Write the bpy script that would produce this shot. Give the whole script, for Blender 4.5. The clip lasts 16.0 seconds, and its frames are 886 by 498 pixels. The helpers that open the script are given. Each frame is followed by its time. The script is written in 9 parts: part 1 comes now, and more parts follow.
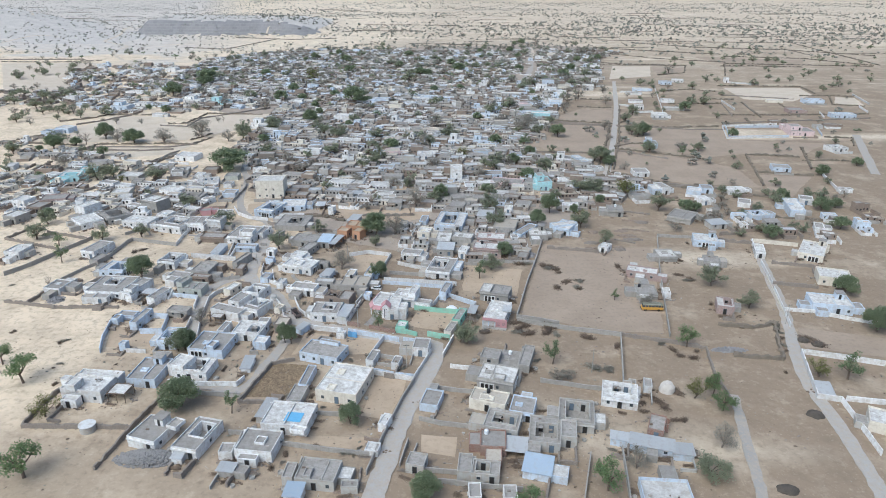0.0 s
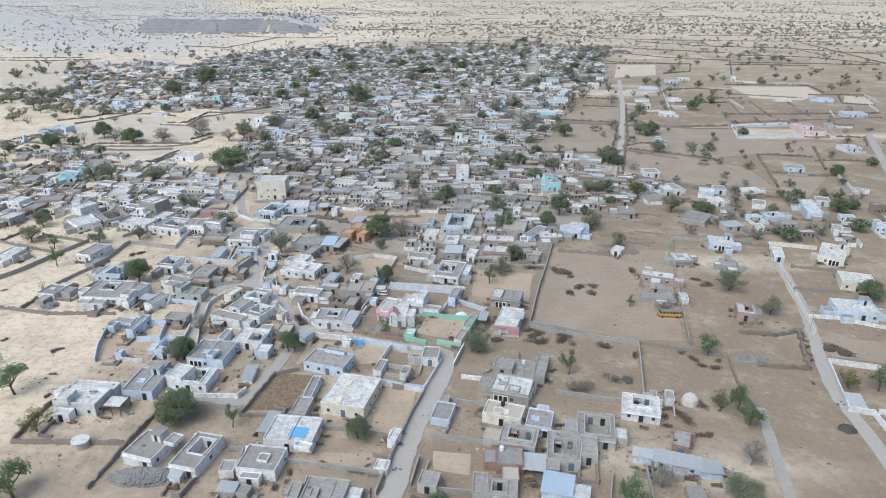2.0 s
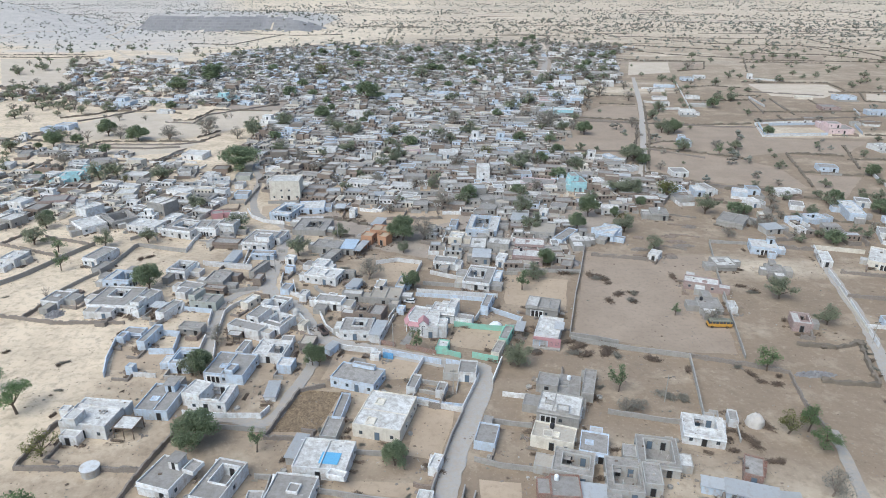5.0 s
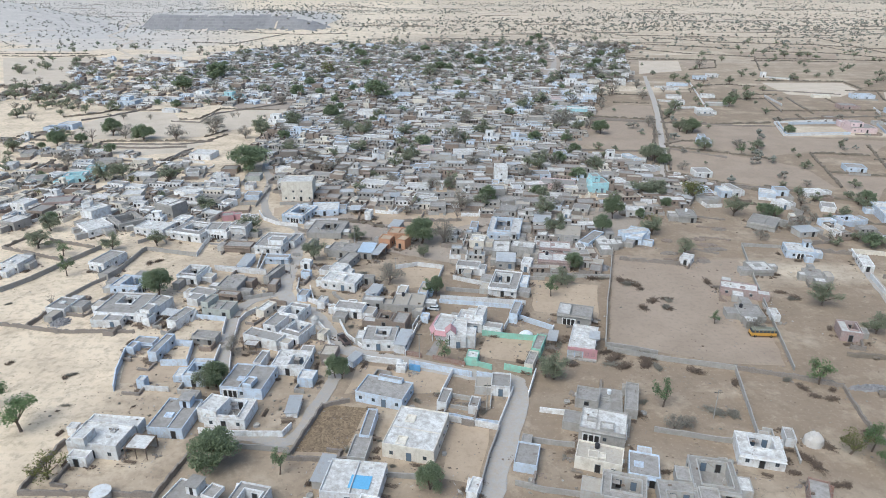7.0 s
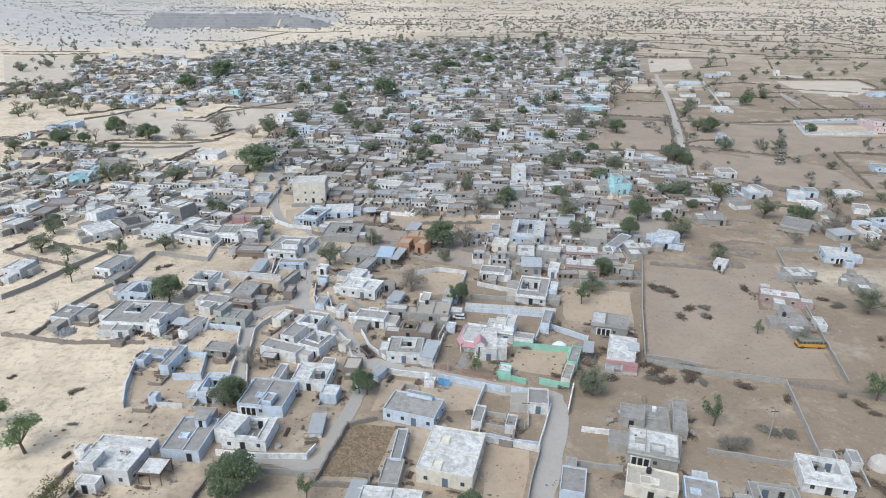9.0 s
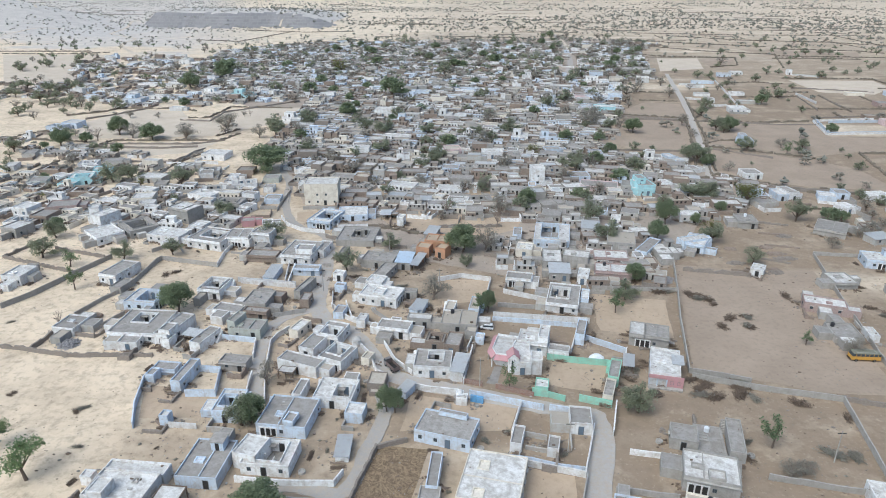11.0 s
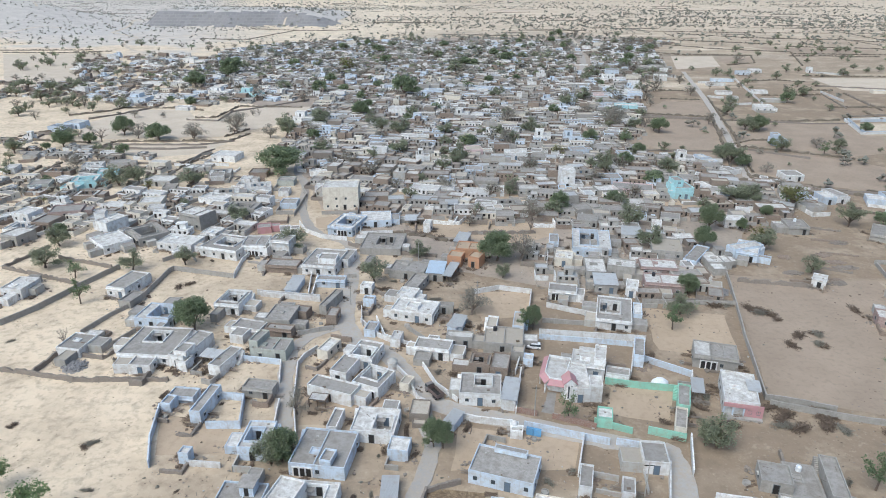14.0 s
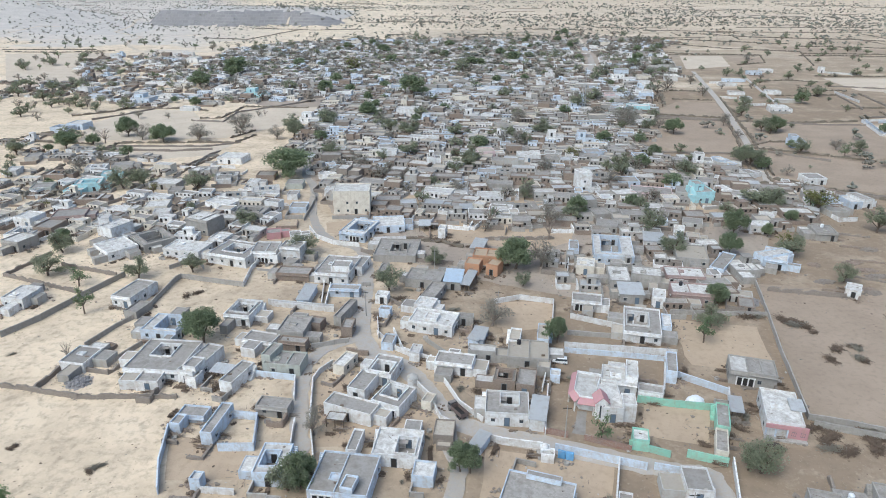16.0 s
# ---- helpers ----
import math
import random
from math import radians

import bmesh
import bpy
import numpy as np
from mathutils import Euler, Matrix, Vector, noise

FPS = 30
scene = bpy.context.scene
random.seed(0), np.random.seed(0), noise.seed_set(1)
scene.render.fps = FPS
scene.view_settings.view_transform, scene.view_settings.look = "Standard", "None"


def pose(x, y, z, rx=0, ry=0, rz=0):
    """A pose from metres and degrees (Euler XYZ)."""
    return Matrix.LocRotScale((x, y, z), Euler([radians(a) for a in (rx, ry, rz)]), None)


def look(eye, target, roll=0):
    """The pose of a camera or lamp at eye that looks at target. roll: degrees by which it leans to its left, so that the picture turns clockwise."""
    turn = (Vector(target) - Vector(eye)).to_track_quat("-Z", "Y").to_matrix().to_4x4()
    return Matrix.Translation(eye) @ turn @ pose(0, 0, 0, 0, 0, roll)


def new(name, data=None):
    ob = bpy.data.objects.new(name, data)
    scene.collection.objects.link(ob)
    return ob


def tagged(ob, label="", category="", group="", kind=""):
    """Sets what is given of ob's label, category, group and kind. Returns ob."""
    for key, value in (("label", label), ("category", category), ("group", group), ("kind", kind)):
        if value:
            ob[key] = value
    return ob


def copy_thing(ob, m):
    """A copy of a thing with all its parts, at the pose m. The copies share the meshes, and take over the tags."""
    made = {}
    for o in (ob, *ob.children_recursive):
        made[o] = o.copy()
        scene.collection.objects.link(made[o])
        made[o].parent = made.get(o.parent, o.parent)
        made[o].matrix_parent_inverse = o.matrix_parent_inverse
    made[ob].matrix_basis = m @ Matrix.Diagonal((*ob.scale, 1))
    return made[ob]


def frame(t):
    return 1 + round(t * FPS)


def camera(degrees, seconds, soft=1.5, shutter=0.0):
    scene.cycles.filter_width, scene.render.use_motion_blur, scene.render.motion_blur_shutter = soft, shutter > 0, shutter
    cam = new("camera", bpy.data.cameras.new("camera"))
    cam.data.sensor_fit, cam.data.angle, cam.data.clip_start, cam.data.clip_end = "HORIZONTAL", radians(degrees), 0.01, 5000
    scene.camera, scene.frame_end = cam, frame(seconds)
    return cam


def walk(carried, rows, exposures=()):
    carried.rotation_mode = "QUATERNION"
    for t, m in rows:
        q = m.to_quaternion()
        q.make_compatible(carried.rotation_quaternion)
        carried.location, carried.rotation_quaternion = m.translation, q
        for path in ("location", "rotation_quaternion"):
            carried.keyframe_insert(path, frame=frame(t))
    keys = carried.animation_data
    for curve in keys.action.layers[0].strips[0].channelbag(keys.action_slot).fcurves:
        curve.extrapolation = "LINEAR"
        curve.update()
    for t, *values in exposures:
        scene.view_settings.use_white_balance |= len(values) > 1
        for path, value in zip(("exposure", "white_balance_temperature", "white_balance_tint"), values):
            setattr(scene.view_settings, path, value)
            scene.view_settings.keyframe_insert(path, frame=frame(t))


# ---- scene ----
cam = camera(68.0, 16.0, soft=0.98)
PATH = [
    (0, (-1.029, -14.502, 108.374), (-1.025, -12.655, 107.608), 0.2),
    (0.5, (-1.413, -12.333, 107.956), (-1.409, -10.486, 107.189), 0.2),
    (1, (-1.985, -10.212, 107.487), (-1.981, -8.365, 106.72), 0.2),
    (1.5, (-2.865, -7.966, 107.006), (-2.862, -6.119, 106.239), 0.2),
    (2, (-4.06, -5.666, 106.478), (-4.057, -3.82, 105.71), 0.2),
    (2.5, (-5.452, -3.411, 105.852), (-5.448, -1.565, 105.082), 0.2),
    (3, (-7.032, -0.925, 105.204), (-7.029, 0.921, 104.434), 0.2),
    (3.5, (-8.725, 1.494, 104.558), (-8.723, 3.339, 103.788), 0.2),
    (4, (-10.472, 3.948, 103.929), (-10.47, 5.794, 103.158), 0.2),
    (6.5, (-20.306, 17.004, 99.824), (-20.306, 18.85, 99.055), 0.3),
    (7, (-22.182, 19.751, 99.273), (-22.184, 21.597, 98.503), 0.2),
    (7.5, (-24.075, 22.38, 98.705), (-24.077, 24.225, 97.934), 0.2),
    (8, (-26.145, 25.168, 98.027), (-26.147, 27.013, 97.256), 0.2),
    (8.5, (-28.113, 27.946, 97.326), (-28.115, 29.792, 96.554), 0.2),
    (9, (-30.072, 30.76, 96.678), (-30.075, 32.605, 95.906), 0.2),
    (11.5, (-39.928, 45.002, 92.746), (-39.929, 46.848, 91.977), 0.2),
    (12, (-41.842, 47.949, 92.157), (-41.844, 49.795, 91.388), 0.2),
    (12.5, (-43.691, 50.759, 91.571), (-43.694, 52.605, 90.801), 0.2),
    (13, (-45.556, 53.569, 90.935), (-45.56, 55.415, 90.166), 0.1),
    (13.5, (-47.255, 56.225, 90.295), (-47.257, 58.071, 89.525), 0.1),
    (14, (-48.912, 58.878, 89.732), (-48.915, 60.724, 88.962), 0.1),
    (14.5, (-50.447, 61.424, 89.278), (-50.448, 63.27, 88.507), 0.1),
    (15, (-52.035, 64.037, 88.961), (-52.033, 65.882, 88.19), 0.1),
    (15.5, (-53.24, 66.02, 88.89), (-53.238, 67.866, 88.118), 0.1),
    (16, (-53.883, 67.23, 88.907), (-53.891, 69.075, 88.136), 0.1),
]
walk(cam, [(t, look(eye, target, roll)) for t, eye, target, roll in PATH],
     exposures=[(0.0, 0.42, 5690, 2), (8.0, 0.42, 5740, 2), (16.0, 0.42, 5790, 2)])
# ---- sky and sun ----
SUN = Vector((-0.55, -0.62, 1.1)).normalized()
world = bpy.data.worlds.new("sky")
scene.world = world
world.use_nodes = True
wn = world.node_tree.nodes
sky = wn.new("ShaderNodeTexSky")
sky.sky_type = "NISHITA"
sky.sun_disc = False
sky.sun_elevation = math.asin(SUN.z)
sky.sun_rotation = math.atan2(SUN.x, SUN.y)
sky.dust_density = 4.0
wn["Background"].inputs["Strength"].default_value = 0.135
world.node_tree.links.new(sky.outputs[0], wn["Background"].inputs["Color"])
sun = new("sun", bpy.data.lights.new("sun", "SUN"))
sun.data.energy = 1.3
sun.data.angle = radians(48)
sun.data.color = (1.0, 0.97, 0.93)
sun.matrix_basis = look(SUN * 500, (0, 0, 0))

# ---- materials ----


class Nodes:
    """Small helper round one material's node tree."""

    def __init__(self, name, rough=0.9, metal=0.0):
        self.mat = bpy.data.materials.new(name)
        self.mat.use_nodes = True
        self.t = self.mat.node_tree
        self.bsdf = self.t.nodes["Principled BSDF"]
        self.bsdf.inputs["Roughness"].default_value = rough
        self.bsdf.inputs["Metallic"].default_value = metal
        self.bsdf.inputs["Specular IOR Level"].default_value = 0.25
        self.coord = self.t.nodes.new("ShaderNodeTexCoord").outputs["Object"]

    def link(self, a, b):
        self.t.links.new(a, b)

    def noise(self, scale, detail=4.0, stretch=None, rough=0.55):
        n = self.t.nodes.new("ShaderNodeTexNoise")
        n.inputs["Scale"].default_value = scale
        n.inputs["Detail"].default_value = detail
        n.inputs["Roughness"].default_value = rough
        src = self.coord
        if stretch:
            m = self.t.nodes.new("ShaderNodeMapping")
            m.inputs["Scale"].default_value = stretch
            self.link(src, m.inputs["Vector"])
            src = m.outputs["Vector"]
        self.link(src, n.inputs["Vector"])
        return n.outputs["Fac"]

    def ramp(self, fac, lo, hi, a=0.0, b=1.0):
        n = self.t.nodes.new("ShaderNodeMapRange")
        for key, v in (("From Min", lo), ("From Max", hi), ("To Min", a), ("To Max", b)):
            n.inputs[key].default_value = v
        self.link(fac, n.inputs["Value"])
        return n.outputs["Result"]

    def mix(self, fac, a, b, how="MIX"):
        n = self.t.nodes.new("ShaderNodeMix")
        n.data_type = "RGBA"
        n.blend_type = how
        for sock, v in ((n.inputs[0], fac), (n.inputs[6], a), (n.inputs[7], b)):
            if isinstance(v, (float, int)):
                sock.default_value = v
            elif isinstance(v, tuple):
                sock.default_value = (*v, 1.0)
            else:
                self.link(v, sock)
        return n.outputs[2]

    def random(self):
        return self.t.nodes.new("ShaderNodeObjectInfo").outputs["Random"]

    def bump(self, fac, strength=0.3, dist=0.02):
        n = self.t.nodes.new("ShaderNodeBump")
        n.inputs["Strength"].default_value = strength
        n.inputs["Distance"].default_value = dist
        self.link(fac, n.inputs["Height"])
        self.link(n.outputs["Normal"], self.bsdf.inputs["Normal"])

    def done(self, colour):
        if isinstance(colour, tuple):
            self.bsdf.inputs["Base Color"].default_value = (*colour, 1.0)
        else:
            self.link(colour, self.bsdf.inputs["Base Color"])
        return self.mat


def scaled(c, k):
    return tuple(v * k for v in c)


def plaster(name, c, dirt=(0.30, 0.25, 0.20), amount=0.5, vary=0.12):
    """Painted lime or cement plaster with rain streaks, dust and patches."""
    n = Nodes(name)
    col = n.mix(n.ramp(n.random(), 0, 1), scaled(c, 1 - vary), scaled(c, 1 + vary * 0.4))
    col = n.mix(n.ramp(n.noise(0.6, 7, None, 0.7), 0.46, 0.70, 0, amount * 1.3), col, dirt)
    col = n.mix(n.ramp(n.noise(0.16, 3), 0.5, 0.7, 0, amount * 0.5), col, scaled(c, 0.62))
    col = n.mix(n.ramp(n.noise(1.0, 5, (2.6, 2.6, 0.16)), 0.54, 0.78, 0, amount * 0.75), col, scaled(dirt, 0.85))
    col = n.mix(n.ramp(n.noise(6.0, 3), 0.35, 0.75, 0, 0.22), col, scaled(c, 0.7))
    col = n.mix(n.ramp(n.noise(1.1, 7, None, 0.72), 0.58, 0.61, 0, amount * 0.7), col, scaled(dirt, 1.15))
    n.bump(n.noise(9.0, 5), 0.35, 0.03)
    return n.done(col)


def slab(name, c, stain, lo, hi, amount, grain=0.25):
    """A flat roof or floor with blotches of standing water, dust and repair."""
    n = Nodes(name)
    col = n.mix(n.ramp(n.random(), 0, 1), scaled(c, 0.82), scaled(c, 1.1))
    col = n.mix(n.ramp(n.noise(0.5, 7, None, 0.7), lo, hi, 0, amount), col, stain)
    col = n.mix(n.ramp(n.noise(1.7, 4), 0.5, 0.8, 0, 0.4), col, scaled(stain, 0.8))
    col = n.mix(n.ramp(n.noise(7.0, 3), 0.3, 0.75, 0, grain), col, scaled(c, 0.6))
    col = n.mix(n.ramp(n.noise(1.3, 7, None, 0.72), 0.535, 0.565, 0, amount * 0.55), col, scaled(stain, 1.05))
    n.bump(n.noise(6.0, 5), 0.3, 0.03)
    return n.done(col)


def sheet_metal(name, c, rust, metal=0.25):
    """Corrugated roofing sheet, dusty and rusting."""
    n = Nodes(name, 0.5, metal)
    w = n.t.nodes.new("ShaderNodeTexWave")
    w.inputs["Scale"].default_value = 2.2
    n.link(n.coord, w.inputs["Vector"])
    col = n.mix(n.ramp(n.random(), 0, 1), scaled(c, 0.8), scaled(c, 1.12))
    col = n.mix(n.ramp(n.noise(0.8, 5), 0.5, 0.75, 0, 0.6), col, rust)
    col = n.mix(n.ramp(w.outputs["Fac"], 0, 1, 0, 0.25), col, scaled(c, 0.55))
    n.bump(w.outputs["Fac"], 0.6, 0.05)
    return n.done(col)


def masonry(name, c1, c2, mortar, scale):
    """Brick or rubble courses, too fine to pick apart from the air."""
    n = Nodes(name)
    b = n.t.nodes.new("ShaderNodeTexBrick")
    b.inputs["Scale"].default_value = scale
    b.inputs["Color1"].default_value = (*c1, 1)
    b.inputs["Color2"].default_value = (*c2, 1)
    b.inputs["Mortar"].default_value = (*mortar, 1)
    m = n.t.nodes.new("ShaderNodeMapping")
    m.inputs["Rotation"].default_value = (radians(90), 0, 0)
    n.link(n.coord, m.inputs["Vector"])
    n.link(m.outputs["Vector"], b.inputs["Vector"])
    col = n.mix(n.ramp(n.noise(0.5, 5), 0.4, 0.75, 0, 0.65), b.outputs["Color"], scaled(mortar, 0.9))
    col = n.mix(n.ramp(n.noise(3.0, 4), 0.45, 0.8, 0, 0.5), col, scaled(c2, 0.55))
    n.bump(n.noise(5.0, 5), 0.8, 0.06)
    return n.done(col)


def leaves(name, c, c2, through_light=0.5):
    """Foliage: two tones by clump, a shift from tree to tree, and light that passes through."""
    n = Nodes(name, 0.65)
    isl = n.t.nodes.new("ShaderNodeNewGeometry").outputs["Random Per Island"]
    col = n.mix(isl, c, c2)
    col = n.mix(n.ramp(n.random(), 0, 1, 0, 0.45), col, scaled(c2, 0.62))
    n.done(col)
    tr = n.t.nodes.new("ShaderNodeBsdfTranslucent")
    n.link(col, tr.inputs["Color"])
    mx = n.t.nodes.new("ShaderNodeMixShader")
    mx.inputs["Fac"].default_value = through_light
    out = n.t.nodes["Material Output"]
    n.link(n.bsdf.outputs[0], mx.inputs[1])
    n.link(tr.outputs[0], mx.inputs[2])
    n.link(mx.outputs[0], out.inputs["Surface"])
    return n.mat


def plain(name, c, rough=0.8, metal=0.0):
    n = Nodes(name, rough, metal)
    col = n.mix(n.ramp(n.noise(2.5, 4), 0.35, 0.7, 0, 0.35), c, scaled(c, 0.65))
    return n.done(col)


def ground_material():
    """Pale sand with browner ploughed ground, trodden patches, tufts and pebbles."""
    n = Nodes("sand_ground", 0.95)
    big = n.noise(0.008, 5, None, 0.6)
    mid = n.noise(0.06, 6, None, 0.65)
    small = n.noise(0.5, 5, None, 0.6)
    fine = n.noise(2.2, 4)
    sep = n.t.nodes.new("ShaderNodeSeparateXYZ")
    n.link(n.coord, sep.inputs[0])
    add = n.t.nodes.new("ShaderNodeMath")
    add.operation = "MULTIPLY_ADD"
    n.link(big, add.inputs[0])
    add.inputs[1].default_value = 420.0
    n.link(sep.outputs["X"], add.inputs[2])
    col = n.mix(n.ramp(add.outputs[0], 58, 172), SAND, SOIL)
    tr = n.noise(0.012, 3, (0.25, 1.0, 1.0))
    col = n.mix(n.ramp(tr, 0.56, 0.66, 0, 0.7), col, SAND_LIGHT)
    northing = n.t.nodes.new("ShaderNodeMath")
    northing.operation = "MULTIPLY_ADD"
    n.link(big, northing.inputs[0])
    northing.inputs[1].default_value = 900.0
    n.link(sep.outputs["Y"], northing.inputs[2])
    # farther ground mixed paler, standing in for haze over the plain
    col = n.mix(n.ramp(northing.outputs[0], 1050, 1900, 0, 0.7), col, SAND_LIGHT)
    col = n.mix(n.ramp(mid, 0.45, 0.72, 0, 0.45), col, SOIL_DARK)
    col = n.mix(n.ramp(mid, 0.48, 0.3, 0, 0.3), col, SAND_LIGHT)
    patchy = n.noise(0.2, 6, None, 0.7)
    col = n.mix(n.ramp(patchy, 0.52, 0.68, 0, 0.42), col, SOIL_DARK)
    col = n.mix(n.ramp(patchy, 0.42, 0.28, 0, 0.25), col, SAND_LIGHT)
    col = n.mix(n.ramp(small, 0.5, 0.72, 0, 0.5), col, SOIL_DARK)
    col = n.mix(n.ramp(fine, 0.66, 0.76, 0, 0.55), col, (0.17, 0.15, 0.10))
    trod = n.noise(0.9, 6, None, 0.75)
    col = n.mix(n.ramp(trod, 0.44, 0.32, 0, 0.2), col, SAND_LIGHT)
    belt = n.noise(0.0032, 5, (0.45, 1.0, 1.0), 0.6)
    col = n.mix(n.ramp(belt, 0.54, 0.66, 0, 0.35), col, (0.30, 0.27, 0.23))
    west = n.t.nodes.new("ShaderNodeMath")
    west.operation = "MULTIPLY_ADD"
    n.link(sep.outputs["Y"], west.inputs[0])
    west.inputs[1].default_value = 0.30
    n.link(sep.outputs["X"], west.inputs[2])
    stony = n.t.nodes.new("ShaderNodeMath")
    stony.operation = "MULTIPLY"
    n.link(n.ramp(west.outputs[0], 40, -130), stony.inputs[0])
    n.link(n.ramp(northing.outputs[0], 1390, 1480, 0, 0.85), stony.inputs[1])
    col = n.mix(stony.outputs[0], col, n.mix(n.ramp(mid, 0.4, 0.65), (0.53, 0.485, 0.435), (0.43, 0.395, 0.36)))
    v = n.t.nodes.new("ShaderNodeTexVoronoi")
    v.inputs["Scale"].default_value = 0.33
    n.link(n.coord, v.inputs["Vector"])
    col = n.mix(n.ramp(v.outputs["Distance"], 0.12, 0.04, 0, 0.4), col, (0.19, 0.17, 0.12))
    n.bump(small, 0.5, 0.25)
    return n.done(col)


def soil(name, c, c2):
    n = Nodes(name, 0.95)
    col = n.mix(n.ramp(n.noise(0.07, 6, None, 0.65), 0.35, 0.68), c, c2)
    col = n.mix(n.ramp(n.noise(0.7, 5), 0.5, 0.8, 0, 0.55), col, scaled(c2, 0.7))
    col = n.mix(n.ramp(n.noise(3.0, 4), 0.62, 0.75, 0, 0.5), col, scaled(c2, 0.5))
    n.bump(n.noise(1.2, 5), 0.5, 0.2)
    return n.done(col)


SAND, SAND_LIGHT = (0.66, 0.54, 0.395), (0.71, 0.605, 0.465)
SOIL, SOIL_DARK = (0.272, 0.208, 0.147), (0.195, 0.15, 0.107)
DUST = (0.34, 0.265, 0.195)
WALL = {
    "white": plaster("whitewash_plaster", (0.75, 0.75, 0.745), DUST, 0.58, 0.24),
    "blue": plaster("pale_blue_wash", (0.565, 0.64, 0.735), DUST, 0.5, 0.2),
    "cyan": plaster("turquoise_paint", (0.42, 0.66, 0.70), DUST, 0.35),
    "grey": plaster("grey_plaster", (0.435, 0.425, 0.40), DUST, 0.5),
    "concrete": plaster("bare_cement", (0.37, 0.352, 0.325), (0.22, 0.195, 0.17), 0.5),
    "olive": plaster("olive_plaster", (0.43, 0.44, 0.40), (0.26, 0.25, 0.2), 0.45),
    "cream": plaster("cream_paint", (0.70, 0.65, 0.56), DUST, 0.4),
    "pink": plaster("pink_paint", (0.47, 0.26, 0.275), DUST, 0.35),
    "rose": plaster("pale_rose_paint", (0.66, 0.52, 0.52), DUST, 0.4),
    "green": plaster("mint_green_paint", (0.29, 0.55, 0.44), DUST, 0.45),
    "orange": plaster("orange_paint", (0.46, 0.255, 0.155), (0.38, 0.28, 0.2), 0.5),
    "brick": masonry("red_brick", (0.30, 0.16, 0.12), (0.24, 0.14, 0.11), (0.34, 0.29, 0.25), 4.0),
    "pinkbrick": masonry("dusty_pink_brick", (0.37, 0.26, 0.24), (0.31, 0.22, 0.20), (0.40, 0.35, 0.32), 4.0),
    "brown": masonry("brown_rubble_stone", (0.28, 0.22, 0.18), (0.22, 0.17, 0.14), (0.30, 0.25, 0.2), 2.0),
    "stone": masonry("dry_stone", (0.28, 0.245, 0.215), (0.215, 0.185, 0.16), (0.25, 0.215, 0.18), 1.6),
    "wood": plain("weathered_timber", (0.16, 0.12, 0.09)),
}
ROOF = {
    "white": slab("limewashed_roof", (0.65, 0.637, 0.61), (0.34, 0.31, 0.275), 0.40, 0.62, 0.85),
    "concrete": slab("cement_roof", (0.345, 0.322, 0.297), (0.215, 0.194, 0.169), 0.42, 0.64, 0.8),
    "sand": slab("sandy_roof", (0.44, 0.395, 0.33), (0.33, 0.28, 0.23), 0.45, 0.7, 0.6),
    "metal": sheet_metal("tin_sheet", (0.47, 0.475, 0.475), (0.34, 0.29, 0.25), 0.1),
    "bluemetal": sheet_metal("blue_sheet", (0.40, 0.475, 0.56), (0.40, 0.41, 0.42), 0.0),
    "thatch": soil("straw_thatch", (0.36, 0.29, 0.2), (0.26, 0.2, 0.14)),
    "orange": slab("faded_orange_roof", (0.46, 0.36, 0.26), (0.35, 0.28, 0.2), 0.45, 0.7, 0.6),
}
GROUND = ground_material()
ROAD = slab("dusty_concrete_road", (0.395, 0.372, 0.345), (0.40, 0.335, 0.265), 0.42, 0.66, 0.75)
FIELD = soil("ploughed_field", (0.355, 0.28, 0.212), (0.29, 0.228, 0.172))
PALE_FIELD = soil("fallow_sand_field", (0.55, 0.47, 0.375), (0.47, 0.395, 0.31))
TOWN = soil("trodden_town_earth", (0.37, 0.31, 0.25), (0.295, 0.245, 0.2))
YARD = soil("swept_yard", (0.45, 0.352, 0.253), (0.37, 0.287, 0.204))


def straw():
    n = Nodes("trampled_straw", 0.95)
    w = n.t.nodes.new("ShaderNodeTexNoise")
    w.inputs["Scale"].default_value = 0.55
    w.inputs["Detail"].default_value = 6.0
    w.inputs["Distortion"].default_value = 3.5
    n.link(n.coord, w.inputs["Vector"])
    col = n.mix(n.ramp(w.outputs["Fac"], 0.4, 0.62), (0.15, 0.108, 0.07), (0.29, 0.215, 0.135))
    col = n.mix(n.ramp(n.noise(0.5, 6), 0.45, 0.7, 0, 0.7), col, (0.15, 0.108, 0.07))
    col = n.mix(n.ramp(n.noise(5.0, 3), 0.55, 0.75, 0, 0.5), col, (0.36, 0.28, 0.18))
    n.bump(n.noise(3.0, 5), 1.0, 0.2)
    return n.done(col)


STRAW = straw()
DUNG = soil("dried_dung", (0.10, 0.085, 0.07), (0.07, 0.06, 0.05))
STONES = soil("dark_building_stone", (0.27, 0.26, 0.25), (0.19, 0.18, 0.175))
HILL = soil("stony_hill", (0.53, 0.49, 0.445), (0.43, 0.40, 0.365))
ROCK = masonry("cut_rock", (0.25, 0.24, 0.24), (0.20, 0.195, 0.195), (0.28, 0.265, 0.26), 0.05)
# near-black stand-in for shade inside uncut openings; also dark vehicle and pole parts
DARK = plain("shade_and_black_parts", (0.035, 0.033, 0.032), 0.6)
PANE = plain("dusty_window_glass", (0.06, 0.07, 0.08), 0.25)
TIMBER = plain("painted_door_wood", (0.15, 0.16, 0.17), 0.6)
SHUTTER = plain("blue_painted_shutter", (0.13, 0.17, 0.22), 0.6)
BARK = plain("bark", (0.15, 0.115, 0.09), 0.9)
BRUSH = plain("cut_thorn_brush", (0.165, 0.125, 0.095), 0.95)
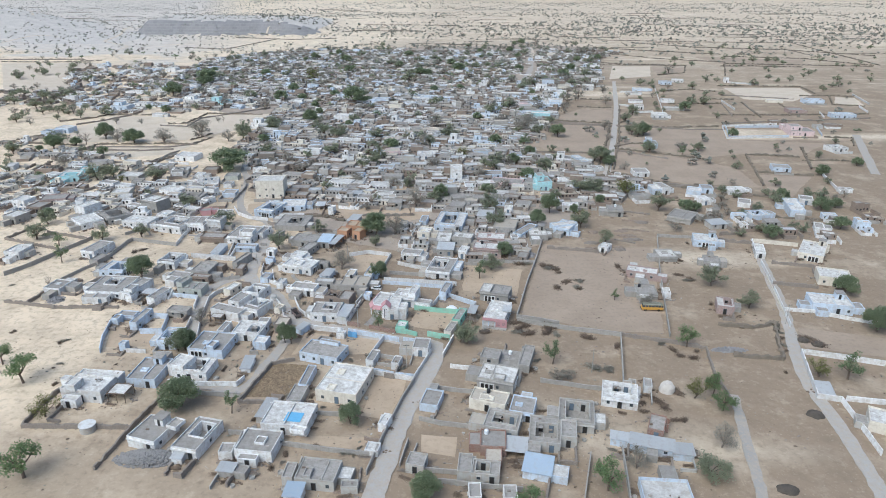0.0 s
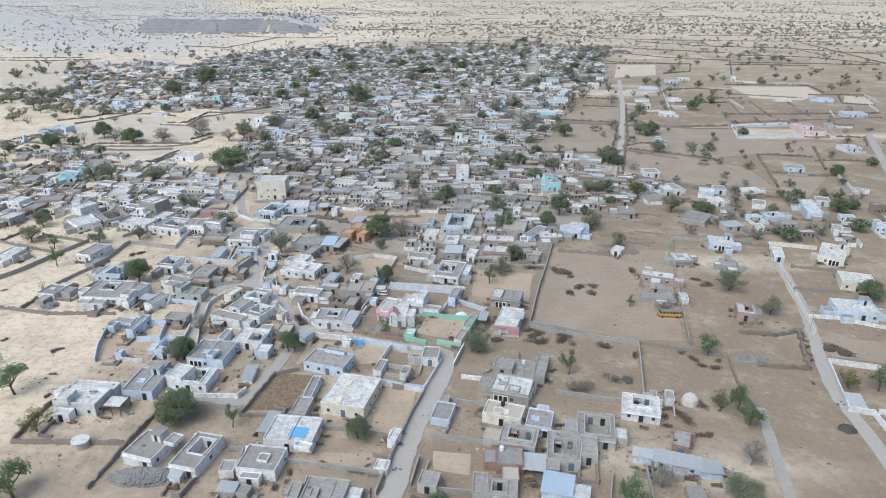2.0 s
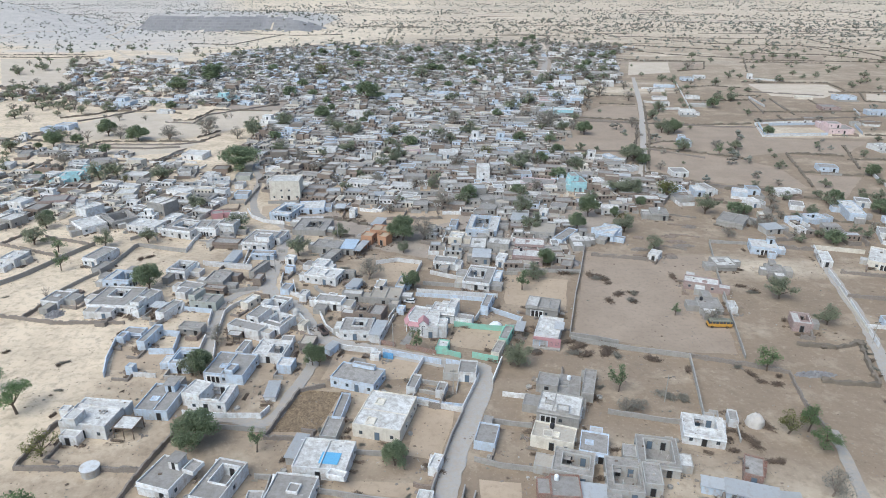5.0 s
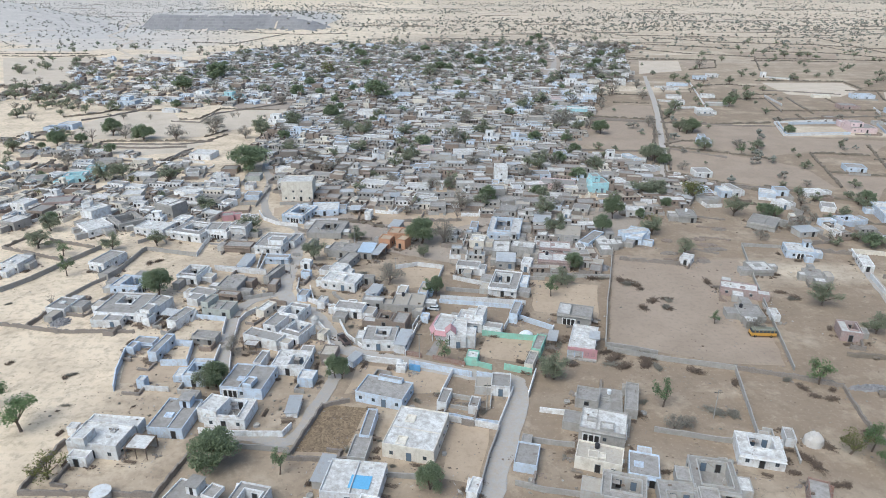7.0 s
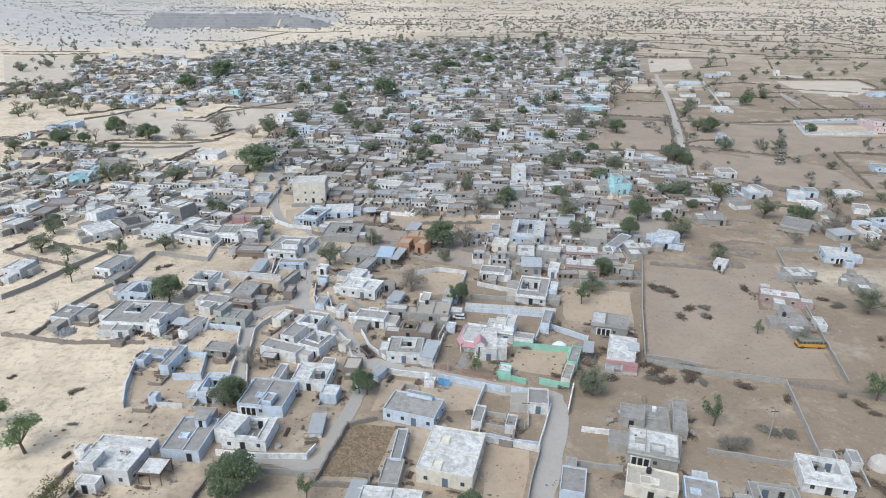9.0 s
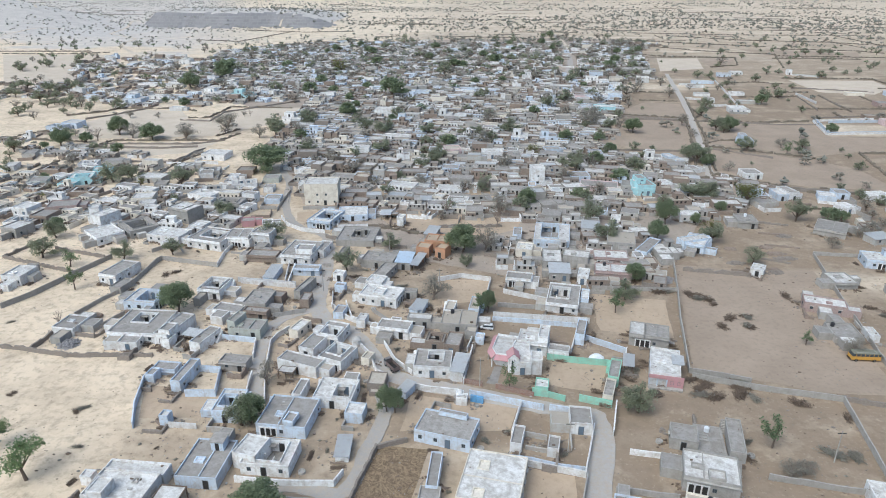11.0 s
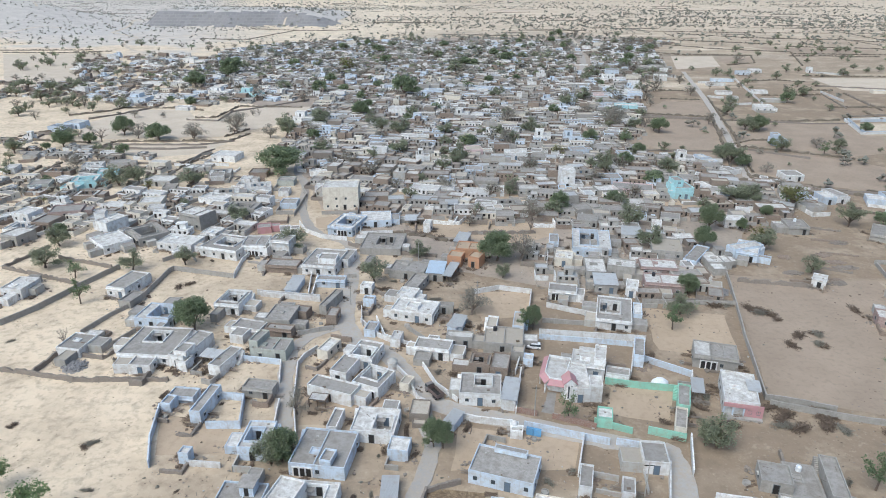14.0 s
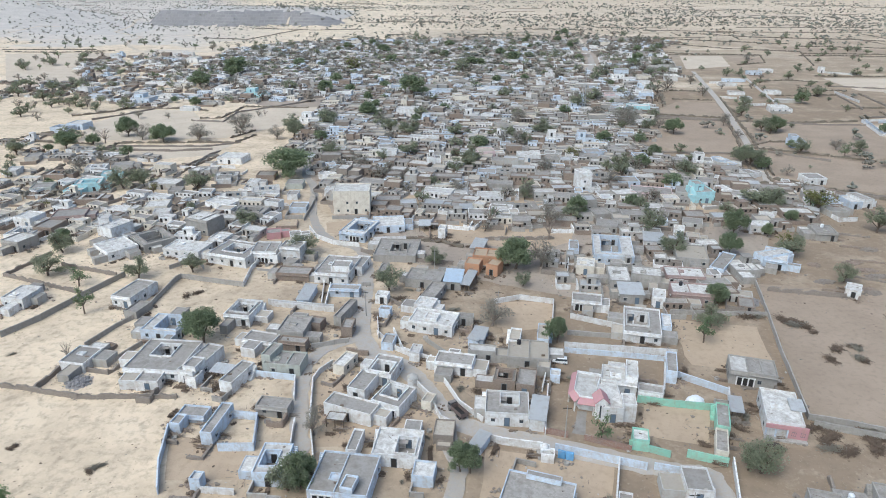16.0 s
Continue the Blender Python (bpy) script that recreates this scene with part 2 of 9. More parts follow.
TWIGS = plain("dry_twigs", (0.25, 0.205, 0.17), 0.9)
LEAF = {
    "neem": leaves("neem_leaves", (0.20, 0.245, 0.145), (0.29, 0.335, 0.205)),
    "olive": leaves("dusty_olive_leaves", (0.24, 0.26, 0.175), (0.32, 0.335, 0.23)),
    "acacia": leaves("acacia_leaves", (0.155, 0.215, 0.10), (0.23, 0.30, 0.15)),
    "thin": leaves("thin_leaves", (0.15, 0.205, 0.11), (0.225, 0.28, 0.155)),
    "yellow": leaves("yellow_green_leaves", (0.16, 0.17, 0.06), (0.24, 0.235, 0.10)),
    "dry": leaves("dry_grey_leaves", (0.27, 0.25, 0.205), (0.34, 0.315, 0.265), 0.4),
    # far foliage: base colour paled to carry the haze of distance
    "far": leaves("haze_paled_far_scrub", (0.29, 0.295, 0.25), (0.36, 0.36, 0.31)),
    "palm": leaves("palm_fronds", (0.09, 0.13, 0.05), (0.15, 0.19, 0.08)),
}

# ---- mesh helpers ----


class Build:
    """Collects boxes, rings and tubes into one mesh."""

    def __init__(self):
        self.v, self.f = [], []

    def box(self, x0, x1, y0, y1, z0, z1, taper=0.0):
        i = len(self.v)
        t = taper
        self.v += [(x0, y0, z0), (x1, y0, z0), (x1, y1, z0), (x0, y1, z0),
                   (x0 + t, y0 + t, z1), (x1 - t, y0 + t, z1), (x1 - t, y1 - t, z1), (x0 + t, y1 - t, z1)]
        self.f += [tuple(i + k for k in q) for q in
                   ((3, 2, 1, 0), (4, 5, 6, 7), (0, 1, 5, 4), (1, 2, 6, 5), (2, 3, 7, 6), (3, 0, 4, 7))]
        return self

    def ring(self, o, n, z0, z1):
        """A frame between an outer and an inner rectangle (x0, x1, y0, y1)."""
        i = len(self.v)
        for z in (z0, z1):
            for x0, x1, y0, y1 in (o, n):
                self.v += [(x0, y0, z), (x1, y0, z), (x1, y1, z), (x0, y1, z)]
        for k in range(4):
            j = (k + 1) % 4
            self.f += [(i + k, i + j, i + 8 + j, i + 8 + k), (i + 4 + j, i + 4 + k, i + 12 + k, i + 12 + j),
                       (i + 8 + k, i + 8 + j, i + 12 + j, i + 12 + k), (i + j, i + k, i + 4 + k, i + 4 + j)]
        return self

    def tube(self, pts, radii, sides=6):
        base = len(self.v)
        for k, (p, r) in enumerate(zip(pts, radii)):
            p = Vector(p)
            a = Vector(pts[min(k + 1, len(pts) - 1)]) - Vector(pts[max(k - 1, 0)])
            q = a.to_track_quat("Z", "Y")
            for s in range(sides):
                g = 2 * math.pi * s / sides
                self.v.append(tuple(p + q @ Vector((r * math.cos(g), r * math.sin(g), 0))))
        for k in range(len(pts) - 1):
            for s in range(sides):
                a, b = base + k * sides + s, base + k * sides + (s + 1) % sides
                self.f.append((a, b, b + sides, a + sides))
        self.f.append(tuple(range(base + (len(pts) - 1) * sides, base + len(pts) * sides)))
        return self

    def blob(self, c, rx, ry, rz, rnd, rings=3, sides=7, rough=0.25):
        """A lumpy closed heap."""
        i = len(self.v)
        self.v.append((c[0], c[1], c[2] - rz))
        for k in range(1, rings + 1):
            g = math.pi * k / (rings + 1)
            for s in range(sides):
                a = 2 * math.pi * (s + 0.5 * (k % 2)) / sides
                q = 1 + rnd.uniform(-rough, rough)
                self.v.append((c[0] + rx * q * math.sin(g) * math.cos(a), c[1] + ry * q * math.sin(g) * math.sin(a), c[2] - rz * q * math.cos(g)))
        self.v.append((c[0], c[1], c[2] + rz * (1 + rnd.uniform(-rough, rough))))
        top = len(self.v) - 1
        for s in range(sides):
            t = (s + 1) % sides
            self.f.append((i, i + 1 + t, i + 1 + s))
            for k in range(rings - 1):
                a, b = i + 1 + k * sides + s, i + 1 + k * sides + t
                self.f.append((a, b, b + sides, a + sides))
            self.f.append((i + 1 + (rings - 1) * sides + s, i + 1 + (rings - 1) * sides + t, top))
        return self

    def mesh(self, name, mat, smooth=False):
        m = bpy.data.meshes.new(name)
        m.from_pydata(self.v, [], self.f)
        m.materials.append(mat)
        if smooth:
            m.shade_smooth()
        return m


def part(name, mesh, parent, m=None, label=""):
    """A mesh as one part under a thing, at the pose m in the parent's own space."""
    ob = new(name, mesh)
    ob.parent = parent
    if m is not None:
        ob.matrix_basis = m
    if label:
        ob["label"] = label
    return ob


def empty(name, m, label="", category="", group="", kind=""):
    e = new(name)
    e.empty_display_size = 0.5
    e.matrix_basis = m
    return tagged(e, label, category, group, kind)


def structure(name, mesh, label, category):
    return tagged(new(name, mesh), label, category, kind="structure")


TAKEN = []
ROADS = []
# ---- houses ----
LOOKS = {"white": "whitewashed", "blue": "pale blue washed", "grey": "grey plastered", "concrete": "bare cement", "cream": "cream painted",
         "brick": "red brick", "stone": "dry-laid stone", "pinkbrick": "dusty pink brick", "brown": "rubble stone", "pink": "pink painted", "green": "mint green painted",
         "rose": "pale rose painted", "orange": "orange painted", "cyan": "turquoise painted", "olive": "olive grey plastered", "wood": "open timber"}
ROOFS = {"white": "limewashed flat roof", "concrete": "grey flat roof", "sand": "sandy flat roof", "metal": "tin sheet roof",
         "bluemetal": "blue sheet roof", "thatch": "ragged thatch roof", "orange": "faded flat roof"}
WIN_FRAME = Build().ring((-0.42, 0.42, -0.47, 0.47), (-0.36, 0.36, -0.41, 0.41), -0.02, 0.05)
WIN_FRAME.box(-0.02, 0.02, -0.41, 0.41, -0.02, 0.03)
WIN_FRAME = WIN_FRAME.mesh("window_frame", TIMBER)
WIN_PANE = Build().box(-0.36, 0.36, -0.41, 0.41, -0.01, 0.012).mesh("window_pane", PANE)
WIN_HOOD = Build().box(-0.6, 0.6, 0.54, 0.61, -0.02, 0.38).mesh("sunshade", WALL["grey"])
DOOR = Build().ring((-0.62, 0.62, 0.0, 2.2), (-0.5, 0.5, 0.0, 2.1), -0.02, 0.06).mesh("door_frame", TIMBER)
LEAF_DOOR = Build().box(-0.5, 0.5, 0.02, 2.1, -0.01, 0.03).box(-0.4, -0.05, 0.3, 1.0, 0.02, 0.045).box(0.05, 0.4, 0.3, 1.0, 0.02, 0.045).mesh("door_leaf", SHUTTER)
# doorway and veranda: black sheets on the wall painting the shade within
DOORWAY_SHADE = Build().box(-0.5, 0.5, 0.02, 2.1, -0.01, 0.012).mesh("door_leaf", DARK)
VERANDA_SHADE = Build().box(-1.9, 1.9, 0.0, 2.1, -0.01, 0.012).mesh("veranda_shade", DARK)
COLUMN = Build().box(-0.14, 0.14, 0.0, 2.12, 0.014, 0.16).box(-0.2, 0.2, 1.92, 2.12, 0.012, 0.2).mesh("column", WALL["white"])
LINTEL = Build().box(-2.1, 2.1, 2.12, 2.3, -0.01, 0.22).mesh("lintel", WALL["white"])
TANK = Build().tube([(0, 0, 0), (0, 0, 1.0), (0, 0, 1.15), (0, 0, 1.3)], [0.55, 0.55, 0.4, 0.16], 12)
TANK_BLACK = TANK.mesh("water_tank", plain("black_plastic", (0.03, 0.03, 0.035), 0.4))
TANK_WHITE = TANK.mesh("water_tank", plain("white_plastic", (0.7, 0.72, 0.74), 0.4))


NEAR = []


def house(walls, roof, x, y):
    """The base of one house; volumes are added to it."""
    h = empty("house", pose(x, y, 0), category="house")
    h["look"] = walls + " " + roof
    return h


def opening(h, at, kind, rnd, detail):
    """A window or door in a wall; its face looks along the pose's z."""
    if kind == "veranda":
        v = part("veranda", VERANDA_SHADE, h, at)
        part("lintel", LINTEL, v)
        for u in (-1.9, -0.63, 0.63, 1.9):
            part("column", COLUMN, v, pose(u, 0, 0))
    elif kind == "door":
        d = part("door", DOOR, h, at)
        part("door_leaf", rnd.choice((DOORWAY_SHADE, DOORWAY_SHADE, LEAF_DOOR)), d)
    else:
        w = part("window", WIN_FRAME, h, at)
        if detail:
            part("pane", WIN_PANE, w)
            if rnd.random() < 0.5:
                part("sunshade", WIN_HOOD, w)
        else:
            part("pane", WIN_PANE, w)


def volume(h, x, y, w, d, rot, top, court=None, z0=0.0, par=0.45, walls=None, roof=None, detail=True, extras=True):
    """One block of a house: walls, parapet, roof, openings. court: the open well, in shares of the plan."""
    wl, rf = h["look"].split()
    wl, rf = walls or wl, roof or rf
    rnd = random.Random(int(x * 31 + y * 57 + w * 7))
    first = not h.children
    top += rnd.uniform(0.0, 0.14)
    if first:
        storeys = "two-storey" if top > 5.4 else "single-storey"
        if top < 3.2 and w * d < 60:
            storeys = "low"
        extra = ", open courtyard" if court else ""
        noun = "shed" if wl == "wood" or rf in ("metal", "bluemetal", "thatch") else "house"
        tagged(h, f"{storeys} {LOOKS[wl]} {noun} with {ROOFS[rf]}{extra}", noun)
        if noun == "shed":
            h.name = "shed"
    base = h.matrix_basis.inverted() @ pose(x, y, 0, 0, 0, rot)
    if z0 == 0:
        TAKEN.append((x, y, 0.5 * max(w, d)))
        if detail:
            NEAR.append((h, x, y, w, d, rot, top))
    X, Y = w / 2, d / 2
    par = min(par, top - z0 - 0.4) if par else 0.0
    if rf in ("metal", "bluemetal", "thatch"):
        par = 0.0
    rl = top - max(par, 0.12)
    low = z0 if z0 else -0.3
    o = (-X, X, -Y, Y)
    wall_mat = WALL[wl]
    c = None
    if court and w > 5 and d > 4:
        c = (-X + court[0] * w, -X + court[2] * w, -Y + court[1] * d, -Y + court[3] * d)
        gx, gy = 0.16 * (c[1] - c[0]), 0.16 * (c[3] - c[2])
        c = (max(c[0] - gx, -X + 0.9), min(c[1] + gx, X - 0.9), max(c[2] - gy, -Y + 0.9), min(c[3] + gy, Y - 0.9))
    if wl == "wood":
        b = Build()
        for px in (-X + 0.15, 0, X - 0.15):
            for py in (-Y + 0.15, Y - 0.15):
                p = part("post", Build().box(px - 0.09, px + 0.09, py - 0.09, py + 0.09, low, rl - 0.15).mesh("post", wall_mat), h, base)
        part("back_wall", Build().box(-X + 0.3, X - 0.3, Y - 0.35, Y - 0.2, low, rl - 0.15).mesh("back_wall", WALL["concrete"]), h, base)
    else:
        b = Build()
        if c:
            b.ring(o, c, low, rl)
            if detail and c[1] - c[0] > 2.5 and rnd.random() < 0.7:
                q = c[0] + (c[1] - c[0]) * rnd.uniform(0.3, 0.7)
                part("court_wall", Build().box(q - 0.1, q + 0.1, c[2] + 0.01, c[2] + (c[3] - c[2]) * rnd.uniform(0.4, 0.8), 0.121, rnd.uniform(1.2, 2.2)).mesh("court_wall", wall_mat), h, base)
                part("court_shade", Build().box(c[0] + 0.01, q - 0.2, c[3] - 1.2, c[3] - 0.01, 2.1, 2.18).mesh("court_shade", ROOF["concrete"]), h, base)
            part("courtyard_floor", Build().box(c[0], c[1], c[2], c[3], -0.1, 0.12).mesh("courtyard_floor", ROOF["concrete"]), h, base)
        else:
            b.box(*o, low, rl)
        part("wall_block", b.mesh("wall_block", wall_mat), h, base)
    if rf in ("metal", "bluemetal", "thatch"):
        b = Build()
        lift = min(0.5, 0.08 * d) if rf != "thatch" else 0.35
        ov = 0.3 if not par else -0.02
        b.box(-X - ov, X + ov, -Y - ov, Y + ov, rl + 0.004, rl + 0.07)
        for k in (4, 5, 6, 7) + (0, 1, 2, 3):
            vx, vy, vz = b.v[k]
            b.v[k] = (vx, vy, vz + lift * (vy + Y) / d)
        part("roof", b.mesh("roof", ROOF[rf]), h, base)
        if wl != "wood":
            b = Build().box(-X, X, Y - 0.2, Y, rl, rl + lift * 0.95)
            part("gable", b.mesh("gable", wall_mat), h, base)
    else:
        t = 0.19
        n = (-X + t, X - t, -Y + t, Y - t)
        b = Build()
        if c:
            b.ring(n, c, rl + 0.002, rl + 0.05)
        else:
            b.box(*n, rl + 0.002, rl + 0.05)
        part("roof", b.mesh("roof", ROOF[rf]), h, base)
        if par > 0.05:
            part("parapet", Build().ring(o, n, rl + 0.001, top).mesh("parapet", wall_mat), h, base)
        else:
            part("roof_edge", Build().ring((-X - 0.3, X + 0.3, -Y - 0.3, Y + 0.3), n, rl + 0.001, rl + 0.12).mesh("roof_edge", wall_mat), h, base)
        if c:
            e = (c[0] - 0.2, c[1] + 0.2, c[2] - 0.2, c[3] + 0.2)
            part("court_parapet", Build().ring(e, c, rl + 0.051, rl + min(0.5, par + 0.1)).mesh("court_parapet", wall_mat), h, base)
    if wl == "wood":
        return
    # openings on the four faces, storey by storey
    faces = ((w, pose(0, -Y, 0, 90, 0, 0)), (d, pose(X, 0, 0, 90, 0, 90)), (d, pose(-X, 0, 0, 90, 0, -90)))
    for level in (0.0, 3.3):
        z = max(z0, 0) + level
        if rl - z < 2.3:
            continue
        for k, (length, m) in enumerate(faces):
            n = int((length - 0.6) / (2.9 if detail else 3.4))
            if k < 2 and level == 0 and length > 6.5 and rnd.random() < 0.1 and detail and extras and wl not in ("brick", "brown"):
                u = rnd.uniform(-0.5, 0.5) * (length - 5.5)
                opening(h, base @ m @ pose(u, z + 0.05, 0.0), "veranda", rnd, detail)
                for q in (-1, 1):
                    e = u + q * 3.0
                    if abs(e) < length / 2 - 0.8:
                        opening(h, base @ m @ pose(e, z + 1.5, 0.0), "window", rnd, detail)
                continue
            for q in range(n):
                u = (q + 0.5 - n / 2) * length / n + rnd.uniform(-0.25, 0.25)
                r = rnd.random()
                if k == 0 and level == 0 and (q == n // 2 or n == 1):
                    opening(h, base @ m @ pose(u, z + 0.02, 0.0), "door", rnd, detail)
                elif r < (0.75 if k == 0 else 0.5) and (detail or k == 0):
                    opening(h, base @ m @ pose(u, z + 1.55, 0.0), "window", rnd, detail)
    if c and c[3] - c[2] > 1.5:
        n = max(1, int((c[1] - c[0]) / 2.4))
        for q in range(n):
            u = c[0] + (q + 0.5) * (c[1] - c[0]) / n
            opening(h, base @ pose(u, c[3], 0.14, 90, 0, 0), "door", rnd, detail)
    if detail and extras and z0 == 0 and rf not in ("metal", "bluemetal", "thatch"):
        if w > 6 and rnd.random() < 0.5:
            part("ledge", Build().box(-X - 0.02, X + 0.02, -Y - 0.45, -Y - 0.002, rl - 0.32, rl - 0.22).mesh("ledge", wall_mat), h, base)
        if w > 5 and d > 5 and not c and rnd.random() < 0.55:
            a, q = rnd.uniform(-0.25, 0.1) * w, rnd.uniform(-0.2, 0.2) * d
            s, u = rnd.uniform(0.8, 1.4), rnd.uniform(0.7, 1.1)
            part("roof_light", Build().ring((a - s, a + s, q - u, q + u), (a - s + 0.2, a + s - 0.2, q - u + 0.2, q + u - 0.2), rl + 0.051, rl + 0.4)
                 .box(a - s + 0.2, a + s - 0.2, q - u + 0.2, q + u - 0.2, rl + 0.051, rl + 0.12).mesh("roof_light", wall_mat), h, base)
        if w > 8 and d > 6 and not c and rnd.random() < 0.6:
            q = rnd.uniform(-0.15, 0.2) * w
            part("roof_divider", Build().box(q - 0.1, q + 0.1, -Y + 0.245, Y - 0.245, rl + 0.051, rl + rnd.uniform(0.25, 0.5)).mesh("roof_divider", wall_mat), h, base)
        if d > 4.5 and rl < 4 and rnd.random() < 0.3:
            q = rnd.choice((-1, 1))
            steps = min(int(rl / 0.24), int((d + 0.3) / 0.27))
            line = [(Y - 0.3, -0.1), (Y - 0.3, rl)]
            for j in range(steps):
                line += [(Y - 0.57 - j * 0.27, rl - j * 0.24), (Y - 0.57 - j * 0.27, max(rl - (j + 1) * 0.24, -0.05))]
            line.append((line[-1][0], -0.1))
            st, n2 = Build(), len(line)
            for u in sorted((q * (X + 0.003), q * (X + 0.85))):
                st.v += [(u, v, z) for v, z in line]
            st.f = [tuple(range(n2)), tuple(reversed(range(n2, 2 * n2)))] + [(j, j + n2, (j + 1) % n2 + n2, (j + 1) % n2) for j in range(n2)]
            part("stair", st.mesh("stair", wall_mat), h, base)
        if w > 7 and d > 6 and top < 4.6 and not c and rnd.random() < 0.16:
            q = rnd.uniform(0.1, 0.3) * w
            part("roof_room", Build().box(q - 1.3, q + 1.3, Y - 3.2, Y - 0.26, rl + 0.051, rl + 2.3).mesh("roof_room", wall_mat), h, base)
            part("roof_slab", Build().box(q - 1.6, q + 1.6, Y - 3.6, Y - 0.05, rl + 2.301, rl + 2.42).mesh("roof_slab", ROOF["concrete"]), h, base)
            # black sheet painting the shade of the roof room's doorway
            part("dark_doorway", Build().box(q - 0.4, q + 0.4, Y - 3.23, Y - 3.19, rl + 0.1, rl + 1.9).mesh("dark_doorway", DARK), h, base)
        if w > 5 and d > 4 and not c and rnd.random() < 0.09:
            t = rnd.choice((TANK_BLACK, TANK_WHITE))
            m = h.matrix_basis @ base @ pose(rnd.uniform(-0.3, 0.3) * w, 0.3 * d, rl + 0.05)
            tagged(new("water_tank", t), ("black" if t is TANK_BLACK else "white") + " plastic water tank standing on a flat roof", "water tank", "rooftop tanks").matrix_basis = m


def ribbon(pts, width, z, mat, name):
    """A strip of constant width along a smoothed line."""
    fine = []
    P = [Vector((*p, 0)) for p in pts]
    for k in range(len(P) - 1):
        p0, p1, p2, p3 = P[max(k - 1, 0)], P[k], P[k + 1], P[min(k + 2, len(P) - 1)]
        for s in range(6):
            t = s / 6
            fine.append(0.5 * ((2 * p1) + (p2 - p0) * t + (2 * p0 - 5 * p1 + 4 * p2 - p3) * t * t + (3 * p1 - p0 - 3 * p2 + p3) * t ** 3))
    fine.append(P[-1])
    b = Build()
    rnd = random.Random(len(pts))
    for k, p in enumerate(fine):
        a = fine[min(k + 1, len(fine) - 1)] - fine[max(k - 1, 0)]
        s = Vector((-a.y, a.x, 0)).normalized()
        for q, zz in ((-1, -0.05), (-1, z), (1, z), (1, -0.05)):
            v = p + s * (q * (width / 2 + rnd.uniform(-0.4, 0.3)))
            b.v.append((v.x, v.y, zz + 0.0006 * k))
    for k in range(len(fine) - 1):
        for j in range(3):
            i = 4 * k + j
            b.f.append((i, i + 4, i + 5, i + 1))
    return fine, b.mesh(name, mat)


def road(width, *pts):
    fine, m = ribbon(pts, width, 0.05 + 0.008 * len(ROADS) ** 0.5 % 0.2, ROAD, "road")
    ROADS.extend((p.x, p.y, width / 2) for p in fine)
    if pts[-1][1] > 1000:
        ROADS.extend((p.x, p.y, 9.0) for p in fine)
    structure("road", m, "narrow dusty grey concrete village road", "road")


RUBBLE = {}


def boundary_wall(colour, height, *pts):
    """A compound wall with a capping course, uneven along its top; dry stone is ragged, with fallen stones at its foot."""
    rnd = random.Random(int(pts[0][0] * 13 + pts[0][1] * 7))
    rough = colour in ("stone", "brown")
    thick = 0.5 if rough else 0.24
    close = max(p[1] for p in pts) < 330
    b, cap = Build(), Build()
    o = Vector((*pts[0], 0))
    for p, q in zip(pts[:-1], pts[1:]):
        p, q = Vector((*p, 0)) - o, Vector((*q, 0)) - o
        a = (q - p).normalized()
        s = Vector((-a.y, a.x, 0)) * thick / 2
        n = max(1, int((q - p).length / (1.1 if rough and close else 3)))
        hs = [height + rnd.uniform(-1, 0.6) * (0.34 if rough else 0.16 if colour == "concrete" else 0.06) for _ in range(n + 1)]
        if rough:
            hs = [h * (rnd.uniform(0.35, 0.7) if rnd.random() < 0.07 else 1.0) for h in hs]
        bend = [Vector((rnd.uniform(-1, 1), rnd.uniform(-1, 1), 0)) * (0.14 if rough else 0.03) for _ in range(n + 1)]
        bend[0] = bend[-1] = Vector((0, 0, 0))
        for k in range(n):
            u, v = p.lerp(q, k / n) + bend[k], p.lerp(q, (k + 1) / n) + bend[k + 1]
            if k == n - 1:
                v = v + a * thick / 2
            if k == 0:
                u = u - a * thick / 2
            for target, wide in ((b, 1.0),) if rough else ((b, 1.0), (cap, 1.25)):
                i = len(target.v)
                lo = (-0.3, -0.3) if target is b else (hs[k], hs[k + 1])
                hi = (hs[k], hs[k + 1]) if target is b else (hs[k] + 0.07, hs[k + 1] + 0.07)
                foot = 1.35 if rough else wide
                for side, zz in ((foot, lo), (wide, hi)):
                    target.v += [tuple(u - s * side + Vector((0, 0, zz[0]))), tuple(v - s * side + Vector((0, 0, zz[1]))),
                                 tuple(v + s * side + Vector((0, 0, zz[1]))), tuple(u + s * side + Vector((0, 0, zz[0])))]
                target.f += [tuple(i + m for m in f) for f in ((3, 2, 1, 0), (4, 5, 6, 7), (0, 1, 5, 4), (1, 2, 6, 5), (2, 3, 7, 6), (3, 0, 4, 7))]
            if close and (rough or colour == "concrete"):
                heapx = RUBBLE.setdefault("brown" if colour == "concrete" else colour, Build())
                for m in range(rnd.randrange(0, 5 if rough else 9)):
                    c = u.lerp(v, rnd.random()) + s.normalized() * rnd.choice((-1, 1)) * (thick / 2 + abs(rnd.gauss(0.1, 0.3))) + o
                    z = rnd.uniform(0.08, 0.26)
                    heapx.blob((c.x, c.y, z * 0.4), z * rnd.uniform(0.8, 1.6), z, z * 0.7, rnd, 1, 5, 0.4)
                if rough:
                    for m in range(3):
                        c = u.lerp(v, rnd.random()) + o
                        z = rnd.uniform(0.12, 0.24)
                        heapx.blob((c.x, c.y, hs[k] + z * 0.1), z * 1.3, z, z * 0.7, rnd, 1, 5, 0.4)
    names = dict(LOOKS, stone="dry-laid brown stone")
    w = empty("boundary_wall", pose(o.x, o.y, 0), f"{names[colour]} boundary wall round a sandy yard", "wall", "compound walls")
    part("wall_body", b.mesh("wall_body", WALL[colour]), w)
    if cap.v:
        part("coping", cap.mesh("coping", WALL[colour]), w)


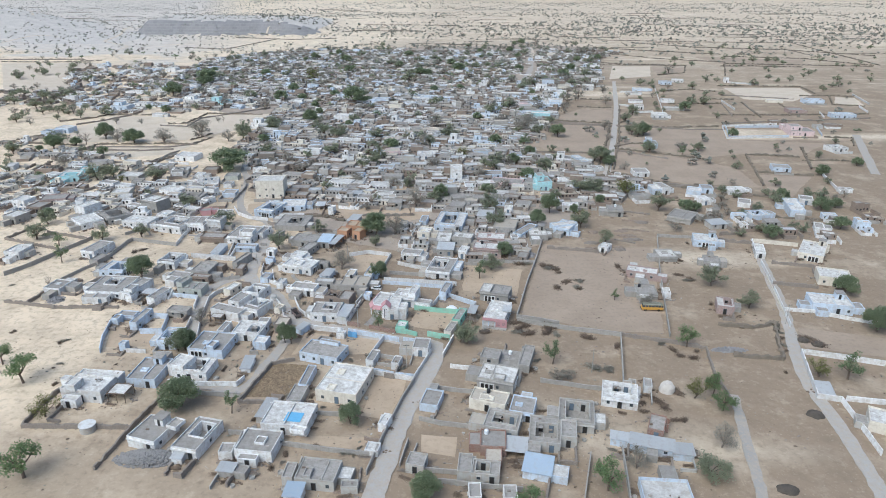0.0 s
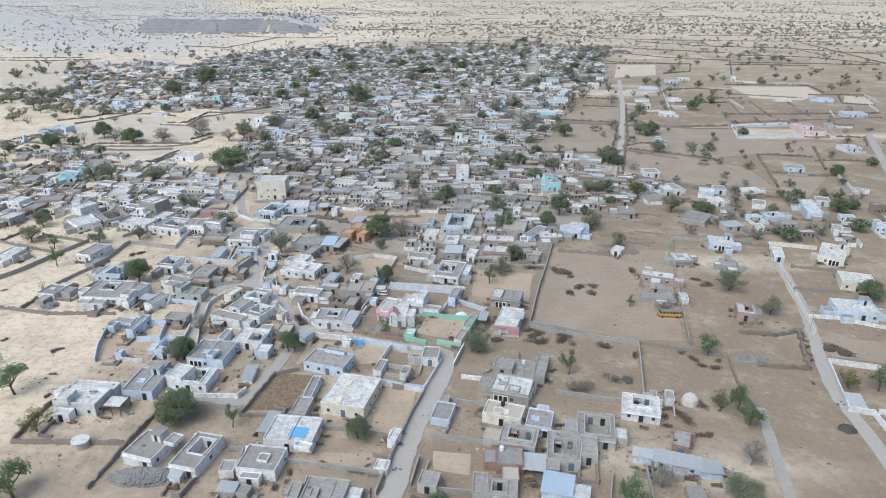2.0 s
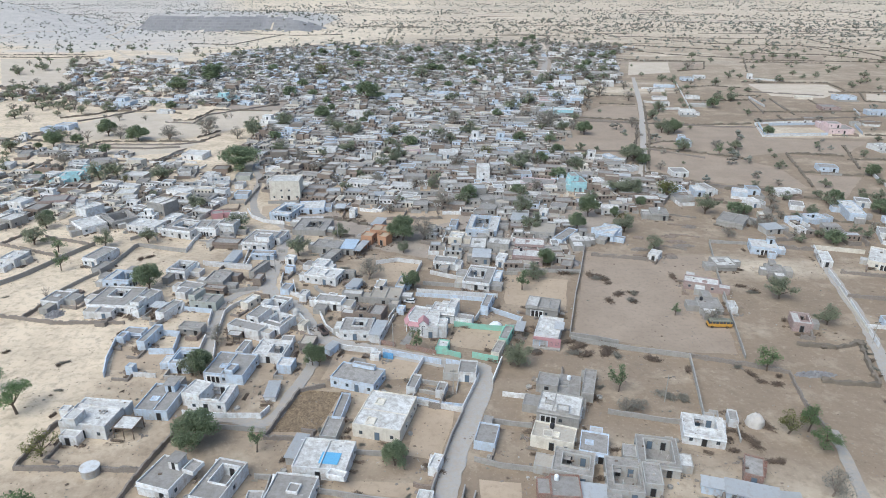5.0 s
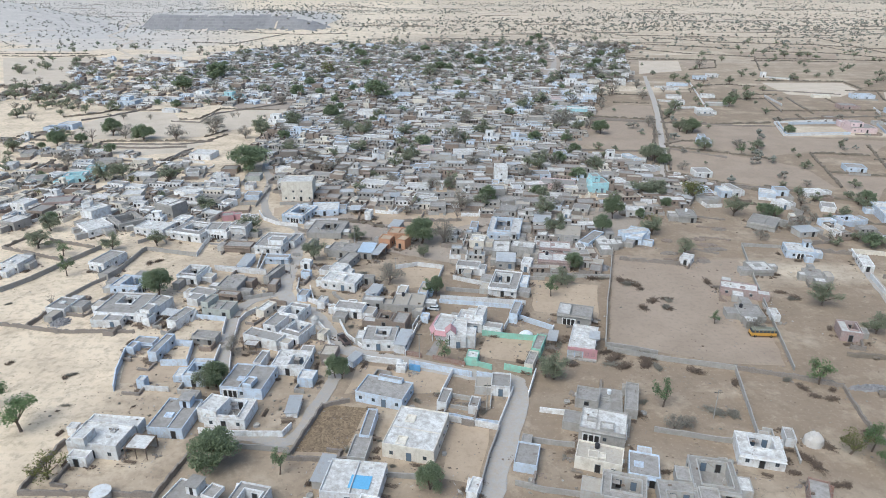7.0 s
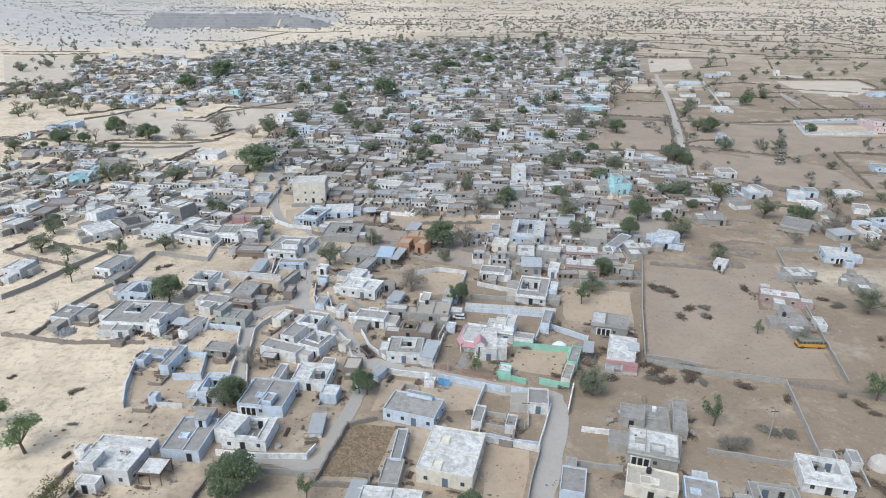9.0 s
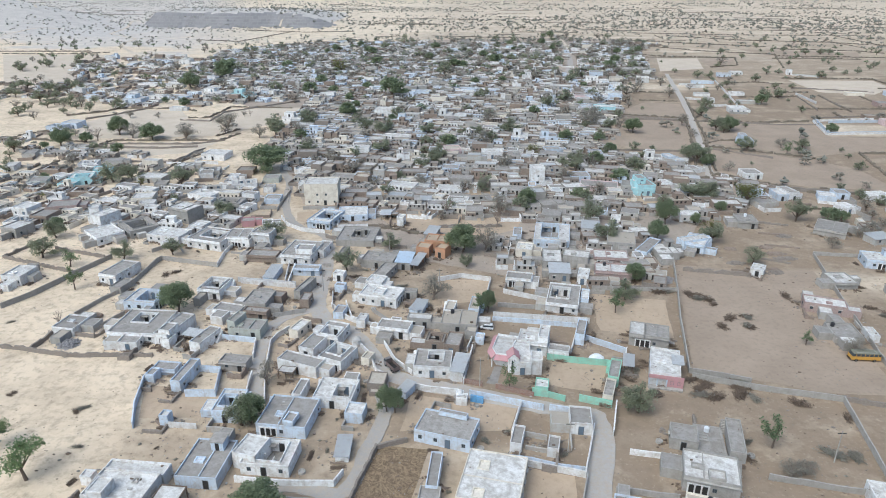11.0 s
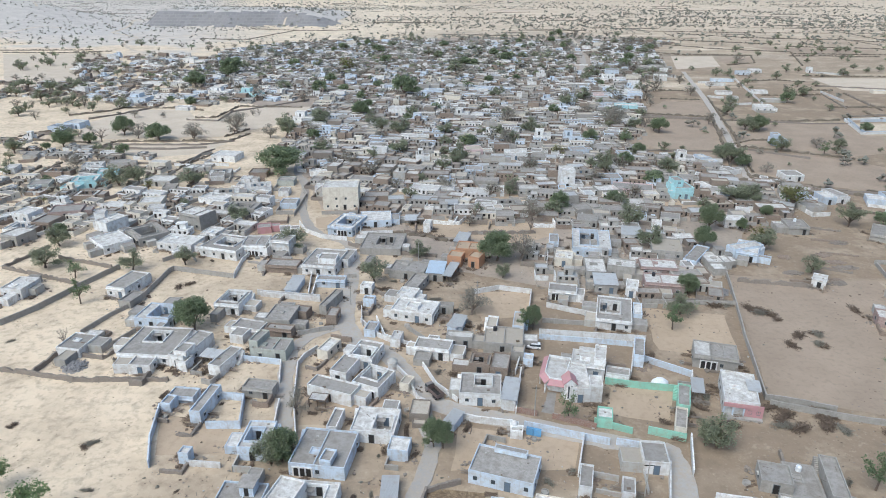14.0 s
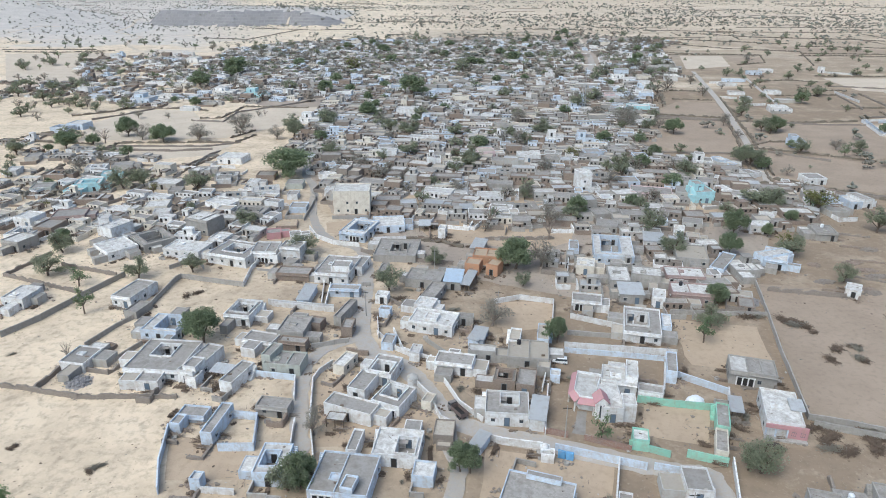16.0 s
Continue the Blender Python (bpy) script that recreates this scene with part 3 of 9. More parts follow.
HEDGE = soil("thorn_bank", (0.20, 0.165, 0.13), (0.145, 0.125, 0.10))

# ---- plants ----
TREES = {}
TREE_LABEL = {"neem": "dense dark green neem tree with a full crown", "olive": "dusty olive green shade tree", "acacia": "open-crowned green acacia tree on bare sand",
              "thin": "slender tree with a thin green crown", "yellow": "yellow-green tree with an airy crown", "dry": "half-bare dry tree with greyish foliage",
              "bare": "leafless dry tree with bare branches", "palm": "short bushy date palm beside the road"}


def tree_template(kind, seed, lod):
    """A tree about 7.5 m high and 9 m across: trunk, limbs, and a crown of small leaves in clumps."""
    rnd = random.Random(seed)
    wood, crown = Build(), Build()
    H, R = 7.5, 4.5
    fork = {"acacia": 2.6, "thin": 2.6, "dry": 1.4, "bare": 1.8}.get(kind, 1.4)
    clumps = []
    if kind == "palm":
        wood.tube([(0, 0, -0.2), (0.1, 0, 2), (0, 0.1, 3.6)], [0.35, 0.3, 0.25], 7)
        for k in range(46):
            a, e = rnd.uniform(0, 6.28), rnd.uniform(-0.5, 1.3)
            p0 = Vector((0, 0, 3.6))
            side = Vector((-math.sin(a), math.cos(a), 0))
            prev = p0
            for s in range(1, 6):
                f = s / 5
                p = p0 + Vector((math.cos(a), math.sin(a), 0)) * (R * f * math.cos(e * 0.6)) + Vector((0, 0, 3.6 * f * math.sin(e) - 1.6 * f * f))
                i = len(crown.v)
                ww = 0.55 * (1 - 0.6 * f)
                crown.v += [tuple(prev - side * ww), tuple(prev + side * ww), tuple(p + side * ww * 0.8 + Vector((0, 0, -0.15))), tuple(p - side * ww * 0.8 + Vector((0, 0, -0.15)))]
                crown.f.append((i, i + 1, i + 2, i + 3))
                prev = p
        return wood, crown
    lean = Vector((rnd.uniform(-0.5, 0.5), rnd.uniform(-0.5, 0.5), fork))
    wood.tube([(0, 0, -0.3), tuple(lean * 0.5), tuple(lean)], [0.34, 0.27, 0.22], 7)
    limbs = {"neem": 9, "olive": 9, "acacia": 7, "thin": 6, "dry": 9, "bare": 9, "yellow": 8}[kind]
    for k in range(limbs):
        a = 6.28 * k / limbs + rnd.uniform(-0.4, 0.4)
        reach = R * rnd.uniform(0.35, 0.85)
        up = H * rnd.uniform(0.28 if kind in ("olive", "dry", "neem") else 0.38, 0.86) if k else H * 0.92
        if not k:
            reach *= 0.3
        tip = Vector((math.cos(a) * reach, math.sin(a) * reach, up))
        mid = lean.lerp(tip, 0.5) + Vector((rnd.uniform(-0.4, 0.4), rnd.uniform(-0.4, 0.4), 0.3))
        wood.tube([tuple(lean), tuple(mid), tuple(tip)], [0.17, 0.10, 0.04], 5)
        clumps += [(tip, 1.0), (mid.lerp(tip, 0.5), 0.8)]
        for s in range(4 if kind in ("dry", "bare") else 2):
            t2 = mid.lerp(tip, rnd.uniform(0.2, 1.0)) + Vector((rnd.uniform(-1.5, 1.5), rnd.uniform(-1.5, 1.5), rnd.uniform(-0.2, 1.1)))
            wood.tube([tuple(mid.lerp(tip, 0.3)), tuple(t2)], [0.07, 0.02], 4)
            clumps.append((t2, 0.75))
    if kind == "bare":
        return wood, None
    if kind == "neem":
        for k in range(24):
            a, e = rnd.uniform(0, 6.28), rnd.uniform(-0.5, 1.5)
            clumps.append((Vector((math.cos(a) * math.cos(e) * R * 0.72, math.sin(a) * math.cos(e) * R * 0.72, H * 0.58 + math.sin(e) * H * 0.33)), 0.95))
    per = {"neem": 190, "olive": 120, "acacia": 110, "thin": 52, "yellow": 46, "dry": 62}[kind]
    size = {"neem": 0.20, "olive": 0.20, "acacia": 0.20, "thin": 0.25, "yellow": 0.22, "dry": 0.16}[kind]
    if lod:
        per, size = (per * 0.22, size * 1.95) if lod is True else (per * 0.16, size * 2.2)
    for c, k in clumps:
        rr = R * 0.31 * k * rnd.uniform(0.7, 1.25)
        for s in range(int(per * k * k * rnd.uniform(0.7, 1.2))):
            d = Vector((rnd.gauss(0, 1), rnd.gauss(0, 1), rnd.gauss(0, 0.75)))
            d = d.normalized() * rr * rnd.random() ** 0.4
            p = c + d
            if p.z < 0.8:
                continue
            u = Vector((rnd.gauss(0, 1), rnd.gauss(0, 1), rnd.gauss(0, 0.6))).normalized()
            w = u.cross(Vector((rnd.gauss(0, 1), rnd.gauss(0, 1), rnd.gauss(0, 1)))).normalized()
            z = size * rnd.uniform(0.6, 1.4)
            i = len(crown.v)
            crown.v += [tuple(p - u * z), tuple(p + w * z * 0.6), tuple(p + u * z), tuple(p - w * z * 0.6)]
            crown.f.append((i, i + 1, i + 2, i + 3))
    return wood, crown


def plant(kind, x, y, r, h, lod=False):
    """A tree of that kind, crown radius and height."""
    rnd = random.Random(int(x * 17 + y * 29))
    made = TREES.setdefault((kind, lod), {})
    v = rnd.randrange(1 if kind == "palm" else 4)
    at = pose(x, y, 0, 0, 0, rnd.uniform(0, 360)) @ Matrix.Diagonal((r / 4.7, r / 4.7, h / 8.0, 1))
    TAKEN.append((x, y, 1.5))
    if v in made:
        t = copy_thing(made[v], at)
        t.matrix_basis = at
        return t
    wood, crown = tree_template(kind, 100 * len(TREES) + v, lod)
    t = empty("palm" if kind == "palm" else "tree", at, TREE_LABEL[kind], "tree", "village trees")
    part("trunk", wood.mesh("trunk", TWIGS if kind in ("dry", "bare") else BARK), t)
    if crown:
        part("crown", crown.mesh("crown", LEAF[kind]), t)
    made[v] = t
    return t


GROVE = {}


def grove_tree(kind, x, y, r, h):
    """One tree of the uncounted many, added to the spread of its kind."""
    rnd = random.Random(int(x * 17 + y * 29))
    v = rnd.randrange(3)
    if (kind, v) not in GROVE:
        wood, crown = tree_template(kind, 900 + 10 * len(GROVE) + v, 2)
        GROVE[kind, v] = (wood, crown)
        GROVE.setdefault(kind, (Build(), Build()))
    at = pose(x, y, 0, 0, 0, rnd.uniform(0, 360)) @ Matrix.Diagonal((r / 4.7, r / 4.7, h / 8.0, 1))
    TAKEN.append((x, y, 1.5))
    for src, dst in zip(GROVE[kind, v], GROVE[kind]):
        if src:
            i = len(dst.v)
            dst.v += [tuple(at @ Vector(p)) for p in src.v]
            dst.f += [tuple(i + k for k in f) for f in src.f]


def grow_groves():
    for kind in [k for k in GROVE if isinstance(k, str)]:
        wood, crown = GROVE[kind]
        tagged(new("tree_trunks", wood.mesh("tree_trunks", BARK)), "trunks and limbs of scattered village trees", "trees", kind="stuff")
        if crown.v:
            tagged(new("tree_crowns", crown.mesh("tree_crowns", LEAF[kind])), "dusty crowns of scattered village trees", "trees", kind="stuff")


BUSH = []


def thorn_bush(x, y, r):
    """A heap of cut thorn branches or a dry bush."""
    rnd = random.Random(int(x * 7 + y * 3))
    if len(BUSH) < 3:
        b = Build()
        for k in range(90):
            a, e = rnd.uniform(0, 6.28), rnd.uniform(0.05, 1.3)
            L = rnd.uniform(0.5, 1.1)
            p = Vector((rnd.uniform(-0.35, 0.35), rnd.uniform(-0.35, 0.35), rnd.uniform(0, 0.2)))
            q = p + Vector((math.cos(a) * math.cos(e), math.sin(a) * math.cos(e), math.sin(e) * 0.75)) * L
            b.tube([tuple(p), tuple(p.lerp(q, 0.6) + Vector((0, 0, 0.08))), tuple(q)], [0.02, 0.014, 0.005], 3)
            for s in range(7):
                c = p.lerp(q, rnd.uniform(0.3, 1.0)) + Vector((rnd.uniform(-0.1, 0.1), rnd.uniform(-0.1, 0.1), rnd.uniform(-0.05, 0.1)))
                u = Vector((rnd.gauss(0, 1), rnd.gauss(0, 1), rnd.gauss(0, 1))).normalized() * 0.09
                w = u.cross(Vector((rnd.gauss(0, 1), rnd.gauss(0, 1), rnd.gauss(0, 1)))).normalized() * 0.05
                i = len(b.v)
                b.v += [tuple(c - u), tuple(c + w), tuple(c + u), tuple(c - w)]
                b.f.append((i, i + 1, i + 2, i + 3))
        BUSH.append(b.mesh("thorn_bush", LEAF["dry"] if len(BUSH) == 1 else BRUSH))
    ob = tagged(new("thorn_bush", BUSH[rnd.randrange(len(BUSH))]), "dry brown thorn bush on sandy ground", "bush", "thorn bushes")
    ob.matrix_basis = pose(x, y, 0, 0, 0, rnd.uniform(0, 360)) @ Matrix.Diagonal((r * rnd.uniform(0.9, 1.5), r * rnd.uniform(0.6, 0.9), r * 0.5, 1))
    return ob


def bank_strip(b, line, rnd, thick, high, z_at=None):
    """A low uneven bank along a line, swelling and sinking as it goes."""
    i = len(b.v)
    n = len(line) - 1
    for j, (x, y) in enumerate(line):
        x0, y0 = line[max(j - 1, 0)]
        x1, y1 = line[min(j + 1, n)]
        q = math.hypot(x1 - x0, y1 - y0) or 1.0
        sx, sy = -(y1 - y0) / q, (x1 - x0) / q
        t, h = thick * rnd.uniform(0.6, 1.4), high * rnd.uniform(0.45, 1.25)
        if rnd.random() < 0.06:
            h *= 0.2
        z = z_at(x, y) if z_at else 0.0
        for off, zz in ((-t, -0.3), (-t * 0.55, h * rnd.uniform(0.8, 1.0)), (t * 0.55, h), (t, -0.3)):
            b.v.append((x + off * sx, y + off * sy, z + zz))
    for j in range(n):
        for m in range(3):
            a = i + 4 * j + m
            b.f.append((a, a + 4, a + 5, a + 1))


def field_hedge(*pts):
    """A low bank of stones and cut thorn round a field."""
    rnd = random.Random(int(pts[0][0] + 3 * pts[0][1]))
    b = Build()
    o = Vector((*pts[0], 0))
    for p, q in zip(pts[:-1], pts[1:]):
        p, q = Vector((*p, 0)) - o, Vector((*q, 0)) - o
        n = max(2, int((q - p).length / 1.6))
        line = []
        for k in range(n + 1):
            c = p.lerp(q, k / n)
            line.append((c.x + rnd.uniform(-0.3, 0.3), c.y + rnd.uniform(-0.3, 0.3)))
            if rnd.random() < 0.16:
                s = rnd.uniform(0.5, 1.1)
                b.blob((c.x + rnd.uniform(-0.6, 0.6), c.y + rnd.uniform(-0.6, 0.6), s * 0.5), s * 1.3, s, s * 0.8, rnd, 2, 6, 0.4)
        bank_strip(b, line, rnd, 0.6, 1.25)
    h = tagged(new("field_hedge", b.mesh("field_hedge", HEDGE)), "low bank of brown thorn and stones edging a field", "hedge", "field hedges")
    h.matrix_basis = pose(o.x, o.y, 0)


# ---- ground, one sheet to the horizon ----


def smooth(a, b, v):
    t = min(1.0, max(0.0, (v - a) / (b - a)))
    return t * t * (3 - 2 * t)


def terrain(x, y):
    """Level in the village; a quarried scarp and low hills beyond."""
    z = 0.0
    far = smooth(1180, 1700, math.hypot(x, y))
    z += far * 5 * noise.noise(Vector((x * 0.002, y * 0.002, 0)))
    if y > 1150:
        scarp = smooth(1340, 1385, y + 30 * noise.noise(Vector((x * 0.012, 3, 0)))) * smooth(-625, -590, x) * (1 - smooth(-340, -190, x))
        z += 27 * scarp * (1 - smooth(1480, 1980, y))
        hill = math.exp(-((x + 920) / 150) ** 2 - ((y - 1400) / 140) ** 2)
        z += 48 * hill
    z += 70 * smooth(3300, 4300, y) * (0.6 + 0.6 * noise.noise(Vector((x * 0.0016, 7, 0))))
    return z


def ground():
    def steps(lo, hi):
        out, v = [], 0.0
        while v < hi:
            out.append(v)
            v += max(14, min(120, (v - 300) * 0.035))
        out.append(hi)
        neg, v = [], 0.0
        while v > lo:
            v -= max(14, min(120, (-v - 300) * 0.035))
            neg.append(max(v, lo))
        return neg[::-1] + out
    xs, ys = steps(-4500, 4800), steps(-900, 6500)
    xs = sorted(xs + [-640 + 12 * k for k in range(40)])
    ys = sorted(ys + [1290 + 9 * k for k in range(16)])
    b = Build()
    for y in ys:
        for x in xs:
            b.v.append((x, y, terrain(x, y)))
    n = len(xs)
    for j in range(len(ys) - 1):
        for i in range(n - 1):
            k = j * n + i
            b.f.append((k, k + 1, k + n + 1, k + n))
    m = b.mesh("ground", GROUND, True)
    m.materials.append(ROCK)
    m.materials.append(HILL)
    for f in m.polygons:
        x, y, z = f.center
        if f.normal.z < 0.94:
            f.material_index = 1
        elif z > 9 and y < 2200 or (1150 < y < 1420 and -1100 < x < -560 and noise.noise(Vector((x * 0.006, y * 0.006, 4))) > -0.25):
            f.material_index = 2
    structure("ground", m, "pale sandy semi-desert plain with tufts of dry grass", "ground")


def patch(name, label, category, z, mat, *pts, kind="structure"):
    """A flat spread of soil or straw, a little above the ground, with a ragged edge."""
    rnd = random.Random(int(pts[0][0]))
    b = Build()
    ring = []
    for p, q in zip(pts, pts[1:] + pts[:1]):
        L = math.dist(p, q)
        n = max(2, int(L / 4))
        for k in range(n):
            f = k / n
            j = min(0.5, 0.02 * L)
            ring.append((p[0] + (q[0] - p[0]) * f + rnd.uniform(-j, j), p[1] + (q[1] - p[1]) * f + rnd.uniform(-j, j), z))
    b.v = ring
    b.f = [tuple(range(len(ring)))]
    m = bmesh.new()
    me = b.mesh(name, mat)
    m.from_mesh(me)
    bmesh.ops.triangulate(m, faces=m.faces[:])
    for f in m.faces:
        if f.normal.z < 0:
            f.normal_flip()
    m.to_mesh(me)
    m.free()
    return tagged(new(name, me), label, category, kind=kind)


ground()

# ---- roads and lanes ----
road(3.6, (-123.7, 390.0), (-121.2, 371.8), (-112.7, 349.3), (-108.4, 321.0), (-101.5, 297.9), (-94.0, 286.6), (-84.1, 279.3), (-80.9, 268.6))
road(5.0, (-82.7, 274.3), (-79.7, 261.3), (-78.0, 237.6), (-76.4, 221.2), (-72.0, 211.0), (-65.5, 206.3), (-60.0, 198.5), (-55.3, 189.3), (-50.9, 183.3), (-44.1, 179.6), (-33.8, 176.4), (-18.8, 171.4), (-8.7, 168.3), (-4.1, 167.4), (-2.8, 165.7), (-3.3, 157.4), (-8.3, 139.8), (-12.1, 124.9), (-14.6, 110.1), (-16.3, 100.0), (-17.4, 88.0))
road(3.8, (-76.0, 218.3), (-82.9, 214.8), (-87.9, 206.6), (-87.3, 195.1), (-84.7, 180.7), (-83.2, 173.6), (-84.4, 168.7))
road(3.3, (-52.4, 183.9), (-53.0, 175.6), (-51.2, 167.9), (-54.1, 154.0), (-57.3, 142.4), (-65.6, 143.4), (-73.8, 143.9))
road(3.7, (139.0, 258.7), (131.5, 235.2), (125.4, 211.9), (120.0, 192.1), (114.9, 177.1), (109.2, 161.2), (105.0, 145.9), (103.6, 131.3), (101.8, 116.5), (99.2, 102.1), (97.2, 92.9))
road(2.6, (81.1, 140.2), (76.9, 123.0), (72.9, 106.5), (70.8, 97.7))
road(4.1, (93.5, 353.2), (100.5, 375.1), (121.7, 450.2), (156.3, 583.5), (192.0, 740.2))
road(6.4, (87.0, 730.0), (109.5, 834.6), (124.7, 957.9), (151.2, 1223.0))
road(5.1, (258.1, 364.5), (284.0, 419.5), (308.4, 471.2))

# ---- fields and yards ----
for n, pts in enumerate(([(42.8, 253.2), (67.1, 248.2), (89.2, 248.4), (72.6, 175.0), (57.6, 175.7), (26.5, 186.5)],
                         [(118.3, 179.1), (143.7, 171.7), (136.4, 160.0), (114.4, 166.0)],
                         [(117, 422), (167, 395), (180, 375), (177, 339), (143, 344), (124, 351), (102, 374)],
                         [(82, 507), (132, 499), (97, 379), (87, 414), (59, 436)],
                         [(121, 571), (149, 567), (137, 514), (84, 524)],
                         [(136, 489), (216, 490), (206, 453), (272, 444), (234, 407), (202, 414), (170, 403), (121, 436)],
                         [(370, 993), (514, 954), (481, 889), (378, 893)],
                         [(269, 855), (312, 862), (296, 818), (260, 802)],
                         [(188, 363), (217, 359), (186, 320), (180, 336)])):
    patch("field", "bare brown ploughed field with low banks", "field", 0.02 + 0.003 * n, FIELD, *pts)
for n, pts in enumerate(([(191, 758), (246, 782), (273, 878), (223, 877)],
                         [(298, 698), (379, 696), (370, 653), (332, 614), (306, 620), (290, 626)],
                         [(-585, 885), (-458, 894), (-383, 703), (-374, 663), (-415, 613)],
                         [(-283, 479), (-274, 532), (-233, 533), (-217, 502), (-201, 500), (-197, 538), (-144, 546), (-152, 487), (-171, 466), (-184, 448), (-262, 440)],
                         [(-244, 413), (-237, 431), (-174, 432), (-180, 408), (-205, 399)],
                         [(386, 640), (402, 634), (388, 595), (365, 603)])):
    patch("field", "pale sandy fallow field with low banks", "field", 0.045 + 0.003 * n, PALE_FIELD, *pts)
for n, pts in enumerate(([(8.3, 229.7), (31.5, 225.4), (26.7, 201.7), (6.7, 206.3)],
                         [(-39.2, 238.1), (-22.6, 237.6), (-23.9, 223.9), (-39.8, 224.9)],
                         [(-84.2, 197.4), (-74.1, 202.2), (-57.3, 184.8), (-59.9, 175.5), (-80.1, 175.4)],
                         [(-45.5, 174.7), (-19.9, 171.6), (-23.4, 161.3), (-47.3, 161.2)],
                         [(-9.1, 190.3), (5.3, 188.9), (0.2, 175.9), (-12.7, 179.4)],
                         [(-37.8, 239.7), (-22.8, 239.8), (-25.5, 224.7), (-38.4, 221.5)],
                         [(-111.5, 178.7), (-94.0, 175.3), (-91.8, 165.5), (-107.4, 165.4)],
                         [(-6.2, 122.6), (3.2, 121.6), (2.4, 114.1), (-6.0, 116.1)],
                         [(-38.0, 122.5), (-19.1, 121.5), (-20.7, 117.1), (-38.0, 119.2)],
                         [(-21.1, 149.7), (-11.0, 146.8), (-14.6, 128.4), (-22.3, 130.8)])):
    patch("yard", "swept sandy house yard", "yard", 0.012 + 0.002 * n, YARD, *pts)
patch("straw_yard", "walled plot covered with trampled brown straw", "straw", 0.06, STRAW, (-56.7, 138.8), (-44.6, 138.1), (-40.7, 154.7), (-52.0, 156.6), kind="stuff")
patch("town_ground", "trodden grey-brown earth between crowded houses", "ground", 0.008, TOWN, (-100, 318), (-137, 420), (-140, 505), (-232, 592), (-310, 775), (-318, 930), (-262, 1010), (-180, 1080), (0, 1130), (165, 1165), (250, 1130), (268, 1040), (216, 960), (166, 700), (118, 655), (95, 540), (58, 428), (60, 405), (105, 372), (122, 330), (70, 300), (40, 250), (-10, 240), (-60, 262), (-85, 300))

OPEN_YARDS = ([(-67, 306), (-56, 309), (-38, 307), (-27, 302), (-6, 300), (-8, 287), (-22, 279), (-40, 284), (-58, 287)],
              [(-35, 340), (-15, 336), (-10, 327), (-15, 320), (-30, 325)],
              [(-100, 306), (-85, 311), (-80, 302), (-92, 294), (-98, 295)],
              [(41, 329), (69, 328), (63, 312), (46, 314)],
              [(19, 381), (35, 379), (32, 369), (19, 369)],
              [(-74, 344), (-59, 340), (-61, 327), (-72, 332)])
for n, pts in enumerate(OPEN_YARDS):
    patch("yard", "open trodden sandy yard between houses", "yard", 0.03 + 0.003 * n, YARD, *pts)


def track(width, *pts):
    """A pale sandy track over uneven land."""
    fine, m = ribbon(pts, width, 0.0, PALE_FIELD, "road")
    for v in m.vertices:
        v.co.z += terrain(v.co.x, v.co.y) + 0.35
    structure("road", m, "pale sandy track across stony ground", "road")


track(6, (-603, 1207), (-631, 1334), (-676, 1474), (-643, 1567), (-661, 1718), (-664, 1874))
track(5, (-603, 1207), (-554, 1153), (-520, 1113), (-507, 1040), (-476, 977), (-441, 922))
track(5, (-756, 1159), (-755, 1251), (-714, 1265))
track(5, (-1094, 1805), (-945, 1579), (-825, 1388))
track(4, (-351, 1355), (-341, 1518), (-379, 1828), (-335, 1777), (-223, 1521))
track(4, (-520, 1113), (-458, 1154), (-394, 1211))
track(6, (-29, 1839), (-5, 1691), (12, 1528))
track(4, (142, 1166), (146, 1125), (128, 917))

# ---- houses of the near village ----
h = house("white", "white", -99.2, 140.1)
volume(h, -99.2, 140.1, 11.9, 7.6, -8, 3.9, par=.5, extras=False)
volume(h, -98.7, 145.8, 12.6, 3.4, -6, 3.1, par=.5, extras=False)
volume(h, -101.9, 138.0, 3.1, 4.0, -8, 5.7, par=.3, z0=3.6)
volume(h, -101.6, 134.7, 4.4, 2.6, -6, 2.6, par=.3, extras=False)
volume(h, -108.2, 144.9, 2.3, 2.1, -6, 2.3, par=.3, extras=False)
part("hatch", Build().ring((-0.6, 0.6, -0.7, 0.7), (-0.42, 0.42, -0.52, 0.52), 3.6, 3.85).mesh("hatch", WALL["grey"]), h, pose(2.4, 1.2, 0, 0, 0, -8))
h = house("wood", "white", -89.7, 138.3)
volume(h, -89.7, 138.3, 5.2, 5.0, -6, 3.1, par=.25)
h = house("white", "concrete", -73.7, 121.1)
volume(h, -73.7, 121.1, 8.1, 9.2, -17, 3.2)
volume(h, -68.2, 122.2, 3.0, 3.6, -21, 4.1, z0=3.1)
h = house("white", "concrete", -61.8, 119.2)
volume(h, -61.8, 119.2, 6.8, 12.1, -14, 3.2, court=(.35,.45,.85,.8))
h = house("white", "metal", -64.3, 112.4)
volume(h, -64.3, 112.4, 2.5, 2.2, -4, 2.0)
h = house("blue", "concrete", -85.9, 148.9)
volume(h, -85.9, 148.9, 8.5, 11.5, -5, 2.9)
h = house("white", "white", -77.5, 151.5)
volume(h, -77.5, 151.5, 5.2, 6.2, -16, 4.0)
volume(h, -73.4, 150.9, 10.1, 8.3, -6, 2.9, court=(.2,.25,.7,.8))
h = house("blue", "concrete", -72.6, 164.3)
volume(h, -72.6, 164.3, 11.2, 10.9, -8, 3.1)
volume(h, -71.2, 160.4, 2.4, 3.4, -13, 4.4, z0=3.2)
h = house("white", "white", -63.2, 173.2)
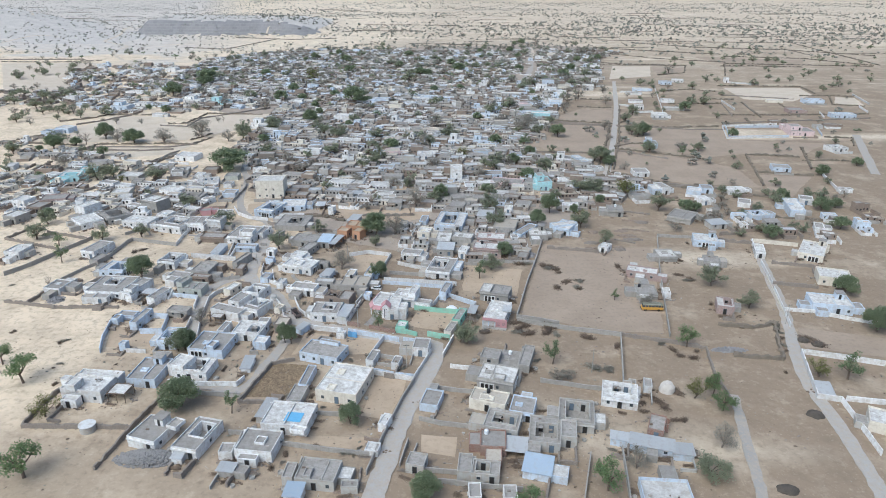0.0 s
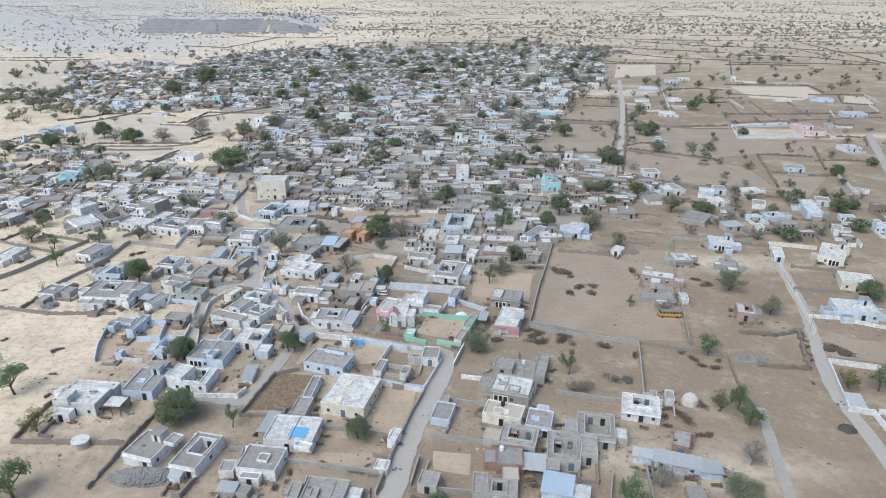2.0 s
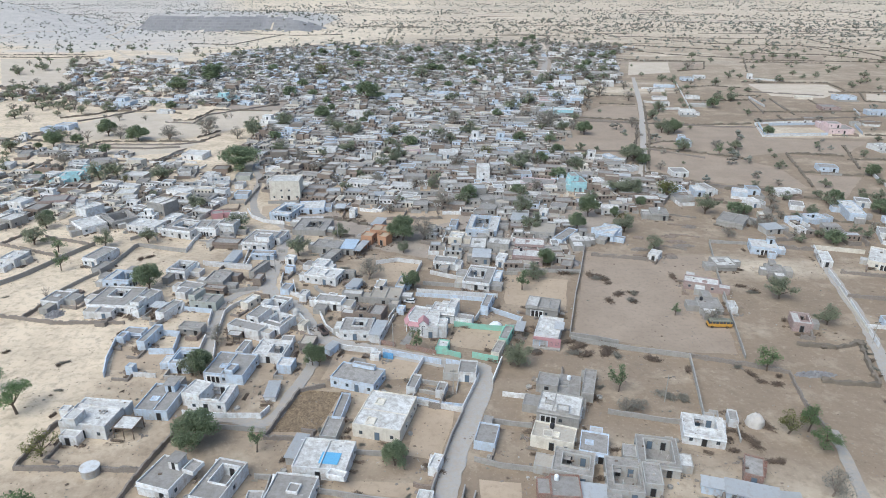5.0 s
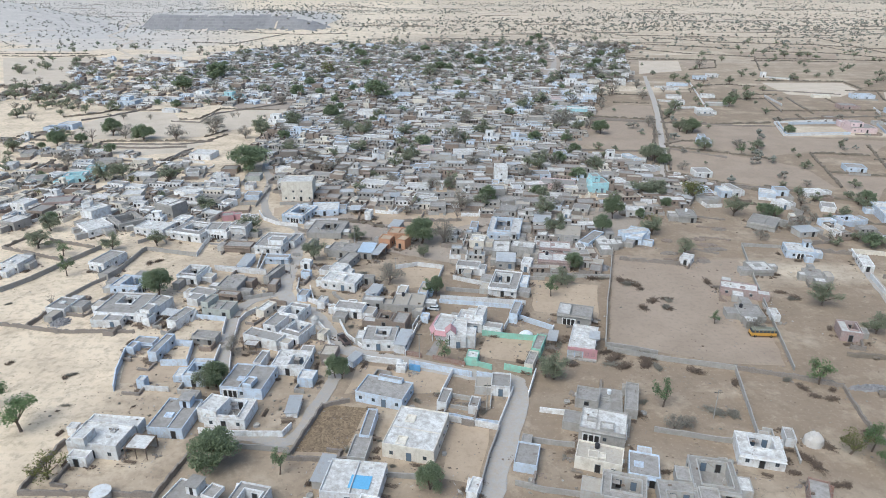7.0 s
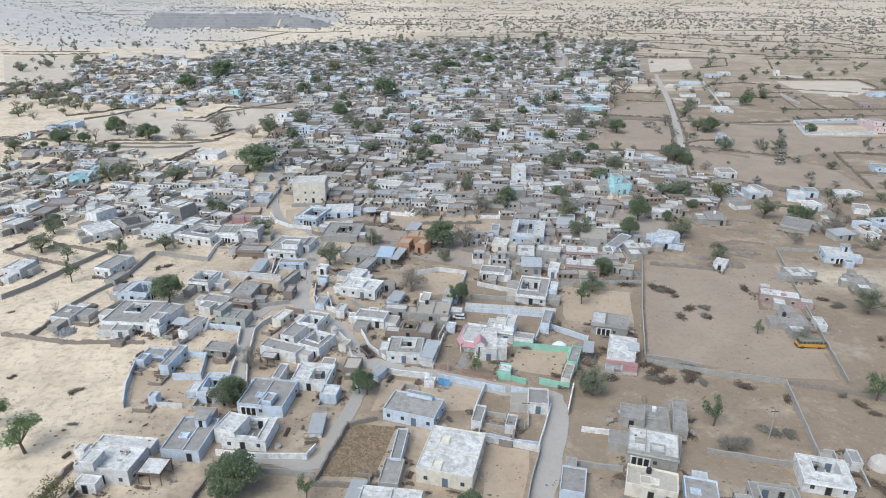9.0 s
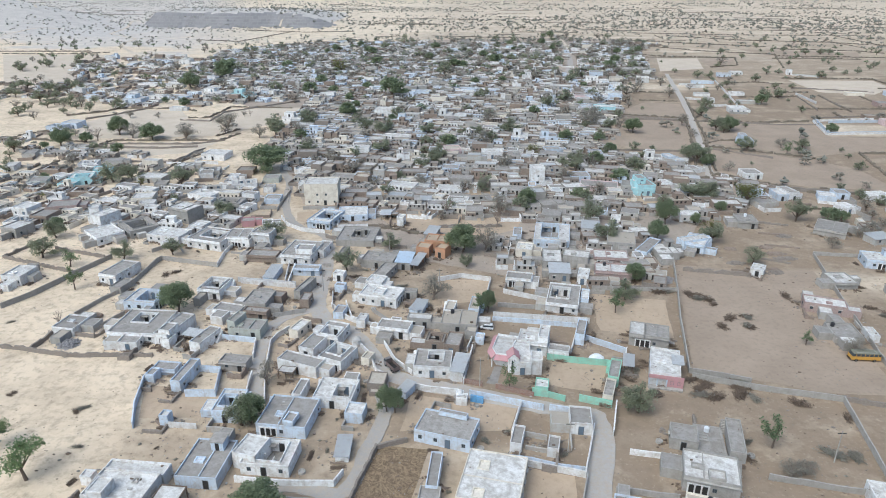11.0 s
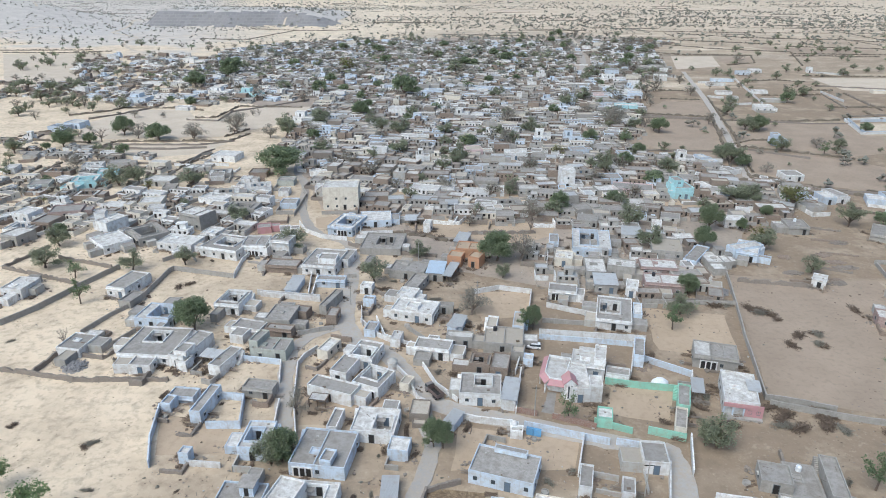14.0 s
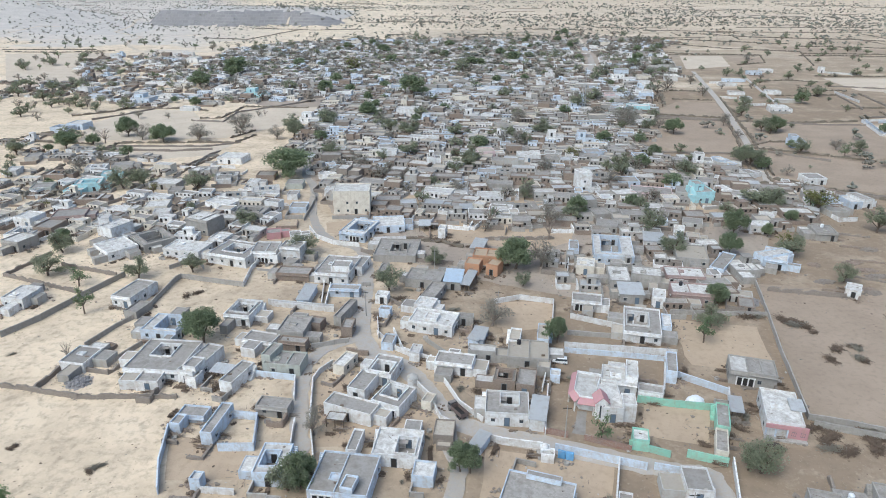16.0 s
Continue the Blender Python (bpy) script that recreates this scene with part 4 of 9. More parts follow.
volume(h, -63.2, 173.2, 9.3, 8.2, -7, 3.0, court=(.55,.12,.93,.62))
h = house("blue", "white", -57.8, 165.9)
volume(h, -57.8, 165.9, 4.2, 4.4, -8, 2.7)
h = house("white", "metal", -58.9, 154.0)
volume(h, -58.9, 154.0, 2.8, 6.2, 0, 1.6)
h = house("white", "concrete", -45.8, 116.6)
volume(h, -45.8, 116.6, 9.4, 8.2, -8, 3.2)
volume(h, -47.2, 111.4, 4.7, 2.0, -7, 2.4, par=.2)
volume(h, -53.2, 114.8, 3.4, 3.7, 0, 2.3)
volume(h, -45.2, 116.3, 2.5, 2.6, -10, 3.5, z0=2.9)
h = house("concrete", "metal", -51.3, 108.2)
volume(h, -51.3, 108.2, 3.8, 2.7, -8, 2.0)
volume(h, -47.8, 107.7, 3.2, 2.8, -13, 1.9, roof="concrete")
h = house("white", "white", -40.6, 127.3)
volume(h, -40.6, 127.3, 12.1, 9.8, -7, 3.1)
volume(h, -36.7, 120.1, 4.0, 2.0, -16, 4.0, z0=2.9)
h = house("concrete", "metal", -47.5, 130.7)
volume(h, -47.5, 130.7, 2.8, 7.6, -10, 2.2)
h = house("cream", "white", -28.2, 142.7)
volume(h, -28.2, 142.7, 11.9, 14.2, -14, 3.7, par=.3, extras=False)
part("roof_divider", Build().box(-5.75, 5.75, -0.12, 0.12, 3.4, 3.72).mesh("roof_divider", WALL["cream"]), h, pose(-0.2, -0.6, 0, 0, 0, -14))
for u, v in ((-1.5, 3.4), (-3.1, -4.3)):
    part("roof_light", Build().ring((-1.15, 1.15, -1.3, 1.3), (-0.9, 0.9, -1.05, 1.05), 3.44, 3.85).box(-0.9, 0.9, -1.05, 1.05, 3.44, 3.6)
         .mesh("roof_light", WALL["cream"]), h, pose(u, v, 0, 0, 0, -14))
h = house("grey", "concrete", -40.7, 138.0)
volume(h, -40.7, 138.0, 4.1, 7.5, -7, 2.2)
h = house("blue", "concrete", -39.6, 146.4)
volume(h, -39.6, 146.4, 2.4, 10.1, -6, 2.5)
h = house("blue", "concrete", -37.0, 159.6)
volume(h, -37.0, 159.6, 12.6, 8.0, -18, 3.2, extras=False)
volume(h, -35.6, 162.6, 6.5, 1.4, -18, 4.0, z0=3.0, par=.1)
h = house("white", "concrete", -21.8, 157.2)
volume(h, -21.8, 157.2, 2.5, 6.3, -14, 2.4)
h = house("white", "concrete", -14.4, 154.7)
volume(h, -14.4, 154.7, 2.4, 4.3, -14, 2.4)
h = house("white", "concrete", -7.2, 163.2)
volume(h, -7.2, 163.2, 4.9, 6.3, -7, 3.0)
h = house("white", "white", -15.6, 125.8)
volume(h, -15.6, 125.8, 2.2, 4.7, -18, 2.5)
h = house("white", "white", -17.8, 115.9)
volume(h, -17.8, 115.9, 3.3, 3.3, -11, 1.8)
h = house("grey", "concrete", -29.4, 106.4)
volume(h, -29.4, 106.4, 9.3, 7.3, -8, 3.1)
volume(h, -36.2, 106.8, 2.5, 5.1, -4, 2.5)
volume(h, -31.5, 104.9, 1.7, 3.0, -6, 3.7, z0=2.9, par=.4)
h = house("white", "bluemetal", -33.8, 100.1)
volume(h, -33.8, 100.1, 3.8, 4.0, -5, 2.7)
h = house("grey", "concrete", -21.8, 102.8)
volume(h, -21.8, 102.8, 3.8, 2.3, 0, 2.2)
h = house("blue", "concrete", -3.6, 135.7)
volume(h, -3.6, 135.7, 5.0, 7.3, -14, 2.4)
h = house("cream", "sand", 12.1, 135.1)
volume(h, 12.1, 135.1, 10.0, 5.9, -18, 3.2)
volume(h, 10.5, 134.3, 2.2, 2.4, -13, 3.5, z0=3.0, par=.5)
h = house("concrete", "white", 15.3, 145.7)
volume(h, 15.3, 145.7, 10.5, 8.4, -17, 3.8)
volume(h, 15.4, 143.0, 3.1, 2.6, -16, 4.3, z0=3.4, par=.4)
h = house("concrete", "concrete", 14.1, 157.7)
volume(h, 14.1, 157.7, 5.7, 5.7, -16, 2.7)
volume(h, 24.9, 156.9, 3.2, 11.7, -16, 2.7)
volume(h, 20.0, 157.9, 5.3, 9.2, -13, 0.6, par=.05)
h = house("blue", "concrete", 20.9, 131.8)
volume(h, 20.9, 131.8, 6.4, 7.4, -15, 2.9)
h = house("grey", "concrete", 14.9, 125.0)
volume(h, 14.9, 125.0, 9.0, 7.9, -16, 3.1, court=(.3,.35,.8,.75))
h = house("brick", "concrete", 11.9, 117.8)
volume(h, 11.9, 117.8, 6.3, 6.6, -4, 3.0)
h = house("wood", "metal", 17.6, 116.2)
volume(h, 17.6, 116.2, 4.8, 5.0, -10, 2.2)
h = house("grey", "concrete", 25.2, 121.4)
volume(h, 25.2, 121.4, 7.8, 10.7, -9, 2.9, court=(.3,.25,.9,.65))
volume(h, 31.2, 121.1, 3.9, 6.9, -9, 3.4)
h = house("blue", "bluemetal", 21.9, 109.0)
volume(h, 21.9, 109.0, 6.5, 6.0, -15, 2.3)
h = house("grey", "concrete", 34.6, 128.8)
volume(h, 34.6, 128.8, 9.2, 10.2, -11, 3.0, court=(.28,.25,.78,.8))
h = house("grey", "concrete", -6.8, 110.4)
volume(h, -6.8, 110.4, 4.4, 4.5, -13, 2.7)
h = house("grey", "concrete", 4.6, 109.1)
volume(h, 4.6, 109.1, 3.3, 6.4, -6, 2.7)
volume(h, 9.5, 107.6, 6.5, 5.1, -8, 2.7, court=(.1,.3,.55,.85))
h = house("white", "concrete", 6.5, 99.8)
volume(h, 6.5, 99.8, 2.8, 4.5, 0, 3.1)
h = house("white", "concrete", 14.4, 99.4)
volume(h, 14.4, 99.4, 3.0, 4.2, 0, 3.1)
h = house("white", "white", 48.3, 137.9)
volume(h, 48.3, 137.9, 9.6, 8.2, -14, 3.1, court=(.35,.45,.75,.85))
h = house("white", "concrete", 57.6, 143.1)
volume(h, 57.6, 143.1, 2.3, 4.4, -14, 2.2)
h = house("brick", "concrete", 54.5, 124.2)
volume(h, 54.5, 124.2, 4.0, 6.8, -23, 2.9)
h = house("blue", "metal", 51.1, 117.0)
volume(h, 51.1, 117.0, 10.3, 4.0, -17, 2.3, par=.15)
h = house("blue", "metal", 57.9, 114.7)
volume(h, 57.9, 114.7, 4.9, 3.7, -7, 2.2, par=.15)
h = house("blue", "metal", 43.9, 119.5)
volume(h, 43.9, 119.5, 4.6, 2.8, -16, 2.2, par=.15)
h = house("blue", "white", 49.5, 100.4)
volume(h, 49.5, 100.4, 11.0, 8.2, -5, 2.3, par=.9, extras=False)
h = house("cream", "white", 114.3, 126.1)
volume(h, 114.3, 126.1, 7.4, 7.3, -28, 3.2)
h = house("white", "metal", 106.8, 141.2)
volume(h, 106.8, 141.2, 3.9, 5.7, -12, 1.6, par=.1)
h = house("blue", "white", 114.5, 253.3)
volume(h, 114.5, 253.3, 10.1, 8.8, -15, 3.2)
h = house("pinkbrick", "white", 77.3, 219.3)
volume(h, 77.3, 219.3, 11.6, 5.8, -21, 3.1)
h = house("concrete", "concrete", 74.3, 203.4)
volume(h, 74.3, 203.4, 7.4, 8.3, -7, 2.2)
h = house("white", "white", 81.7, 202.7)
volume(h, 81.7, 202.7, 2.6, 5.4, -10, 2.1)
h = house("pinkbrick", "white", 98.7, 191.5)
volume(h, 98.7, 191.5, 5.7, 7.6, -17, 3.2, court=(.5,.35,.92,.92))
h = house("cream", "white", 155.8, 241.7)
volume(h, 155.8, 241.7, 9.6, 16.9, -34, 3.2)
h = house("cream", "white", 149.8, 215.0)
volume(h, 149.8, 215.0, 11.3, 9.6, -20, 3.6)
h = house("blue", "white", 136.2, 192.9)
volume(h, 136.2, 192.9, 13.3, 8.8, -13, 3.5)
h = house("white", "white", 133.5, 242.2)
volume(h, 133.5, 242.2, 3.9, 10.4, -18, 2.7)
h = house("concrete", "white", 92.3, 237.7)
volume(h, 92.3, 237.7, 7.5, 8.5, 0, 2.4)
h = house("concrete", "concrete", 109.3, 232.0)
volume(h, 109.3, 232.0, 6.2, 8.7, -15, 1.8)
h = house("blue", "white", 174.8, 297.1)
volume(h, 174.8, 297.1, 6.8, 20.0, -14, 4.0)
h = house("concrete", "concrete", 115.5, 285.5)
volume(h, 115.5, 285.5, 11.2, 13.2, -34, 2.7)
h = house("white", "concrete", -122.8, 205.4)
volume(h, -122.8, 205.4, 13.7, 13.8, -5, 3.1, court=(.32,.5,.6,.8))
volume(h, -122.5, 196.6, 5.4, 4.9, -2, 2.7)
volume(h, -112.9, 203.1, 4.3, 12.6, -16, 3.6)
volume(h, -112.6, 197.2, 2.8, 3.3, -14, 2.9)
volume(h, -113.1, 199.4, 3.3, 4.4, -12, 4.7, z0=3.4)
h = house("wood", "metal", -106.2, 200.0)
volume(h, -106.2, 200.0, 5.8, 3.2, -14, 2.3)
h = house("white", "concrete", -102.7, 197.9)
volume(h, -102.7, 197.9, 3.4, 9.2, -19, 3.2)
h = house("blue", "concrete", -101.7, 180.4)
volume(h, -101.7, 180.4, 2.5, 10.3, -8, 3.3)
h = house("concrete", "concrete", -91.2, 186.5)
volume(h, -91.2, 186.5, 7.3, 3.7, -9, 2.7)
h = house("blue", "white", -86.9, 168.0)
volume(h, -86.9, 168.0, 5.8, 8.6, -3, 3.2, court=(.08,.3,.58,.68))
h = house("blue", "concrete", -108.2, 184.6)
volume(h, -108.2, 184.6, 6.1, 3.7, -7, 1.8)
volume(h, -110.1, 180.8, 2.3, 3.3, -9, 2.5)
h = house("blue", "white", -100.2, 163.7)
volume(h, -100.2, 163.7, 2.1, 2.2, -8, 2.7)
h = house("white", "concrete", -143.4, 205.9)
volume(h, -143.4, 205.9, 6.6, 7.7, -10, 2.5)
h = house("blue", "white", -128.3, 221.2)
volume(h, -128.3, 221.2, 10.1, 9.2, -8, 3.1, court=(.4,.25,.9,.8))
h = house("white", "concrete", -145.6, 240.8)
volume(h, -145.6, 240.8, 6.5, 11.7, -15, 3.6)
h = house("concrete", "concrete", -141.0, 232.1)
volume(h, -141.0, 232.1, 4.0, 6.8, -14, 2.2)
h = house("concrete", "white", -143.9, 297.4)
volume(h, -143.9, 297.4, 10.7, 8.6, -26, 5.9)
h = house("white", "white", -167.4, 275.8)
volume(h, -167.4, 275.8, 12.2, 10.3, -43, 3.1)
volume(h, -173.1, 289.4, 6.0, 9.4, -27, 5.8)
h = house("concrete", "concrete", -157.7, 283.6)
volume(h, -157.7, 283.6, 13.6, 11.2, -47, 3.1, court=(.25,.25,.75,.75))
h = house("white", "white", -142.4, 275.2)
volume(h, -142.4, 275.2, 13.7, 8.7, -14, 3.0)
h = house("white", "concrete", -124.1, 271.1)
volume(h, -124.1, 271.1, 14.6, 12.8, -18, 3.6, court=(.3,.35,.7,.75))
h = house("white", "white", -134.2, 285.1)
volume(h, -134.2, 285.1, 6.1, 6.5, -15, 2.7)
h = house("white", "concrete", -113.0, 271.6)
volume(h, -113.0, 271.6, 9.4, 10.3, -11, 3.6)
h = house("white", "white", -177.3, 238.3)
volume(h, -177.3, 238.3, 6.8, 8.5, -8, 3.4)
h = house("concrete", "white", -203.3, 280.4)
volume(h, -203.3, 280.4, 7.8, 8.2, -19, 3.8)
h = house("brown", "concrete", -200.9, 295.3)
volume(h, -200.9, 295.3, 7.5, 9.0, -8, 3.4)
h = house("blue", "white", -85.6, 293.7)
volume(h, -85.6, 293.7, 9.9, 14.8, -16, 3.4, court=(.3,.3,.75,.75))
h = house("white", "concrete", -105.0, 270.5)
volume(h, -105.0, 270.5, 7.2, 6.1, -11, 5.6)
volume(h, -114.4, 271.7, 8.4, 9.0, 1, 4.1)
h = house("brown", "concrete", -101.6, 256.1)
volume(h, -101.6, 256.1, 10.7, 5.6, -6, 2.7)
h = house("white", "concrete", -88.2, 258.4)
volume(h, -88.2, 258.4, 11.0, 14.2, -10, 3.6)
volume(h, -86.6, 256.0, 5.9, 5.2, -4, 5.0, z0=3.2)
volume(h, -81.6, 262.0, 4.1, 9.0, -12, 3.1)
h = house("blue", "concrete", -83.9, 244.2)
volume(h, -83.9, 244.2, 9.0, 3.5, -4, 2.7)
h = house("concrete", "concrete", -60.0, 252.4)
volume(h, -60.0, 252.4, 11.3, 8.1, -12, 3.1)
volume(h, -57.3, 242.2, 4.4, 9.9, -19, 3.1)
h = house("concrete", "bluemetal", -51.3, 251.4)
volume(h, -51.3, 251.4, 5.2, 8.3, -8, 3.0)
h = house("wood", "metal", -46.7, 250.4)
volume(h, -46.7, 250.4, 2.6, 9.5, -17, 2.7)
h = house("white", "white", -56.9, 224.5)
volume(h, -56.9, 224.5, 12.2, 8.0, -16, 3.4)
volume(h, -57.5, 224.0, 3.5, 3.5, -15, 3.9, z0=3.1, par=.4)
volume(h, -59.4, 233.5, 5.5, 5.3, -17, 3.4)
h = house("concrete", "concrete", -48.8, 226.6)
volume(h, -48.8, 226.6, 5.4, 2.6, -6, 2.7)
h = house("blue", "metal", -45.6, 217.1)
volume(h, -45.6, 217.1, 2.7, 5.7, -25, 2.3)
h = house("white", "white", -72.3, 239.7)
volume(h, -72.3, 239.7, 3.6, 3.3, -11, 2.7)
h = house("blue", "concrete", -70.7, 230.9)
volume(h, -70.7, 230.9, 3.3, 2.4, -11, 2.7)
h = house("concrete", "concrete", -73.6, 258.8)
volume(h, -73.6, 258.8, 2.2, 7.2, -11, 2.7)
h = house("concrete", "concrete", -93.7, 220.1)
volume(h, -93.7, 220.1, 7.1, 8.9, -7, 3.5)
h = house("white", "concrete", -110.0, 229.2)
volume(h, -110.0, 229.2, 7.4, 9.3, -10, 3.5, court=(.2,.3,.75,.8))
h = house("concrete", "concrete", -81.7, 229.6)
volume(h, -81.7, 229.6, 2.2, 10.9, -17, 3.2)
h = house("brown", "concrete", -79.8, 221.3)
volume(h, -79.8, 221.3, 2.9, 5.2, -5, 3.1)
h = house("blue", "metal", -94.8, 241.2)
volume(h, -94.8, 241.2, 3.4, 9.3, -6, 2.2)
h = house("brown", "concrete", -70.4, 275.8)
volume(h, -70.4, 275.8, 14.3, 14.9, -5, 2.4, court=(.4,.3,.7,.7), walls="concrete")
h = house("orange", "orange", -44.8, 261.2)
volume(h, -44.8, 261.2, 4.8, 5.1, -16, 3.8)
volume(h, -38.1, 260.1, 4.0, 5.2, -25, 4.0)
volume(h, -39.8, 269.6, 9.2, 6.9, -11, 3.2)
h = house("wood", "bluemetal", -42.3, 279.3)
volume(h, -42.3, 278.3, 4.2, 8.0, -16, 2.7, walls="concrete", roof="metal")
h = house("white", "white", -55.0, 291.5)
volume(h, -55.0, 291.5, 2.7, 4.1, -12, 4.0)
h = house("blue", "white", 3.4, 275.6)
volume(h, 3.4, 275.6, 13.1, 18.4, -10, 3.6, court=(.25,.25,.62,.85))
h = house("cream", "white", -8.5, 262.0)
volume(h, -8.5, 262.0, 5.8, 7.0, -13, 3.2)
h = house("concrete", "white", 8.3, 252.4)
volume(h, 8.3, 252.4, 8.8, 6.3, -16, 4.5)
volume(h, -0.0, 253.2, 6.4, 11.3, -7, 3.4)
h = house("white", "concrete", -13.2, 236.5)
volume(h, -13.2, 236.5, 8.3, 5.2, -12, 3.3)
h = house("concrete", "metal", 0.8, 242.1)
volume(h, 0.8, 242.1, 6.7, 7.0, -6, 3.3)
h = house("white", "white", 8.3, 238.9)
volume(h, 8.3, 238.9, 3.6, 5.8, -17, 3.6)
h = house("pinkbrick", "white", 18.5, 241.4)
volume(h, 18.5, 241.4, 11.7, 7.1, -10, 4.0)
h = house("pinkbrick", "white", 20.7, 254.3)
volume(h, 20.7, 254.3, 11.7, 7.1, -8, 3.5)
h = house("blue", "concrete", 37.0, 264.7)
volume(h, 37.0, 264.7, 4.4, 15.3, -36, 2.7)
h = house("concrete", "sand", 28.7, 271.2)
volume(h, 28.7, 271.2, 10.2, 12.4, -13, 3.1)
h = house("white", "concrete", -0.9, 223.3)
volume(h, -0.9, 223.3, 9.6, 14.5, -14, 3.2, court=(.12,.35,.6,.75))
h = house("blue", "white", 5.7, 223.3)
volume(h, 5.7, 223.3, 2.4, 7.4, -14, 3.1)
h = house("blue", "concrete", -9.4, 278.3)
volume(h, -9.4, 278.3, 3.2, 8.0, -8, 2.7)
h = house("white", "metal", 19.9, 284.5)
volume(h, 19.9, 284.5, 6.7, 7.5, -13, 2.9)
h = house("white", "white", 32.2, 294.1)
volume(h, 32.2, 294.1, 3.7, 3.2, -18, 3.4)
h = house("blue", "white", 55.9, 268.4)
volume(h, 55.9, 268.4, 7.4, 11.4, -29, 3.6)
volume(h, 55.0, 268.6, 4.5, 12.1, -71, 4.1)
h = house("concrete", "white", 42.1, 261.6)
volume(h, 42.1, 261.6, 8.1, 9.4, 1, 2.7)
h = house("white", "white", 63.4, 298.2)
volume(h, 63.4, 298.2, 7.9, 5.8, -8, 3.4)
h = house("concrete", "concrete", 84.4, 292.8)
volume(h, 84.4, 292.8, 7.6, 8.7, -8, 3.2)
h = house("white", "white", 68.7, 245.2)
volume(h, 68.7, 245.2, 4.1, 5.9, -33, 2.7)
h = house("white", "white", -17.6, 189.2)
volume(h, -17.6, 189.2, 4.6, 11.7, -4, 3.8)
volume(h, -14.2, 185.6, 2.9, 4.1, -7, 4.5)
volume(h, -13.6, 196.4, 8.0, 6.6, -14, 3.8)
volume(h, -10.8, 196.5, 2.7, 6.7, -14, 5.4)
h = house("white", "concrete", -40.4, 186.1)
volume(h, -40.4, 186.1, 9.4, 8.2, -5, 3.4, court=(.4,.45,.72,.85))
volume(h, -33.7, 184.2, 3.2, 7.8, -13, 3.1, roof="metal")
h = house("brown", "concrete", -35.0, 196.1)
volume(h, -35.0, 196.1, 4.2, 7.1, -12, 3.2)
volume(h, -39.9, 197.2, 5.1, 5.3, -10, 3.1, court=(.2,.2,.85,.8))
h = house("concrete", "sand", -33.2, 208.5)
volume(h, -33.2, 208.5, 10.1, 8.7, -7, 3.1)
volume(h, -28.4, 216.3, 3.1, 8.3, -10, 3.6, walls="blue")
volume(h, -35.8, 215.4, 2.9, 6.5, -11, 3.2, walls="white")
volume(h, -30.0, 202.9, 3.1, 4.3, -13, 2.7)
h = house("blue", "white", -27.8, 199.6)
volume(h, -27.8, 199.6, 2.4, 3.0, -11, 2.2)
h = house("blue", "concrete", 0.5, 202.5)
volume(h, 0.5, 202.5, 2.5, 9.0, -16, 3.4)
h = house("white", "concrete", -7.3, 192.5)
volume(h, -7.3, 192.5, 5.5, 3.3, -16, 2.7)
h = house("green", "concrete", 5.1, 182.5)
volume(h, 5.1, 182.5, 2.7, 8.5, -19, 2.9)
volume(h, 2.1, 175.0, 2.4, 7.4, -20, 2.3, walls="cream")
h = house("green", "white", -14.0, 176.2)
volume(h, -14.0, 176.2, 3.2, 3.9, -12, 2.7)
h = house("concrete", "concrete", 18.8, 200.3)
volume(h, 18.8, 200.3, 10.3, 7.1, -17, 3.8)
volume(h, 15.4, 200.5, 3.9, 7.1, -17, 4.2, z0=3.1, par=.3, roof="white")
h = house("white", "white", 18.2, 184.5)
volume(h, 18.2, 184.5, 7.3, 12.2, -17, 3.8)
volume(h, 21.3, 184.4, 2.4, 3.5, -14, 4.0, z0=3.4, par=.1, roof="metal")
h = house("wood", "metal", 9.8, 187.0)
volume(h, 9.8, 187.0, 2.3, 5.1, -15, 2.2)
h = house("white", "white", -33.5, 171.6)
volume(h, -33.5, 171.6, 2.6, 2.1, -10, 2.1)
h = house("white", "concrete", -68.3, 200.9)
volume(h, -68.3, 200.9, 6.4, 8.1, -17, 3.4, court=(.15,.12,.85,.6))
volume(h, -72.6, 194.6, 4.4, 8.0, -20, 3.2)
volume(h, -74.1, 185.6, 11.5, 4.5, -22, 3.2)
volume(h, -65.2, 189.0, 7.0, 8.2, -25, 3.3, court=(.1,.4,.66,.9))
h = house("wood", "white", -77.0, 182.4)
volume(h, -77.0, 182.4, 4.1, 2.8, -10, 2.2, par=.1)
h = house("cream", "white", -78.2, 204.2)
volume(h, -78.2, 204.2, 3.1, 6.6, -23, 2.7)
h = house("white", "concrete", -71.9, 174.0)
volume(h, -71.9, 174.0, 2.2, 6.6, -8, 2.9)
h = house("olive", "concrete", -96.2, 205.4)
volume(h, -96.2, 205.4, 2.5, 5.9, -17, 4.7)
volume(h, -92.6, 203.8, 9.1, 6.1, -7, 3.1)
h = house("stone", "sand", -54.0, 178.4)
volume(h, -54.0, 178.6, 4.2, 5.4, -6, 2.3, par=.35, court=(.3, .05, .8, .45), extras=False)
volume(h, -54.1, 174.9, 3.0, 1.8, -6, 1.2, par=.3, extras=False)
h = house("blue", "metal", -46.7, 175.2)
volume(h, -46.7, 175.2, 2.3, 4.2, -31, 2.2)
h = house("white", "concrete", -51.5, 203.9)
volume(h, -51.5, 203.9, 9.2, 5.1, -12, 3.2)
h = house("concrete", "white", -44.7, 208.7)
volume(h, -44.7, 208.7, 6.9, 3.2, -8, 3.3)
h = house("blue", "metal", -45.0, 217.4)
volume(h, -45.0, 217.4, 3.3, 5.6, -15, 2.3)
h = house("blue", "concrete", -68.4, 214.8)
volume(h, -68.4, 214.8, 3.1, 4.9, -10, 2.2)
h = house("white", "white", -61.2, 209.2)
